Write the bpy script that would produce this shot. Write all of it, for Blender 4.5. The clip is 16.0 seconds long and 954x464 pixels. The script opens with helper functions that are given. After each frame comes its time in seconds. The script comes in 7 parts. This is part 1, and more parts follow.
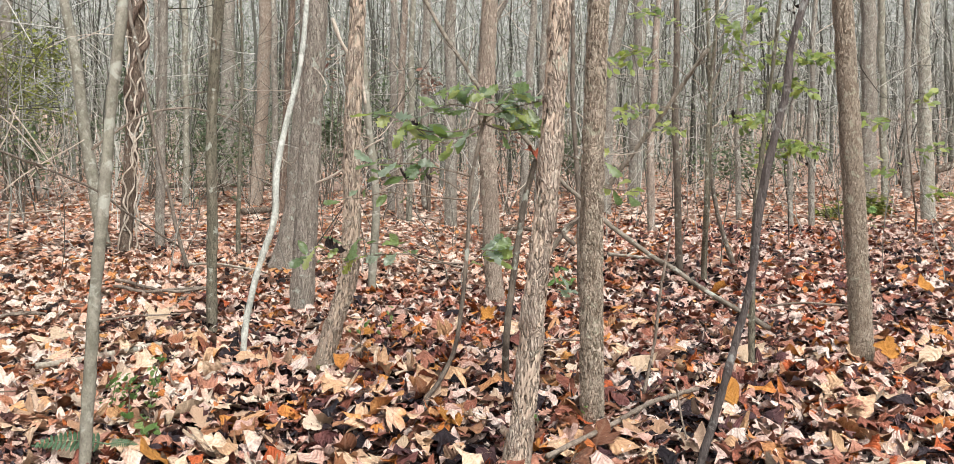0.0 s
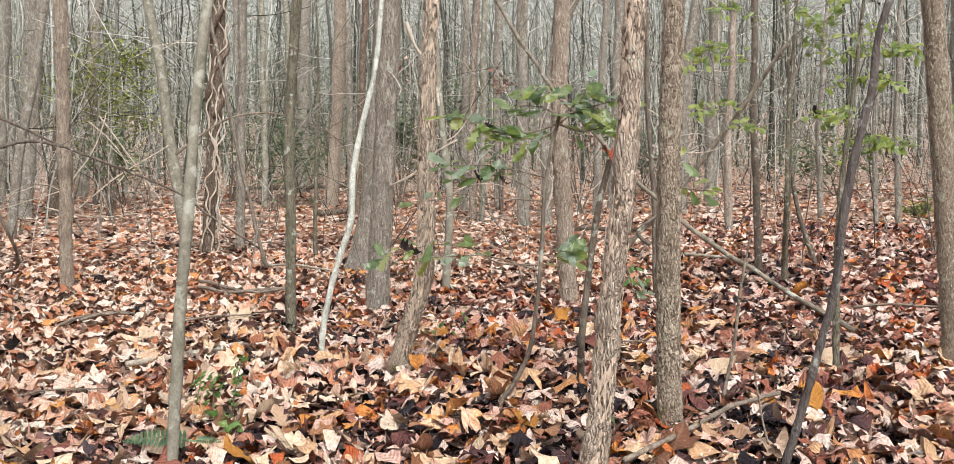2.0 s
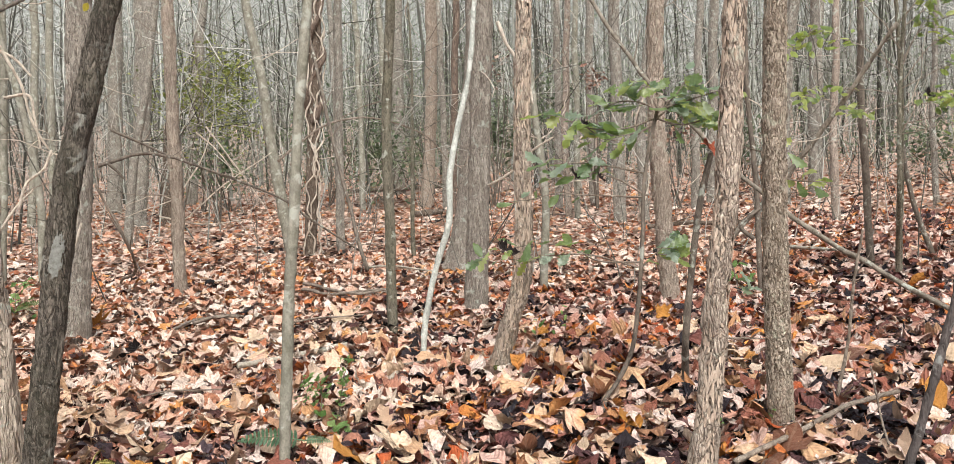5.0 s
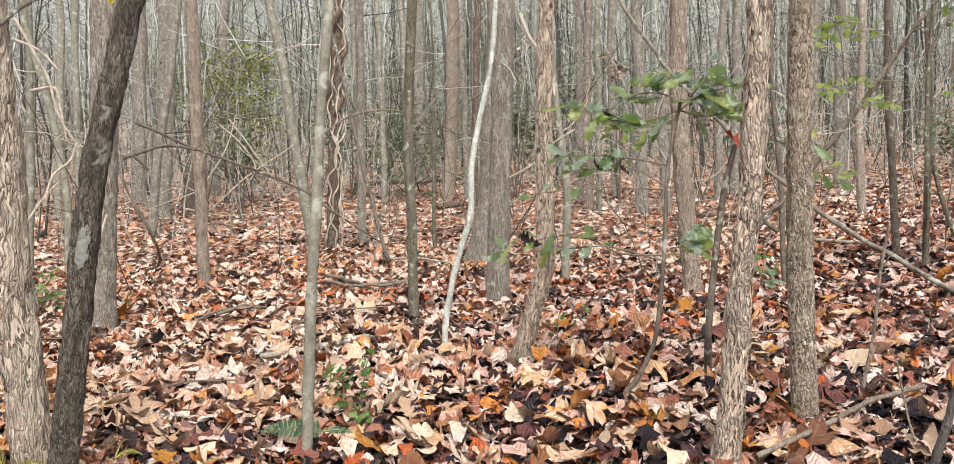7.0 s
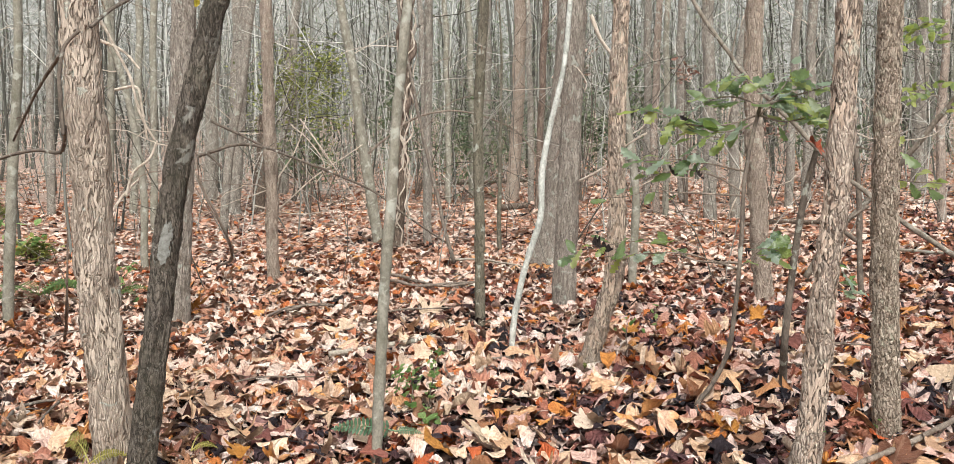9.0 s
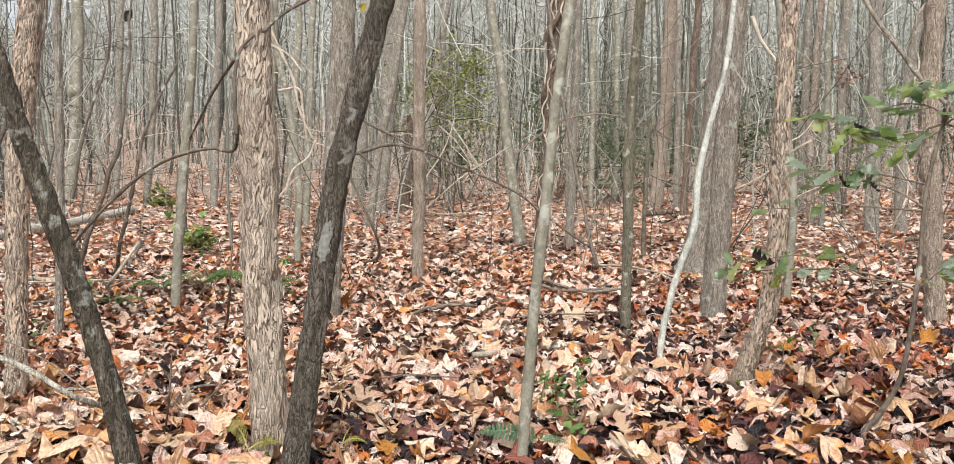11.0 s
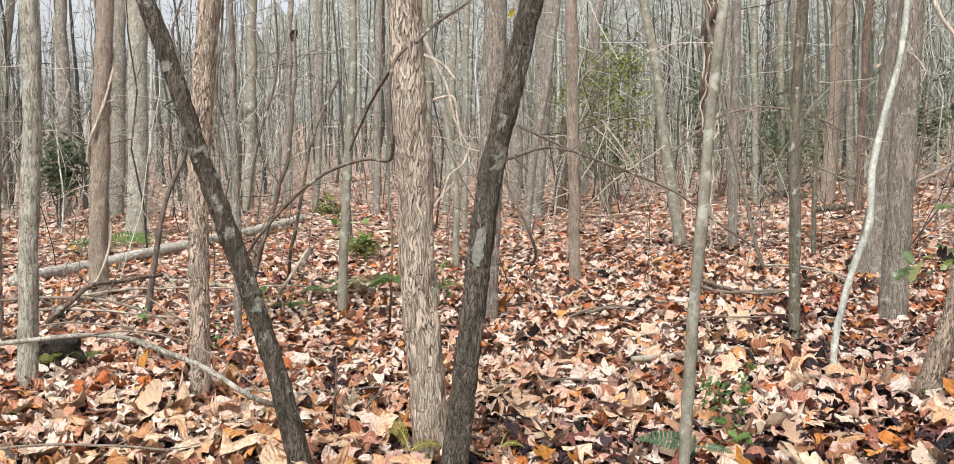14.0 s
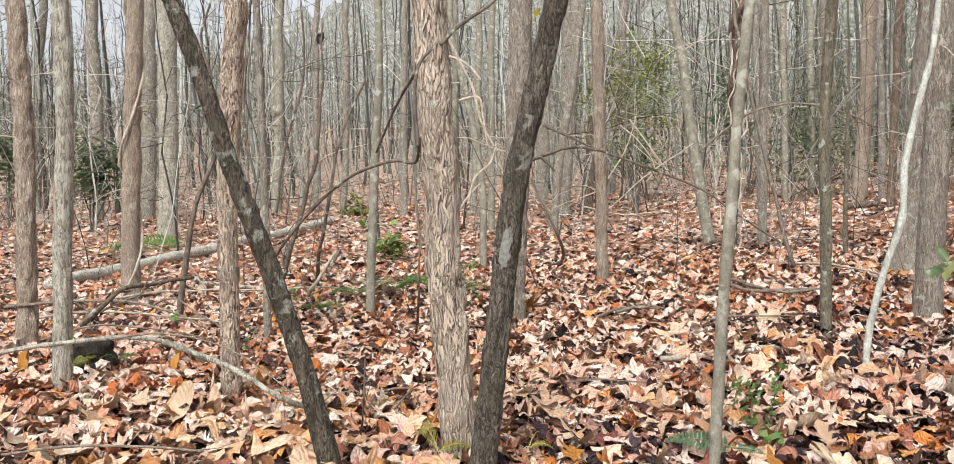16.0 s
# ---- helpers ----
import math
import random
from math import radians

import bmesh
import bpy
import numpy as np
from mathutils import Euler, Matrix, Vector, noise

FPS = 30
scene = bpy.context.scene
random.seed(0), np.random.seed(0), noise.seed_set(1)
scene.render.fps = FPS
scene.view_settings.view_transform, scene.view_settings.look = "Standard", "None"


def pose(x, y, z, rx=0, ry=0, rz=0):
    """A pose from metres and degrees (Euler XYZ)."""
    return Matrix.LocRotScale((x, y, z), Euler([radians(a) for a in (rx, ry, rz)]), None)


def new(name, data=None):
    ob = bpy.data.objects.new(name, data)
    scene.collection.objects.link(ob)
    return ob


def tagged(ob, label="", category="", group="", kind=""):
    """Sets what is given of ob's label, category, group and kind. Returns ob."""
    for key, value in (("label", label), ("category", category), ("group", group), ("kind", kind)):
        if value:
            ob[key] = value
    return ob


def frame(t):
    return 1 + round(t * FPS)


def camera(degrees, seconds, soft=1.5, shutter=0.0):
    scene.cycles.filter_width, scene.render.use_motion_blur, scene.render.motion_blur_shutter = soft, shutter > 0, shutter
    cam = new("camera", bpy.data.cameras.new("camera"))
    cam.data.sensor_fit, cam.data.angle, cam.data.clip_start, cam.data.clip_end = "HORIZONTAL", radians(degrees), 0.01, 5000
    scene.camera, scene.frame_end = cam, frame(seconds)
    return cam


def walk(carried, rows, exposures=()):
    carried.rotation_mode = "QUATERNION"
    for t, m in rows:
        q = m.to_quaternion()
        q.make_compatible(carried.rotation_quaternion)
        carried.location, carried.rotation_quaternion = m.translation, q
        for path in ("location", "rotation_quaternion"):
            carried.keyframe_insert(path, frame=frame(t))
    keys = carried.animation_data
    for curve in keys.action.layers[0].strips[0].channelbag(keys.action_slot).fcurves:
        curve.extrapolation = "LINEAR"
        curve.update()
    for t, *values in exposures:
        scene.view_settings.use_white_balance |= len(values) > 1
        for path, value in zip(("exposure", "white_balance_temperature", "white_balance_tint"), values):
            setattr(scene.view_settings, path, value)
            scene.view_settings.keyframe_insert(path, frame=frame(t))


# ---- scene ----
cam = camera(58.06, 16.0, soft=0.4)
# seconds, x, y, z, and the turn about x, y and z: a slow hand-held pan to the left
ROWS = [
    (0.0, 0.000, -0.000, 1.250, 87.50, -0.00, 0.00),
    (0.5, 0.004, 0.004, 1.253, 87.45, 0.34, 1.23),
    (1.0, -0.001, 0.007, 1.255, 87.46, 0.67, 4.83),
    (1.5, -0.002, 0.007, 1.256, 87.47, 0.74, 4.81),
    (2.0, -0.009, 0.002, 1.259, 87.50, 0.53, 4.81),
    (2.5, -0.009, 0.002, 1.262, 87.57, 0.55, 4.77),
    (3.0, -0.011, 0.003, 1.264, 87.56, 0.92, 5.40),
    (3.5, -0.014, 0.006, 1.269, 87.64, 1.68, 9.84),
    (4.0, -0.020, 0.006, 1.270, 87.70, 1.97, 10.34),
    (6.5, -0.031, 0.007, 1.269, 87.07, 2.38, 12.42),
    (7.0, -0.032, 0.008, 1.269, 87.03, 2.15, 12.46),
    (7.5, -0.038, 0.010, 1.276, 87.04, 1.74, 12.59),
    (8.0, -0.049, 0.015, 1.275, 87.10, 1.57, 14.20),
    (8.5, -0.058, 0.015, 1.273, 87.12, 1.52, 15.20),
    (9.0, -0.085, 0.011, 1.280, 87.22, 1.28, 16.60),
    (9.5, -0.101, 0.014, 1.285, 87.31, 1.07, 20.73),
    (9.7, -0.116, 0.012, 1.290, 87.36, 0.73, 22.58),
    (11.8, -0.169, 0.055, 1.298, 87.42, -0.36, 28.24),
    (12.0, -0.169, 0.058, 1.300, 87.36, 0.03, 30.07),
    (12.5, -0.166, 0.059, 1.301, 87.46, 0.58, 32.15),
    (13.0, -0.163, 0.062, 1.302, 87.52, 0.87, 32.99),
    (13.5, -0.160, 0.064, 1.303, 87.62, 1.21, 34.95),
    (14.0, -0.160, 0.063, 1.303, 87.68, 1.41, 36.26),
    (14.5, -0.158, 0.065, 1.303, 87.74, 1.61, 36.98),
    (15.0, -0.157, 0.062, 1.304, 87.74, 1.71, 37.29),
    (15.5, -0.156, 0.065, 1.304, 87.69, 1.83, 37.63),
    (16.0, -0.156, 0.065, 1.305, 87.75, 1.99, 38.07),
]
walk(cam, [(t, pose(x, y, z, rx, ry, rz)) for t, x, y, z, rx, ry, rz in ROWS])

# ---- light: an overcast sky ----
world = bpy.data.worlds.new("overcast_sky")
scene.world = world
world.use_nodes = True
wt = world.node_tree
wt.nodes.clear()
w_out = wt.nodes.new("ShaderNodeOutputWorld")
w_bg = wt.nodes.new("ShaderNodeBackground")
w_sky = wt.nodes.new("ShaderNodeTexSky")
w_sky.sky_type = "NISHITA"
w_sky.sun_disc = False
w_sky.sun_elevation = radians(50)
w_sky.sun_rotation = radians(158)
w_sky.air_density, w_sky.dust_density, w_sky.ozone_density = 1.0, 4.0, 1.0
w_hsv = wt.nodes.new("ShaderNodeHueSaturation")
w_hsv.inputs["Saturation"].default_value = 0.25
w_bg.inputs["Strength"].default_value = 0.11
wt.links.new(w_sky.outputs[0], w_hsv.inputs["Color"])
wt.links.new(w_hsv.outputs[0], w_bg.inputs["Color"])
wt.links.new(w_bg.outputs[0], w_out.inputs["Surface"])
sun = new("sun", bpy.data.lights.new("sun", "SUN"))
sun.data.energy = 1.65
sun.data.angle = radians(24)
sun.data.color = (1.0, 0.97, 0.92)
sun.matrix_world = pose(0, 0, 30, 40, 0, 22)
scene.view_settings.exposure = 1.01


# ---- materials ----
class Nodes:
    """Short names for building node materials."""

    def __init__(self, name, rough=0.85):
        self.mat = bpy.data.materials.new(name)
        self.mat.use_nodes = True
        self.t = self.mat.node_tree
        self.bsdf = self.t.nodes["Principled BSDF"]
        self.bsdf.inputs["Roughness"].default_value = rough
        self.bsdf.inputs["Specular IOR Level"].default_value = 0.25

    def n(self, kind, **vals):
        node = self.t.nodes.new(kind)
        for k, v in vals.items():
            node.inputs[k.replace("_", " ")].default_value = v
        return node

    def link(self, a, b):
        self.t.links.new(a, b)

    def coords(self, scale=(1, 1, 1), out="Object"):
        c = self.n("ShaderNodeTexCoord")
        m = self.n("ShaderNodeMapping")
        m.inputs["Scale"].default_value = scale
        self.link(c.outputs[out], m.inputs["Vector"])
        return m.outputs[0]

    def noise(self, vec, scale, detail=4.0, rough=0.6, distort=0.0):
        x = self.n("ShaderNodeTexNoise", Scale=scale, Detail=detail, Roughness=rough, Distortion=distort)
        if vec is not None:
            self.link(vec, x.inputs["Vector"])
        return x.outputs["Fac"]

    def ramp(self, fac, stops, mode="LINEAR"):
        r = self.n("ShaderNodeValToRGB")
        r.color_ramp.interpolation = mode
        els = r.color_ramp.elements
        while len(els) < len(stops):
            els.new(0.5)
        for e, (p, c) in zip(els, stops):
            e.position = p
            e.color = (*c, 1) if len(c) == 3 else c
        self.link(fac, r.inputs["Fac"])
        return r.outputs["Color"]

    def mix(self, fac, a, b, how="MIX"):
        m = self.n("ShaderNodeMix")
        m.data_type, m.blend_type = "RGBA", how
        if isinstance(fac, (int, float)):
            m.inputs[0].default_value = fac
        else:
            self.link(fac, m.inputs[0])
        for sock, v in ((m.inputs[6], a), (m.inputs[7], b)):
            if isinstance(v, tuple):
                sock.default_value = (*v, 1)
            else:
                self.link(v, sock)
        return m.outputs[2]

    def math(self, op, a, b=0.0):
        m = self.n("ShaderNodeMath")
        m.operation = op
        for sock, v in ((m.inputs[0], a), (m.inputs[1], b)):
            if isinstance(v, (int, float)):
                sock.default_value = v
            else:
                self.link(v, sock)
        return m.outputs[0]

    def color(self, c):
        self.link(c, self.bsdf.inputs["Base Color"])

    def bump(self, h, strength=0.5, dist=0.01):
        b = self.n("ShaderNodeBump", Strength=strength, Distance=dist)
        self.link(h, b.inputs["Height"])
        self.link(b.outputs[0], self.bsdf.inputs["Normal"])


def step(lo, hi):
    return [(lo, (0, 0, 0)), (hi, (1, 1, 1))]


def bark(name, dark, mid, light, grain=28.0, stretch=0.2, lichen=0.0, lichen_col=(0.5, 0.53, 0.46), depth=0.01, algae=0.0, cracks=0.0, flakes=0.0):
    """Bark: long ridges parted by a net of dark furrows, short cross breaks, fine grain and blotches of lichen."""
    m = Nodes(name, 0.9)
    v = m.coords((1, 1, stretch))
    v1 = m.coords((1, 1, 1))
    wide = m.noise(v, grain * 0.5, 4, 0.6, 0.4)
    n1 = m.noise(v, grain, 3, 0.55, 0.8)
    n2 = m.noise(v, grain * 2.3, 3, 0.6, 0.5)
    fine = m.noise(v, grain * 6.0, 3, 0.7)
    blotch = m.noise(v1, 5.0, 4, 0.6)
    info = m.n("ShaderNodeObjectInfo")
    c = m.ramp(wide, [(0.34, mid), (0.50, tuple(0.5 * (p + q) for p, q in zip(mid, light))), (0.64, light)])
    c = m.mix(m.math("MULTIPLY", m.ramp(n2, step(0.45, 0.7)), 0.55), c, tuple(min(1, 1.25 * k) for k in light))
    c = m.mix(m.math("MULTIPLY", m.ramp(fine, [(0.35, (1, 1, 1)), (0.55, (0, 0, 0))]), 0.45), c, dark)
    ridge = m.math("MULTIPLY", m.math("ABSOLUTE", m.math("SUBTRACT", n1, 0.5)), 2.0)
    high = m.math("ADD", m.math("MINIMUM", ridge, 0.3), m.math("MULTIPLY", fine, 0.12))
    if cracks:
        r2 = m.math("MULTIPLY", m.math("ABSOLUTE", m.math("SUBTRACT", n2, 0.5)), 2.0)
        gap = m.ramp(ridge, [(0.02, (1, 1, 1)), (0.05 + 0.07 * cracks, (0, 0, 0))])
        gap2 = m.ramp(r2, [(0.01, (1, 1, 1)), (0.03 + 0.06 * cracks, (0, 0, 0))])
        c = m.mix(m.math("MULTIPLY", gap2, 0.55), c, dark)
        c = m.mix(m.math("MULTIPLY", gap, 0.85), c, tuple(0.75 * k for k in dark))
        high = m.math("ADD", high, m.math("MULTIPLY", m.math("MINIMUM", r2, 0.2), 0.6))
    else:
        c = m.mix(m.math("MULTIPLY", m.ramp(n1, [(0.32, (1, 1, 1)), (0.5, (0, 0, 0))]), 0.6), c, dark)
    if flakes:
        # loose plates of bark, each with its own tone and a dark gap round it
        off = m.n("ShaderNodeTexNoise", Scale=14.0, Detail=3.0)
        m.link(v1, off.inputs["Vector"])
        shift = m.n("ShaderNodeVectorMath")
        shift.operation = "MULTIPLY_ADD"
        m.link(off.outputs["Color"], shift.inputs[0])
        shift.inputs[1].default_value = (0.03, 0.03, 0.014)
        m.link(v, shift.inputs[2])
        cell = m.n("ShaderNodeTexVoronoi", Scale=grain * 1.45, Randomness=1.0)
        edge = m.n("ShaderNodeTexVoronoi", Scale=grain * 1.45, Randomness=1.0)
        edge.feature = "DISTANCE_TO_EDGE"
        m.link(shift.outputs[0], cell.inputs["Vector"])
        m.link(shift.outputs[0], edge.inputs["Vector"])
        tone = m.n("ShaderNodeSeparateColor")
        m.link(cell.outputs["Color"], tone.inputs[0])
        c = m.mix(m.math("MULTIPLY", m.ramp(tone.outputs[0], step(0.35, 0.95)), 0.42), c, tuple(0.5 * (p + q) for p, q in zip(dark, mid)))
        c = m.mix(m.math("MULTIPLY", m.ramp(tone.outputs[1], step(0.6, 1.0)), 0.35), c, tuple(min(1, 1.15 * k) for k in light))
        c = m.mix(m.math("MULTIPLY", m.ramp(edge.outputs["Distance"], [(0.01, (1, 1, 1)), (0.07 + 0.08 * flakes, (0, 0, 0))]), 0.36), c, dark)
        high = m.math("ADD", m.math("MULTIPLY", high, 0.5), m.math("ADD", m.math("MULTIPLY", m.math("MINIMUM", edge.outputs["Distance"], 0.2), 1.6), m.math("MULTIPLY", tone.outputs[2], 0.3)))
    c = m.mix(m.math("MULTIPLY", m.ramp(blotch, step(0.45, 0.75)), 0.22), c, tuple(0.5 * (p + q) for p, q in zip(mid, dark)))
    spots = m.noise(m.coords((1, 1, 0.5)), 13.0, 5, 0.7, 0.3)
    c = m.mix(m.math("MULTIPLY", m.ramp(spots, step(0.50, 0.60)), 0.42), c, tuple(0.45 * p + 0.55 * q for p, q in zip(mid, dark)))
    c = m.mix(m.math("MULTIPLY", m.ramp(spots, [(0.36, (1, 1, 1)), (0.44, (0, 0, 0))]), 0.42), c, tuple(min(0.85, 1.25 * k) for k in light))
    c = m.mix(m.math("MULTIPLY", info.outputs["Random"], 0.12), c, mid)
    if lichen:
        l = m.noise(v1, 11.0, 5, 0.6, 0.4)
        c = m.mix(m.math("MULTIPLY", m.ramp(l, step(0.62 - 0.14 * lichen, 0.67 - 0.1 * lichen)), 0.7), c, lichen_col)
    if algae:
        l = m.noise(v1, 6.0, 3)
        c = m.mix(m.math("MULTIPLY", m.ramp(l, step(0.35, 0.65)), algae), c, (0.15, 0.18, 0.09))
    m.color(c)
    m.bump(high, 1.0, depth * 2.0)
    return m.mat


GREY = bark("smooth_grey_bark", (0.11, 0.103, 0.08), (0.225, 0.213, 0.172), (0.33, 0.315, 0.265), 22, 0.7, 0.45, (0.48, 0.49, 0.43), depth=0.002, algae=0.14)
GREYLICHEN = bark("grey_lichen_bark", (0.13, 0.12, 0.098), (0.36, 0.342, 0.285), (0.53, 0.505, 0.435), 30, 0.25, 0.5, depth=0.008, algae=0.06, cracks=0.6)
GREYBROWN = bark("grey_brown_bark", (0.11, 0.096, 0.08), (0.315, 0.285, 0.242), (0.50, 0.465, 0.405), 40, 0.22, 0.3, depth=0.01, cracks=0.8, flakes=0.7)
DARKBROWN = bark("dark_brown_bark", (0.045, 0.034, 0.027), (0.15, 0.115, 0.087), (0.26, 0.205, 0.16), 30, 0.2, 0.2, cracks=0.7)
REDBROWN = bark("red_brown_dead_bark", (0.055, 0.038, 0.03), (0.15, 0.108, 0.083), (0.28, 0.22, 0.175), 26, 0.15, cracks=0.5)
MOSSY = bark("dark_algae_bark", (0.065, 0.058, 0.043), (0.145, 0.13, 0.098), (0.25, 0.225, 0.175), 34, 0.3, 0.25, depth=0.006, algae=0.12, cracks=0.5)
WHITE = bark("whitish_bark", (0.14, 0.145, 0.12), (0.45, 0.475, 0.43), (0.63, 0.66, 0.61), 18, 0.6, 0.55, (0.72, 0.75, 0.70), depth=0.003)
FURROWED = bark("furrowed_bark", (0.11, 0.09, 0.073), (0.365, 0.325, 0.275), (0.52, 0.473, 0.41), 46, 0.18, 0.15, depth=0.010, cracks=0.9, flakes=0.8)
SHAGGY = bark("shaggy_tan_bark", (0.22, 0.165, 0.13), (0.49, 0.41, 0.335), (0.64, 0.55, 0.45), 44, 0.2, 0.15, (0.55, 0.53, 0.43), depth=0.014, cracks=1.0, flakes=0.3)
SHAGGYPALE = bark("pale_shaggy_bark", (0.29, 0.235, 0.185), (0.49, 0.41, 0.335), (0.62, 0.535, 0.445), 46, 0.14, 0.1, depth=0.013, cracks=1.0, flakes=0.3)
SCALY = bark("scaly_tan_bark", (0.15, 0.11, 0.08), (0.38, 0.31, 0.24), (0.55, 0.46, 0.37), 58, 0.35, 0.2, (0.54, 0.53, 0.41), depth=0.011, algae=0.06, cracks=0.9, flakes=0.4)
DARK = bark("dark_thin_bark", (0.05, 0.04, 0.035), (0.12, 0.10, 0.08), (0.22, 0.185, 0.15), 28, 0.4, 0.2, depth=0.005)
DARKLICHEN = bark("dark_bark_with_lichen", (0.015, 0.012, 0.010), (0.08, 0.066, 0.053), (0.19, 0.16, 0.128), 40, 0.3, 0.3, (0.38, 0.39, 0.35), depth=0.012, algae=0.10, cracks=1.0)
ROTTEN = bark("rotten_wood", (0.010, 0.009, 0.008), (0.036, 0.030, 0.025), (0.085, 0.070, 0.057), 30, 0.4, depth=0.012, cracks=0.8)
DARKFURROW = bark("dark_furrowed_bark", (0.018, 0.015, 0.012), (0.115, 0.097, 0.080), (0.27, 0.235, 0.195), 44, 0.28, 0.22, (0.38, 0.38, 0.34), depth=0.016, algae=0.10, cracks=1.1)
PINKBARK = bark("pinkish_bark", (0.13, 0.10, 0.08), (0.335, 0.275, 0.225), (0.49, 0.415, 0.35), 28, 0.25, 0.2, depth=0.006, cracks=0.5)
PURPLEDARK = bark("dark_purplish_bark", (0.03, 0.025, 0.025), (0.085, 0.072, 0.068), (0.15, 0.13, 0.12), 36, 0.3, 0.35, (0.36, 0.37, 0.35), depth=0.006)
PALEWOOD = bark("weathered_pale_wood", (0.16, 0.135, 0.10), (0.32, 0.285, 0.225), (0.48, 0.435, 0.36), 22, 0.6, 0.3, depth=0.004)
POLEWOOD = bark("weathered_pole_wood", (0.07, 0.056, 0.042), (0.165, 0.14, 0.11), (0.28, 0.245, 0.20), 24, 0.6, 0.3, depth=0.004)
TWIG = bark("twig_bark", (0.10, 0.075, 0.055), (0.20, 0.16, 0.125), (0.33, 0.28, 0.23), 30, 0.5)
VINE = bark("pale_vine_bark", (0.26, 0.21, 0.165), (0.52, 0.45, 0.37), (0.68, 0.61, 0.52), 30, 0.6)


def far_bark():
    m = Nodes("distant_tree_bark", 0.95)
    g = m.n("ShaderNodeNewGeometry")
    c = m.ramp(g.outputs["Random Per Island"], [(0.0, (0.020, 0.020, 0.016)), (0.22, (0.055, 0.055, 0.046)), (0.46, (0.155, 0.158, 0.137)), (0.75, (0.36, 0.37, 0.33)), (1.0, (0.66, 0.675, 0.625))])
    v = m.coords((1, 1, 0.15))
    f = m.noise(v, 14, 4, 0.7)
    c = m.mix(m.math("MULTIPLY", m.ramp(f, step(0.42, 0.6)), 0.45), c, (0.09, 0.085, 0.07))
    m.color(c)
    return m.mat


FARBARK = far_bark()


def far_twig_bark():
    m = Nodes("distant_twig_bark", 0.95)
    g = m.n("ShaderNodeNewGeometry")
    m.color(m.ramp(g.outputs["Random Per Island"], [(0.0, (0.04, 0.037, 0.03)), (0.35, (0.13, 0.126, 0.105)), (0.75, (0.36, 0.352, 0.31)), (1.0, (0.64, 0.63, 0.58))]))
    return m.mat


FARTWIG = far_twig_bark()


def leaf_material(name, stops, vein=(0.55, 0.42, 0.30), rough=0.5, island=True, spread=0.35, wet=0.55, thin=0.0, gloss=0.35, wax=0.0):
    """Leaf colours that differ from leaf to leaf, with a midrib, side veins and stains."""
    m = Nodes(name, rough)
    if island:
        pick = m.n("ShaderNodeNewGeometry").outputs["Random Per Island"]
    else:
        pick = m.n("ShaderNodeObjectInfo").outputs["Random"]
    pos = m.coords((1, 1, 1))
    patchy = m.noise(pos, 0.75, 4, 0.55)
    if wet:
        fac = m.math("ADD", m.math("MULTIPLY", pick, 1.0), m.math("MULTIPLY", m.math("SUBTRACT", patchy, 0.5), wet))
    else:
        fac = pick
    c = m.ramp(fac, stops)
    uv = m.coords((1, 1, 1), "UV")
    sep = m.n("ShaderNodeSeparateXYZ")
    m.link(uv, sep.inputs[0])
    ax = m.math("ABSOLUTE", sep.outputs[0])
    rib = m.math("LESS_THAN", ax, 0.022)
    side = m.math("SINE", m.math("MULTIPLY", m.math("SUBTRACT", sep.outputs[1], m.math("MULTIPLY", ax, 0.9)), 42.0))
    side = m.math("GREATER_THAN", side, 0.96)
    veins = m.math("MULTIPLY", m.math("MAXIMUM", rib, side), 0.4)
    mott = m.noise(pos, 38, 5, 0.7)
    specks = m.noise(pos, 170, 3, 0.7)
    dark = m.mix(1.0, c, (0.42, 0.33, 0.29), "MULTIPLY")
    c2 = m.mix(m.math("MULTIPLY", m.ramp(mott, step(0.44, 0.66)), spread * 1.8), c, dark)
    c2 = m.mix(m.math("MULTIPLY", m.ramp(specks, step(0.58, 0.72)), spread * 1.6), c2, m.mix(1.0, c, (0.30, 0.22, 0.19), "MULTIPLY"))
    c2 = m.mix(m.math("MULTIPLY", veins, 0.6), c2, m.mix(1.0, c2, (0.62, 0.52, 0.46), "MULTIPLY") if spread > 0.3 else m.mix(0.6, c2, vein))
    m.color(c2)
    m.bsdf.inputs["Specular IOR Level"].default_value = gloss
    m.bsdf.inputs["Coat Weight"].default_value = wax
    m.bsdf.inputs["Coat Roughness"].default_value = 0.4
    m.bsdf.inputs["Coat IOR"].default_value = 1.75
    if thin:
        # daylight passes through the thin blade
        tr = m.n("ShaderNodeBsdfTranslucent")
        m.link(c2, tr.inputs["Color"])
        mixed = m.n("ShaderNodeMixShader")
        mixed.inputs[0].default_value = thin
        m.link(m.bsdf.outputs[0], mixed.inputs[1])
        m.link(tr.outputs[0], mixed.inputs[2])
        m.link(mixed.outputs[0], m.t.nodes["Material Output"].inputs["Surface"])
    pleat = m.math("MULTIPLY", m.math("SINE", m.math("MULTIPLY", m.math("SUBTRACT", sep.outputs[1], m.math("MULTIPLY", ax, 0.9)), 42.0)), 0.15)
    m.bump(m.math("ADD", mott, m.math("SUBTRACT", pleat, m.math("MULTIPLY", veins, 0.8))), 0.9, 0.014)
    return m.mat


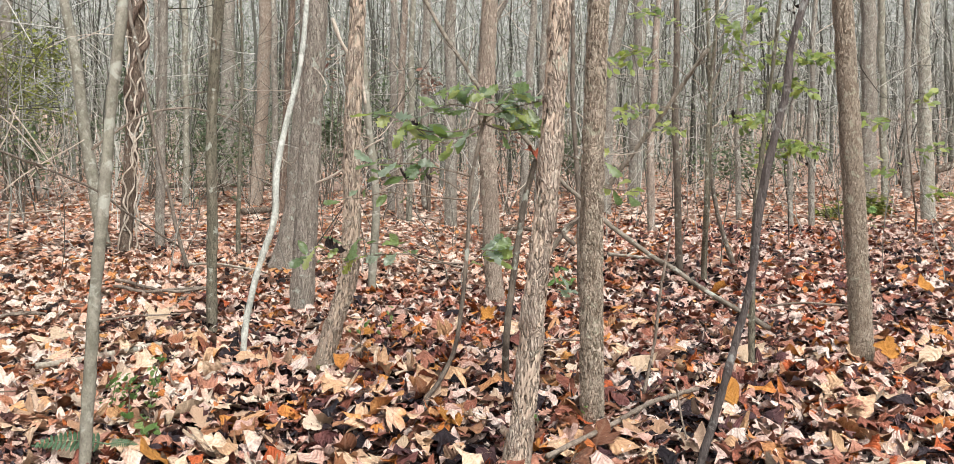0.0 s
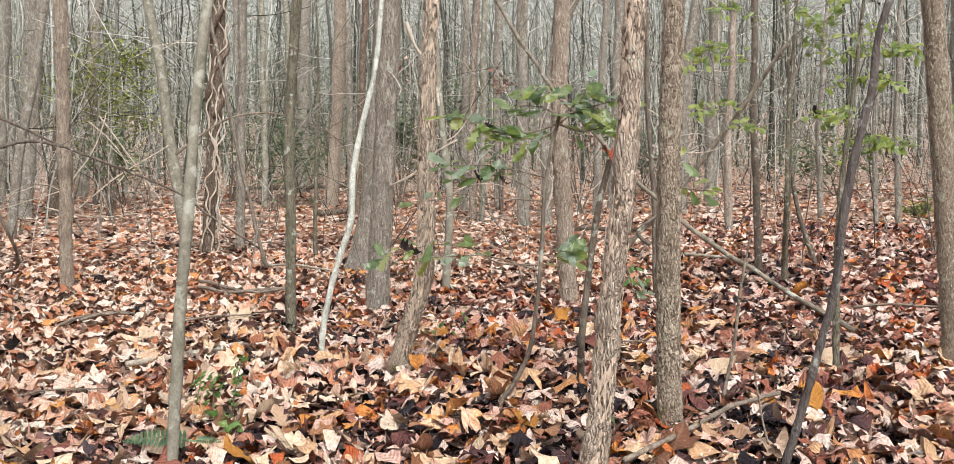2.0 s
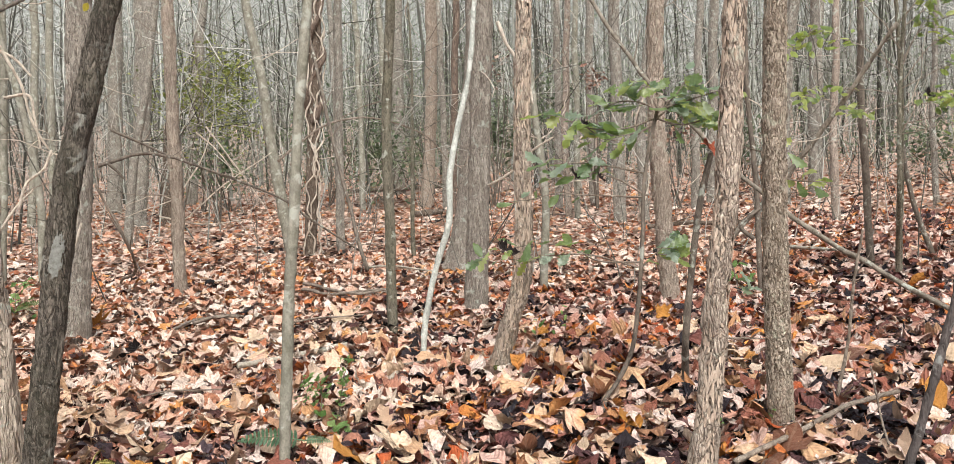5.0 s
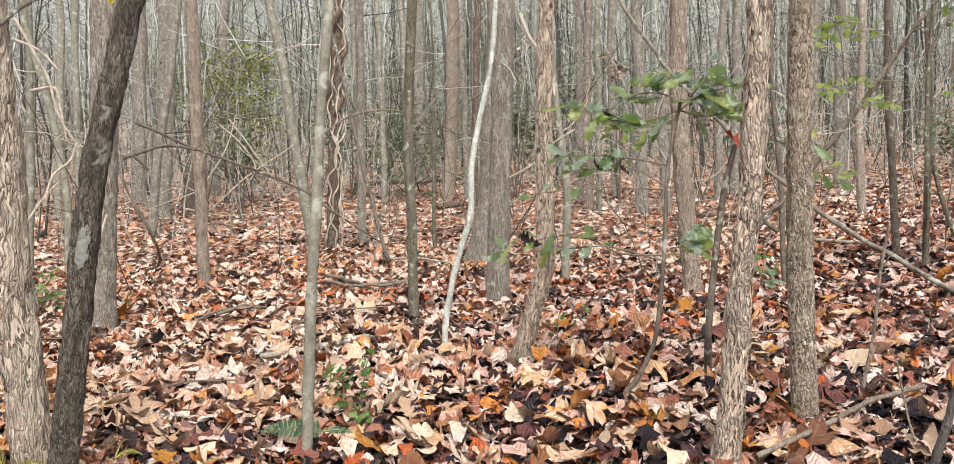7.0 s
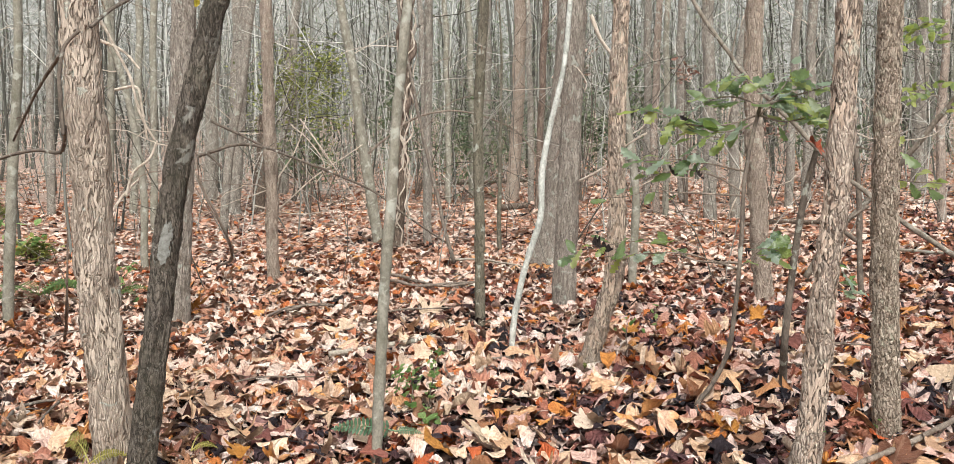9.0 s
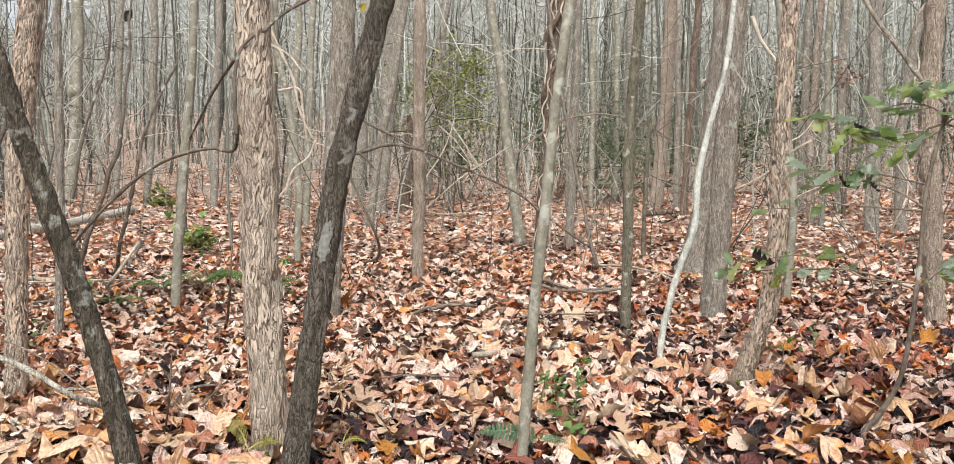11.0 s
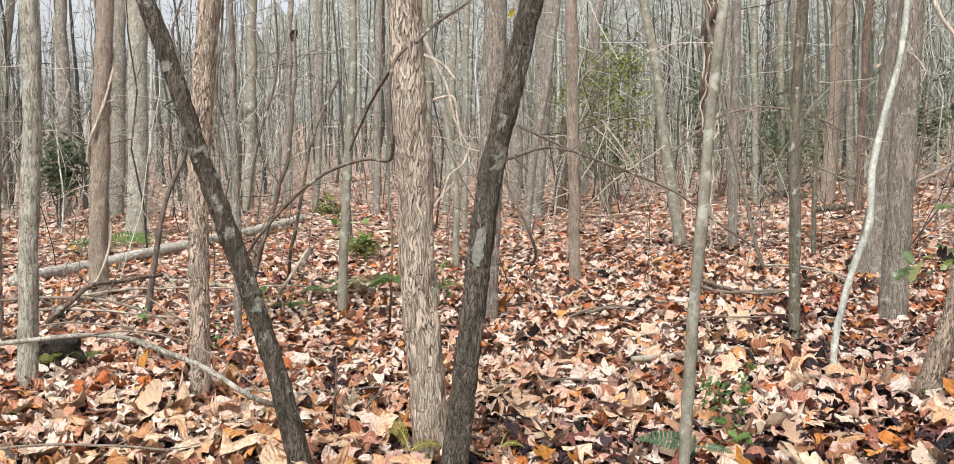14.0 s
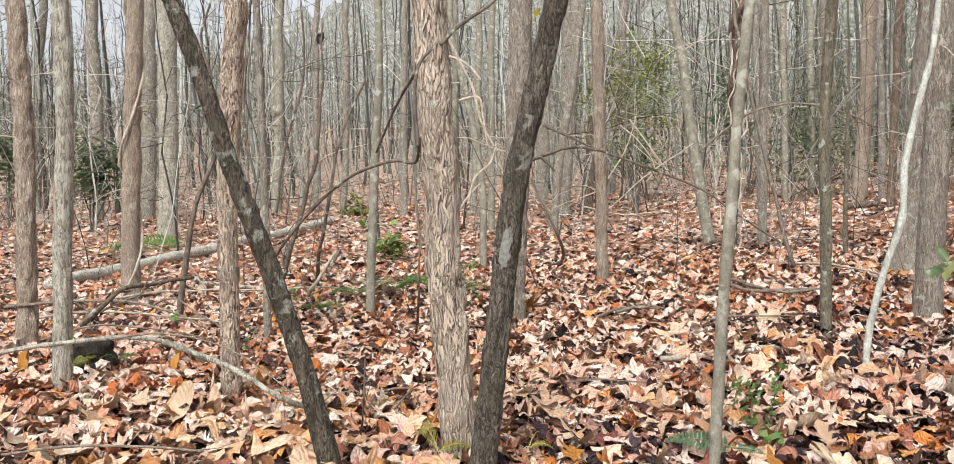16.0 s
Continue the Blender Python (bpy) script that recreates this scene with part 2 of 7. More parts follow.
LITTER = leaf_material("fallen_leaf", [
    (0.00, (0.010, 0.007, 0.010)), (0.09, (0.034, 0.023, 0.028)), (0.17, (0.128, 0.050, 0.048)), (0.28, (0.305, 0.111, 0.071)),
    (0.40, (0.473, 0.228, 0.154)), (0.53, (0.621, 0.387, 0.314)), (0.68, (0.719, 0.541, 0.468)), (0.86, (0.827, 0.711, 0.641)), (0.92, (0.650, 0.286, 0.071)), (1.0, (0.453, 0.106, 0.035))], wet=0.75, rough=0.5, gloss=0.25)
LITTER_DRY = leaf_material("dry_fallen_leaf", [
    (0.00, (0.015, 0.011, 0.011)), (0.06, (0.089, 0.037, 0.031)), (0.12, (0.414, 0.153, 0.077)), (0.25, (0.591, 0.296, 0.182)),
    (0.42, (0.719, 0.477, 0.359)), (0.66, (0.808, 0.635, 0.525)), (0.90, (0.857, 0.763, 0.664)), (0.94, (0.690, 0.349, 0.121)), (1.0, (0.542, 0.170, 0.055))], gloss=0.25)
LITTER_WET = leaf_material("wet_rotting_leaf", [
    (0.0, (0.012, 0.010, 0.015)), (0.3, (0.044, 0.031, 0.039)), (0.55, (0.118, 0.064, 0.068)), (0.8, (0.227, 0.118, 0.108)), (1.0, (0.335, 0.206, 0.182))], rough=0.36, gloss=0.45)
LITTER_RUST = leaf_material("rusty_packed_leaf", [
    (0.0, (0.106, 0.062, 0.056)), (0.25, (0.286, 0.144, 0.114)), (0.5, (0.466, 0.270, 0.198)), (0.75, (0.615, 0.432, 0.335)), (1.0, (0.721, 0.588, 0.484))], gloss=0.22)
LITTER_PALE = leaf_material("pale_fallen_leaf", [
    (0.00, (0.450, 0.210, 0.086)), (0.2, (0.612, 0.378, 0.218)), (0.5, (0.702, 0.504, 0.343)), (0.85, (0.774, 0.605, 0.445)), (1.0, (0.594, 0.269, 0.070))], wet=0.0, gloss=0.25)
LITTER_ONE = leaf_material("single_fallen_leaf", [
    (0.00, (0.05, 0.03, 0.028)), (0.15, (0.24, 0.10, 0.055)), (0.3, (0.42, 0.18, 0.08)),
    (0.50, (0.58, 0.38, 0.25)), (0.7, (0.70, 0.52, 0.39)), (0.9, (0.80, 0.67, 0.53)), (1.0, (0.60, 0.27, 0.06))], island=False, wet=0.0, spread=0.18)
SHRUBLEAF = leaf_material("evergreen_leaf", [(0.0, (0.09, 0.12, 0.035)), (0.5, (0.23, 0.27, 0.065)), (1.0, (0.44, 0.48, 0.12))], vein=(0.2, 0.28, 0.1), rough=0.4, spread=0.15, wet=0.3, thin=0.3)
DIMLEAF = leaf_material("dim_evergreen_leaf", [(0.0, (0.06, 0.095, 0.05)), (0.5, (0.13, 0.185, 0.10)), (1.0, (0.27, 0.335, 0.19))], vein=(0.2, 0.28, 0.1), rough=0.45, spread=0.15, wet=0.3, thin=0.3)
FERNLEAF = leaf_material("fern_green", [(0.0, (0.15, 0.31, 0.16)), (1.0, (0.30, 0.50, 0.33))], vein=(0.15, 0.3, 0.12), rough=0.4, spread=0.1, wet=0.0, thin=0.35)
WOODFERN = leaf_material("wood_fern_green", [(0.0, (0.11, 0.22, 0.06)), (1.0, (0.28, 0.42, 0.13))], vein=(0.15, 0.3, 0.12), rough=0.4, spread=0.1, wet=0.0, thin=0.35)
YELLOWFERN = leaf_material("yellowing_fern", [(0.0, (0.30, 0.28, 0.05)), (1.0, (0.50, 0.46, 0.12))], rough=0.6, spread=0.2, wet=0.0)
REDLEAF = leaf_material("red_leaf", [(0.0, (0.34, 0.07, 0.035)), (1.0, (0.42, 0.10, 0.04))], rough=0.5, wet=0.0)
BLACKLEAF = leaf_material("withered_black_leaf", [(0.0, (0.018, 0.013, 0.013)), (1.0, (0.04, 0.027, 0.026))], rough=0.6, wet=0.0)
ORANGELEAF = leaf_material("orange_leaf", [(0.0, (0.50, 0.20, 0.035)), (1.0, (0.56, 0.27, 0.06))], rough=0.55, wet=0.0, spread=0.16, vein=(0.24, 0.085, 0.015))
CREAMLEAF = leaf_material("cream_leaf", [(0.0, (0.62, 0.45, 0.30)), (1.0, (0.74, 0.58, 0.42))], rough=0.6, vein=(0.40, 0.25, 0.14), wet=0.0, spread=0.16)
YELLOWLEAF = leaf_material("yellow_leaf", [(0.0, (0.55, 0.45, 0.04)), (1.0, (0.6, 0.5, 0.06))], rough=0.5, wet=0.0)


def soil_material():
    m = Nodes("leaf_mould", 0.95)
    v = m.coords((1, 1, 1))
    a = m.noise(v, 6, 6, 0.7)
    b = m.noise(v, 0.4, 3, 0.5)
    c = m.ramp(a, [(0.3, (0.012, 0.008, 0.007)), (0.46, (0.035, 0.020, 0.016)), (0.58, (0.09, 0.052, 0.036)), (0.72, (0.22, 0.14, 0.10))])
    c = m.mix(m.math("MULTIPLY", m.ramp(b, step(0.4, 0.65)), 0.3), c, (0.12, 0.07, 0.05))
    # farther off, a closed carpet of leaves lies on it
    far = m.n("ShaderNodeVectorMath")
    far.operation = "LENGTH"
    m.link(v, far.inputs[0])
    leaves = m.ramp(m.noise(v, 4.5, 6, 0.75), [(0.3, (0.12, 0.075, 0.058)), (0.45, (0.31, 0.215, 0.165)), (0.6, (0.46, 0.355, 0.29)), (0.75, (0.60, 0.50, 0.43))])
    c = m.mix(m.ramp(m.math("MULTIPLY", far.outputs["Value"], 0.01), step(0.07, 0.16)), c, leaves)
    m.color(c)
    m.bump(a, 1.0, 0.05)
    return m.mat


SOIL = soil_material()


def moss_material():
    m = Nodes("moss", 0.95)
    v = m.coords((1, 1, 1))
    a = m.noise(v, 60, 5, 0.7)
    m.color(m.ramp(a, [(0.35, (0.04, 0.05, 0.014)), (0.55, (0.14, 0.15, 0.04)), (0.75, (0.32, 0.31, 0.10))]))
    m.bump(a, 1.0, 0.02)
    return m.mat


MOSS = moss_material()


# ---- building blocks ----
def ground_z(x, y):
    """Height of the forest floor, which rises gently away from the eye."""
    far = np.sqrt(x * x + y * y)
    rise = np.where(far < 60, 0.0009 * far * far, 3.24 + 0.108 * (far - 60))
    return (0.0227 * np.clip(y, -60, 60) + rise + 0.03 * np.sin(0.9 * x + 0.4 * y)
            + 0.025 * np.sin(0.5 * x - 1.1 * y + 1) + 0.02 * np.sin(1.9 * x + 1.3 * y + 2) - 0.02)


def mesh_ob(name, verts, faces, mat, parent=None, label="", uv=None, smooth=True):
    me = bpy.data.meshes.new(name)
    verts = np.asarray(verts, dtype=np.float32)
    if isinstance(faces, np.ndarray):
        k = faces.shape[1]
        me.vertices.add(len(verts))
        me.vertices.foreach_set("co", verts.ravel())
        me.loops.add(faces.size)
        me.loops.foreach_set("vertex_index", faces.astype(np.int32).ravel())
        me.polygons.add(len(faces))
        me.polygons.foreach_set("loop_start", np.arange(0, faces.size, k, dtype=np.int32))
        me.update(calc_edges=True)
    else:
        me.from_pydata(verts.tolist(), [], faces)
    if uv is not None:
        idx = np.empty(len(me.loops), dtype=np.int32)
        me.loops.foreach_get("vertex_index", idx)
        layer = me.uv_layers.new(name="UVMap")
        layer.data.foreach_set("uv", np.asarray(uv, dtype=np.float32)[idx].ravel())
    me.polygons.foreach_set("use_smooth", np.full(len(me.polygons), smooth, dtype=bool))
    me.materials.append(mat)
    me.update()
    ob = new(name, me)
    if parent is not None:
        ob.parent = parent
    if label:
        tagged(ob, label)
    return ob


def lattice(p, seed=0):
    """Value noise in 0..1 at the points p (n, 3)."""
    i = np.floor(p).astype(np.int64)
    f = p - i
    f = f * f * (3 - 2 * f)
    out = np.zeros(len(p))
    for dx in (0, 1):
        for dy in (0, 1):
            for dz in (0, 1):
                h = ((i[:, 0] + dx) * 374761393 + (i[:, 1] + dy) * 668265263 + (i[:, 2] + dz) * 2147483647 + seed * 1013904223) & 0xFFFFFFFF
                h = ((h ^ (h >> 13)) * 1274126177) & 0xFFFFFFFF
                v = ((h ^ (h >> 16)) & 0xFFFF) / 65535.0
                w = (f[:, 0] if dx else 1 - f[:, 0]) * (f[:, 1] if dy else 1 - f[:, 1]) * (f[:, 2] if dz else 1 - f[:, 2])
                out += w * v
    return out


def resample(points, radii, spacing):
    """A smooth line through the points, with a step that may differ along it: spacing(height) in metres."""
    P = np.array(points, float)
    R = np.array(radii, float)
    seg = np.r_[0, np.cumsum(np.linalg.norm(np.diff(P, axis=0), axis=1))]
    ts, s = [0.0], 0.0
    while s < seg[-1]:
        z = np.interp(s, seg, P[:, 2])
        s += spacing(z)
        ts.append(min(s, seg[-1]))
    ts = np.array(ts)
    # cubic with finite-difference tangents
    T = np.gradient(P, seg, axis=0) if len(P) > 2 else np.repeat((P[1:] - P[:1]) / max(seg[-1], 1e-6), 2, axis=0)
    k = np.clip(np.searchsorted(seg, ts, side="right") - 1, 0, len(seg) - 2)
    h = (seg[k + 1] - seg[k])
    u = ((ts - seg[k]) / h)[:, None]
    h = h[:, None]
    Q = (2 * u**3 - 3 * u**2 + 1) * P[k] + (u**3 - 2 * u**2 + u) * h * T[k] + (-2 * u**3 + 3 * u**2) * P[k + 1] + (u**3 - u**2) * h * T[k + 1]
    return Q, np.interp(ts, seg, R)


def tube(Q, R, sides):
    """Verts and quads of a round bar along the line Q with radii R, capped to a point at the end."""
    Q = np.asarray(Q, float)
    n = len(Q)
    T = np.gradient(Q, axis=0)
    T /= np.linalg.norm(T, axis=1)[:, None] + 1e-12
    ref = np.array([1.0, 0.0, 0.0]) if abs(T[:, 0]).mean() < 0.8 else np.array([0.0, 0.0, 1.0])
    A = np.cross(T, ref)
    A /= np.linalg.norm(A, axis=1)[:, None] + 1e-12
    B = np.cross(T, A)
    th = np.linspace(0, 2 * math.pi, sides, endpoint=False)
    N = A[:, None] * np.cos(th)[None, :, None] + B[:, None] * np.sin(th)[None, :, None]
    V = Q[:, None] + N * np.asarray(R)[:, None, None]
    a = np.arange(n - 1)[:, None] * sides
    j = np.arange(sides)[None]
    j2 = (j + 1) % sides
    F = np.stack([a + j, a + j2, a + sides + j2, a + sides + j], -1).reshape(-1, 4)
    return V.reshape(-1, 3), F, N.reshape(-1, 3)


class Heap:
    """Many small meshes gathered into one."""

    def __init__(self):
        self.v, self.f, self.uv, self.count = [], [], [], 0

    def add(self, v, f, uv=None):
        self.v.append(v)
        self.f.append(f + self.count)
        if uv is not None:
            self.uv.append(uv)
        self.count += len(v)

    def ob(self, name, mat, parent=None, label="", smooth=True):
        return mesh_ob(name, np.concatenate(self.v), np.concatenate(self.f), mat, parent, label, np.concatenate(self.uv) if self.uv else None, smooth)


def thing(name, x, y, z, label, category, group="", kind=""):
    e = new(name)
    e.empty_display_size = 0.2
    e.location = (x, y, z)
    return tagged(e, label, category, group, kind)


rng = np.random.default_rng(7)


def twig_path(start, direction, length, steps=5, droop=0.0, wild=0.25):
    """A crooked line from start."""
    d = np.array(direction, float)
    d /= np.linalg.norm(d)
    pts = [np.array(start, float)]
    for i in range(steps):
        d = d + rng.normal(0, wild, 3) * 0.5 + np.array([0, 0, -droop])
        d /= np.linalg.norm(d)
        pts.append(pts[-1] + d * length / steps)
    return np.array(pts)


# ---- ground: one sheet to the horizon ----
def build_ground():
    rings = np.r_[0.0, np.arange(0.4, 14, 0.3), np.geomspace(14, 400, 60)]
    sides = 160
    th = np.linspace(0, 2 * math.pi, sides, endpoint=False)
    X = rings[1:, None] * np.cos(th)
    Y = rings[1:, None] * np.sin(th)
    V = np.stack([X, Y, ground_z(X, Y) - 0.07], -1).reshape(-1, 3)
    V = np.concatenate([V, [[0, 0, float(ground_z(np.float64(0), np.float64(0))) - 0.07]]])
    n = len(rings) - 1
    a = np.arange(n - 1)[:, None] * sides
    j = np.arange(sides)[None]
    j2 = (j + 1) % sides
    F = np.stack([a + j, a + sides + j, a + sides + j2, a + j2], -1).reshape(-1, 4).tolist()
    F += [[len(V) - 1, k, (k + 1) % sides] for k in range(sides)]
    ob = mesh_ob("ground", V, F, SOIL)
    return tagged(ob, "forest floor of dark leaf mould under fallen leaves", "ground", kind="structure")


GROUND = build_ground()

# ---- trees ----
BARK_DEPTH = {SHAGGY: (0.015, 36, 0.28), SHAGGYPALE: (0.016, 30, 0.2), SCALY: (0.009, 48, 0.35), FURROWED: (0.008, 34, 0.12), DARKFURROW: (0.006, 50, 0.26),
              DARKLICHEN: (0.005, 48, 0.26), GREYLICHEN: (0.004, 30, 0.25)}


def trunk_mesh(name, mat, path, radii, near, parent, flare=1.0):
    fine = 0.022 if near < 6 else 0.035 if near < 9 else 0.09 if near < 15 else 0.2
    top = 1.4 + 0.24 * near
    Q, R = resample(path, radii, lambda z: fine if z < top else 0.4)
    if near > 6:
        # nobody grows quite straight
        sway = np.stack([lattice(np.stack([0 * Q[:, 2] + 7 * path[0][0] + 31 * q, Q[:, 2] * 1.1, 0 * Q[:, 2]], 1) + 50, 8) - 0.5 for q in (0, 1)], 1)
        Q[:, :2] += sway * min(0.09, 0.012 + 0.003 * near) * np.clip(Q[:, 2:], 0, 1)
    h = Q[:, 2] - path[0][2]
    R = R * (1 + (flare - 1) * np.exp(-np.clip(h, 0, None) / (2.2 * radii[0] + 0.04)))
    sides = 44 if near < 4.5 else 32 if near < 6 else 26 if near < 9 else 16 if near < 15 else 10
    if radii[0] < 0.035:
        sides = max(10, sides // 2)
    V, F, N = tube(Q, R, sides)
    amp, scale, st = BARK_DEPTH.get(mat, (0.003, 26, 0.4))
    seed = int(abs(path[0][0]) * 100) % 97
    low = np.repeat(Q[:, 2] < top + 0.4, sides)
    p = V * np.array([scale, scale, scale * st]) + seed
    warp = lattice(V * 9 + seed, 5) - 0.5
    p = p + warp[:, None] * 1.6
    r1 = lattice(p, 1)
    ridge = np.clip((r1 - 0.42) / 0.14, 0, 1)
    plates = np.clip((lattice(p * np.array([1.9, 1.9, 2.3]), 2) - 0.35) / 0.2, 0, 1)
    big = lattice(V * 6 + seed, 3) - 0.5
    off = amp * (1.0 * ridge + 0.7 * plates - 0.8) * low + np.repeat(R, sides) * 0.12 * big
    off = np.clip(off, -0.3 * np.repeat(R, sides), 0.4 * np.repeat(R, sides))
    # root swellings at the foot
    ang = np.arctan2(N[:, 1], N[:, 0])
    foot = np.exp(-np.repeat(np.clip(h, 0, None), sides) / 0.12)
    off += np.repeat(R, sides) * 0.22 * (flare > 1.05) * foot * np.sin(ang * 4 + seed)
    V = V + N * off[:, None]
    return mesh_ob(name, V, F, mat, parent)


FLAKY = {}


def flake_material(name, dark, light):
    m = Nodes(name, 0.9)
    pick = m.n("ShaderNodeNewGeometry").outputs["Random Per Island"]
    mid = tuple(0.5 * (p + q) for p, q in zip(dark, light))
    c = m.ramp(pick, [(0.0, dark), (0.3, mid), (0.75, light), (1.0, tuple(min(0.8, 1.2 * k) for k in light))])
    f = m.noise(m.coords((1, 1, 0.18)), 160, 4, 0.7)
    c = m.mix(m.math("MULTIPLY", m.ramp(f, step(0.45, 0.65)), 0.5), c, dark)
    m.color(c)
    m.bump(f, 0.8, 0.004)
    return m.mat


FLAKY[SHAGGY] = (flake_material("tan_bark_flake", (0.40, 0.31, 0.24), (0.61, 0.50, 0.40)), 0.0066, 0.028, 0.006, 1.0)
FLAKY[SHAGGYPALE] = (flake_material("pale_bark_flake", (0.44, 0.37, 0.30), (0.55, 0.47, 0.385)), 0.0070, 0.040, 0.0035, 0.45)
FLAKY[SCALY] = (flake_material("scaly_bark_flake", (0.30, 0.25, 0.195), (0.50, 0.435, 0.35)), 0.0050, 0.013, 0.0035, 0.9)


def bark_flakes(e, mat, P, rad, near):
    """Loose plates that lift from the trunk at one end."""
    flake, wide, tall, lift, cover = FLAKY[mat]
    top = min(1.5 + 0.26 * near, P[-1][2] - 0.1)
    n = min(5200, int(cover * 2 * math.pi * float(np.mean(rad[:3])) * top / (wide * tall * 1.3)))
    zc = rng.uniform(0.02, top, n)
    ang = rng.uniform(0, 2 * math.pi, n)
    w = wide * rng.uniform(0.35, 1.9, n)
    h = tall * rng.uniform(0.3, 1.9, n)
    up = np.where(rng.random(n) < 0.6, 1.0, -1.0)
    loose = lift * rng.uniform(0.1, 1.0, n) ** 1.5
    slant = rng.normal(0, 0.22, n)
    V = np.zeros((n, 9, 3))
    for i, v in enumerate((-0.5, 0.0, 0.5)):
        for j, u in enumerate((-1.0, 0.0, 1.0)):
            z = zc + v * h
            r = np.interp(z, P[:, 2], rad) * 1.02 + 0.002 + loose * np.clip(0.5 + v * up, 0, 1) ** 1.4 + (0.0015 if u == 0 else 0.0)
            a = ang + (u * w * (1 - 1.2 * abs(v)) * 0.6 + slant * v * h) / r
            V[:, 3 * i + j, 0] = np.interp(z, P[:, 2], P[:, 0]) + np.cos(a) * r
            V[:, 3 * i + j, 1] = np.interp(z, P[:, 2], P[:, 1]) + np.sin(a) * r
            V[:, 3 * i + j, 2] = z
    F = np.array([(0, 1, 4, 3), (1, 2, 5, 4), (3, 4, 7, 6), (4, 5, 8, 7)])
    F = (F[None] + (np.arange(n) * 9)[:, None, None]).reshape(-1, 4)
    mesh_ob("loose_bark", V.reshape(-1, 3), F, flake, e, "small loose flakes of tan bark")


def tree(name, mat, x, y, r0, r1, bends, near, label, flare=1.05, vines=0, moss=False, patch=False, stump=False, burl=False):
    """A leafless forest tree: trunk along the bends, tapering upward, and bare branches above."""
    z = float(ground_z(np.float64(x), np.float64(y)))
    e = thing(name, x, y, z, label, "dead tree" if name == "snag" else "tree", "" if name == "snag" else "leafless trees")
    pts = [(0, 0, -0.15)] + [(0, 0, 0.0)] + list(bends)
    P = np.array(pts, float)
    P[0, :2] = -0.15 * (P[2, :2]) / max(P[2, 2], 0.3)
    d = P[-1] - P[-2]
    d = d / max(d[2], 1e-3)
    height = P[-1][2]
    rad = list(np.interp(P[:, 2], [0, height], [r0, r1]))
    if not stump:
        goal = min(15.0, max(height + 1.2, 40 * r0 + 3.5))
        zz, p = height, P[-1].copy()
        k = 0
        while zz < goal:
            hop = min(1.6, goal - zz + 0.01)
            d = np.array([d[0] * 0.75 + rng.normal(0, 0.02), d[1] * 0.75 + rng.normal(0, 0.02), 1.0])
            p = p + d * hop
            zz = p[2]
            k += 1
            P = np.vstack([P, p])
            rad.append(max(0.004, r1 * (1 - (zz - height) / (goal - height + 0.3))))
    tr = trunk_mesh("trunk", mat, P, rad, near, e, flare)
    if mat in FLAKY and near < 7:
        bark_flakes(e, mat, P, rad, near)
    # bare branches, most of them high up
    if not stump:
        nb = 4 if r0 < 0.04 else 7
        zs = P[:, 2]
        for i in range(nb):
            hz = rng.uniform(max(1.6 + 0.2 * near, 0.3 * zs[-1]), zs[-1] * 0.95)
            hz = min(hz, zs[-1] - 0.1)
            c = np.array([np.interp(hz, zs, P[:, k]) for k in range(3)])
            rr = float(np.interp(hz, zs, rad))
            a = rng.uniform(0, 2 * math.pi)
            path = twig_path(c, (math.cos(a), math.sin(a), rng.uniform(0.5, 1.3)), rng.uniform(0.7, 2.0) * (1 if r0 < 0.05 else 1.6), 6)
            V, F, _ = tube(path, np.linspace(max(0.005, 0.45 * rr), 0.002, len(path)), 5)
            mesh_ob("branch", V, F, TWIG if r0 < 0.05 else mat, e)
    top = 1.6 + 0.26 * near
    if near > 6 and not stump:
        for i in range(int(rng.integers(2, 6))):
            hz = rng.uniform(0.25, 1.0) * min(top, P[-1][2] - 0.2)
            c = np.array([np.interp(hz, P[:, 2], P[:, k]) for k in range(3)])
            a = rng.uniform(0, 2 * math.pi)
            path = twig_path(c, (math.cos(a), math.sin(a), rng.uniform(-0.3, 1.2)), rng.uniform(0.35, 0.5 + 0.07 * near), 7, 0.0, 0.45)
            V, F, _ = tube(path, np.linspace(0.0035 + 0.0004 * near, 0.0015 + 0.0001 * near, len(path)), 5)
            mesh_ob("branch", V, F, TWIG if i % 2 else VINE, e)
    for i in range(4 if vines > 1 else vines):
        zs = np.arange(0.0, min(top, 5), 0.05)
        ph = rng.uniform(0, 6.28)
        base = np.stack([np.interp(zs, P[:, 2], P[:, k]) for k in range(3)], 1)
        rr = np.interp(zs, P[:, 2], rad)
        if vines == 1:
            ang = ph + 3.4 * zs + 0.3 * np.sin(4 * zs)
            out = rr * 1.12 + 0.016
        else:
            ang = -1.0 + rng.uniform(-1.0, 1.0) + 0.6 * np.sin(1.9 * zs + ph) + 0.4 * np.sin(6.3 * zs + 2 * ph) + 0.2 * np.sin(17 * zs + ph)
            out = rr * 1.05 + 0.012 + 0.05 * np.clip(np.sin(2.3 * zs + ph), 0, 1) + 0.02 * np.sin(13 * zs + ph)
        line = base + np.stack([np.cos(ang) * out, np.sin(ang) * out, 0 * zs], 1)
        V, F, _ = tube(line, (0.016 if vines == 1 else 0.012) * (1 + 0.25 * np.sin(21 * zs + ph)), 7)
        mesh_ob("vine", V, F, VINE, e, "pale woody climbing vine")
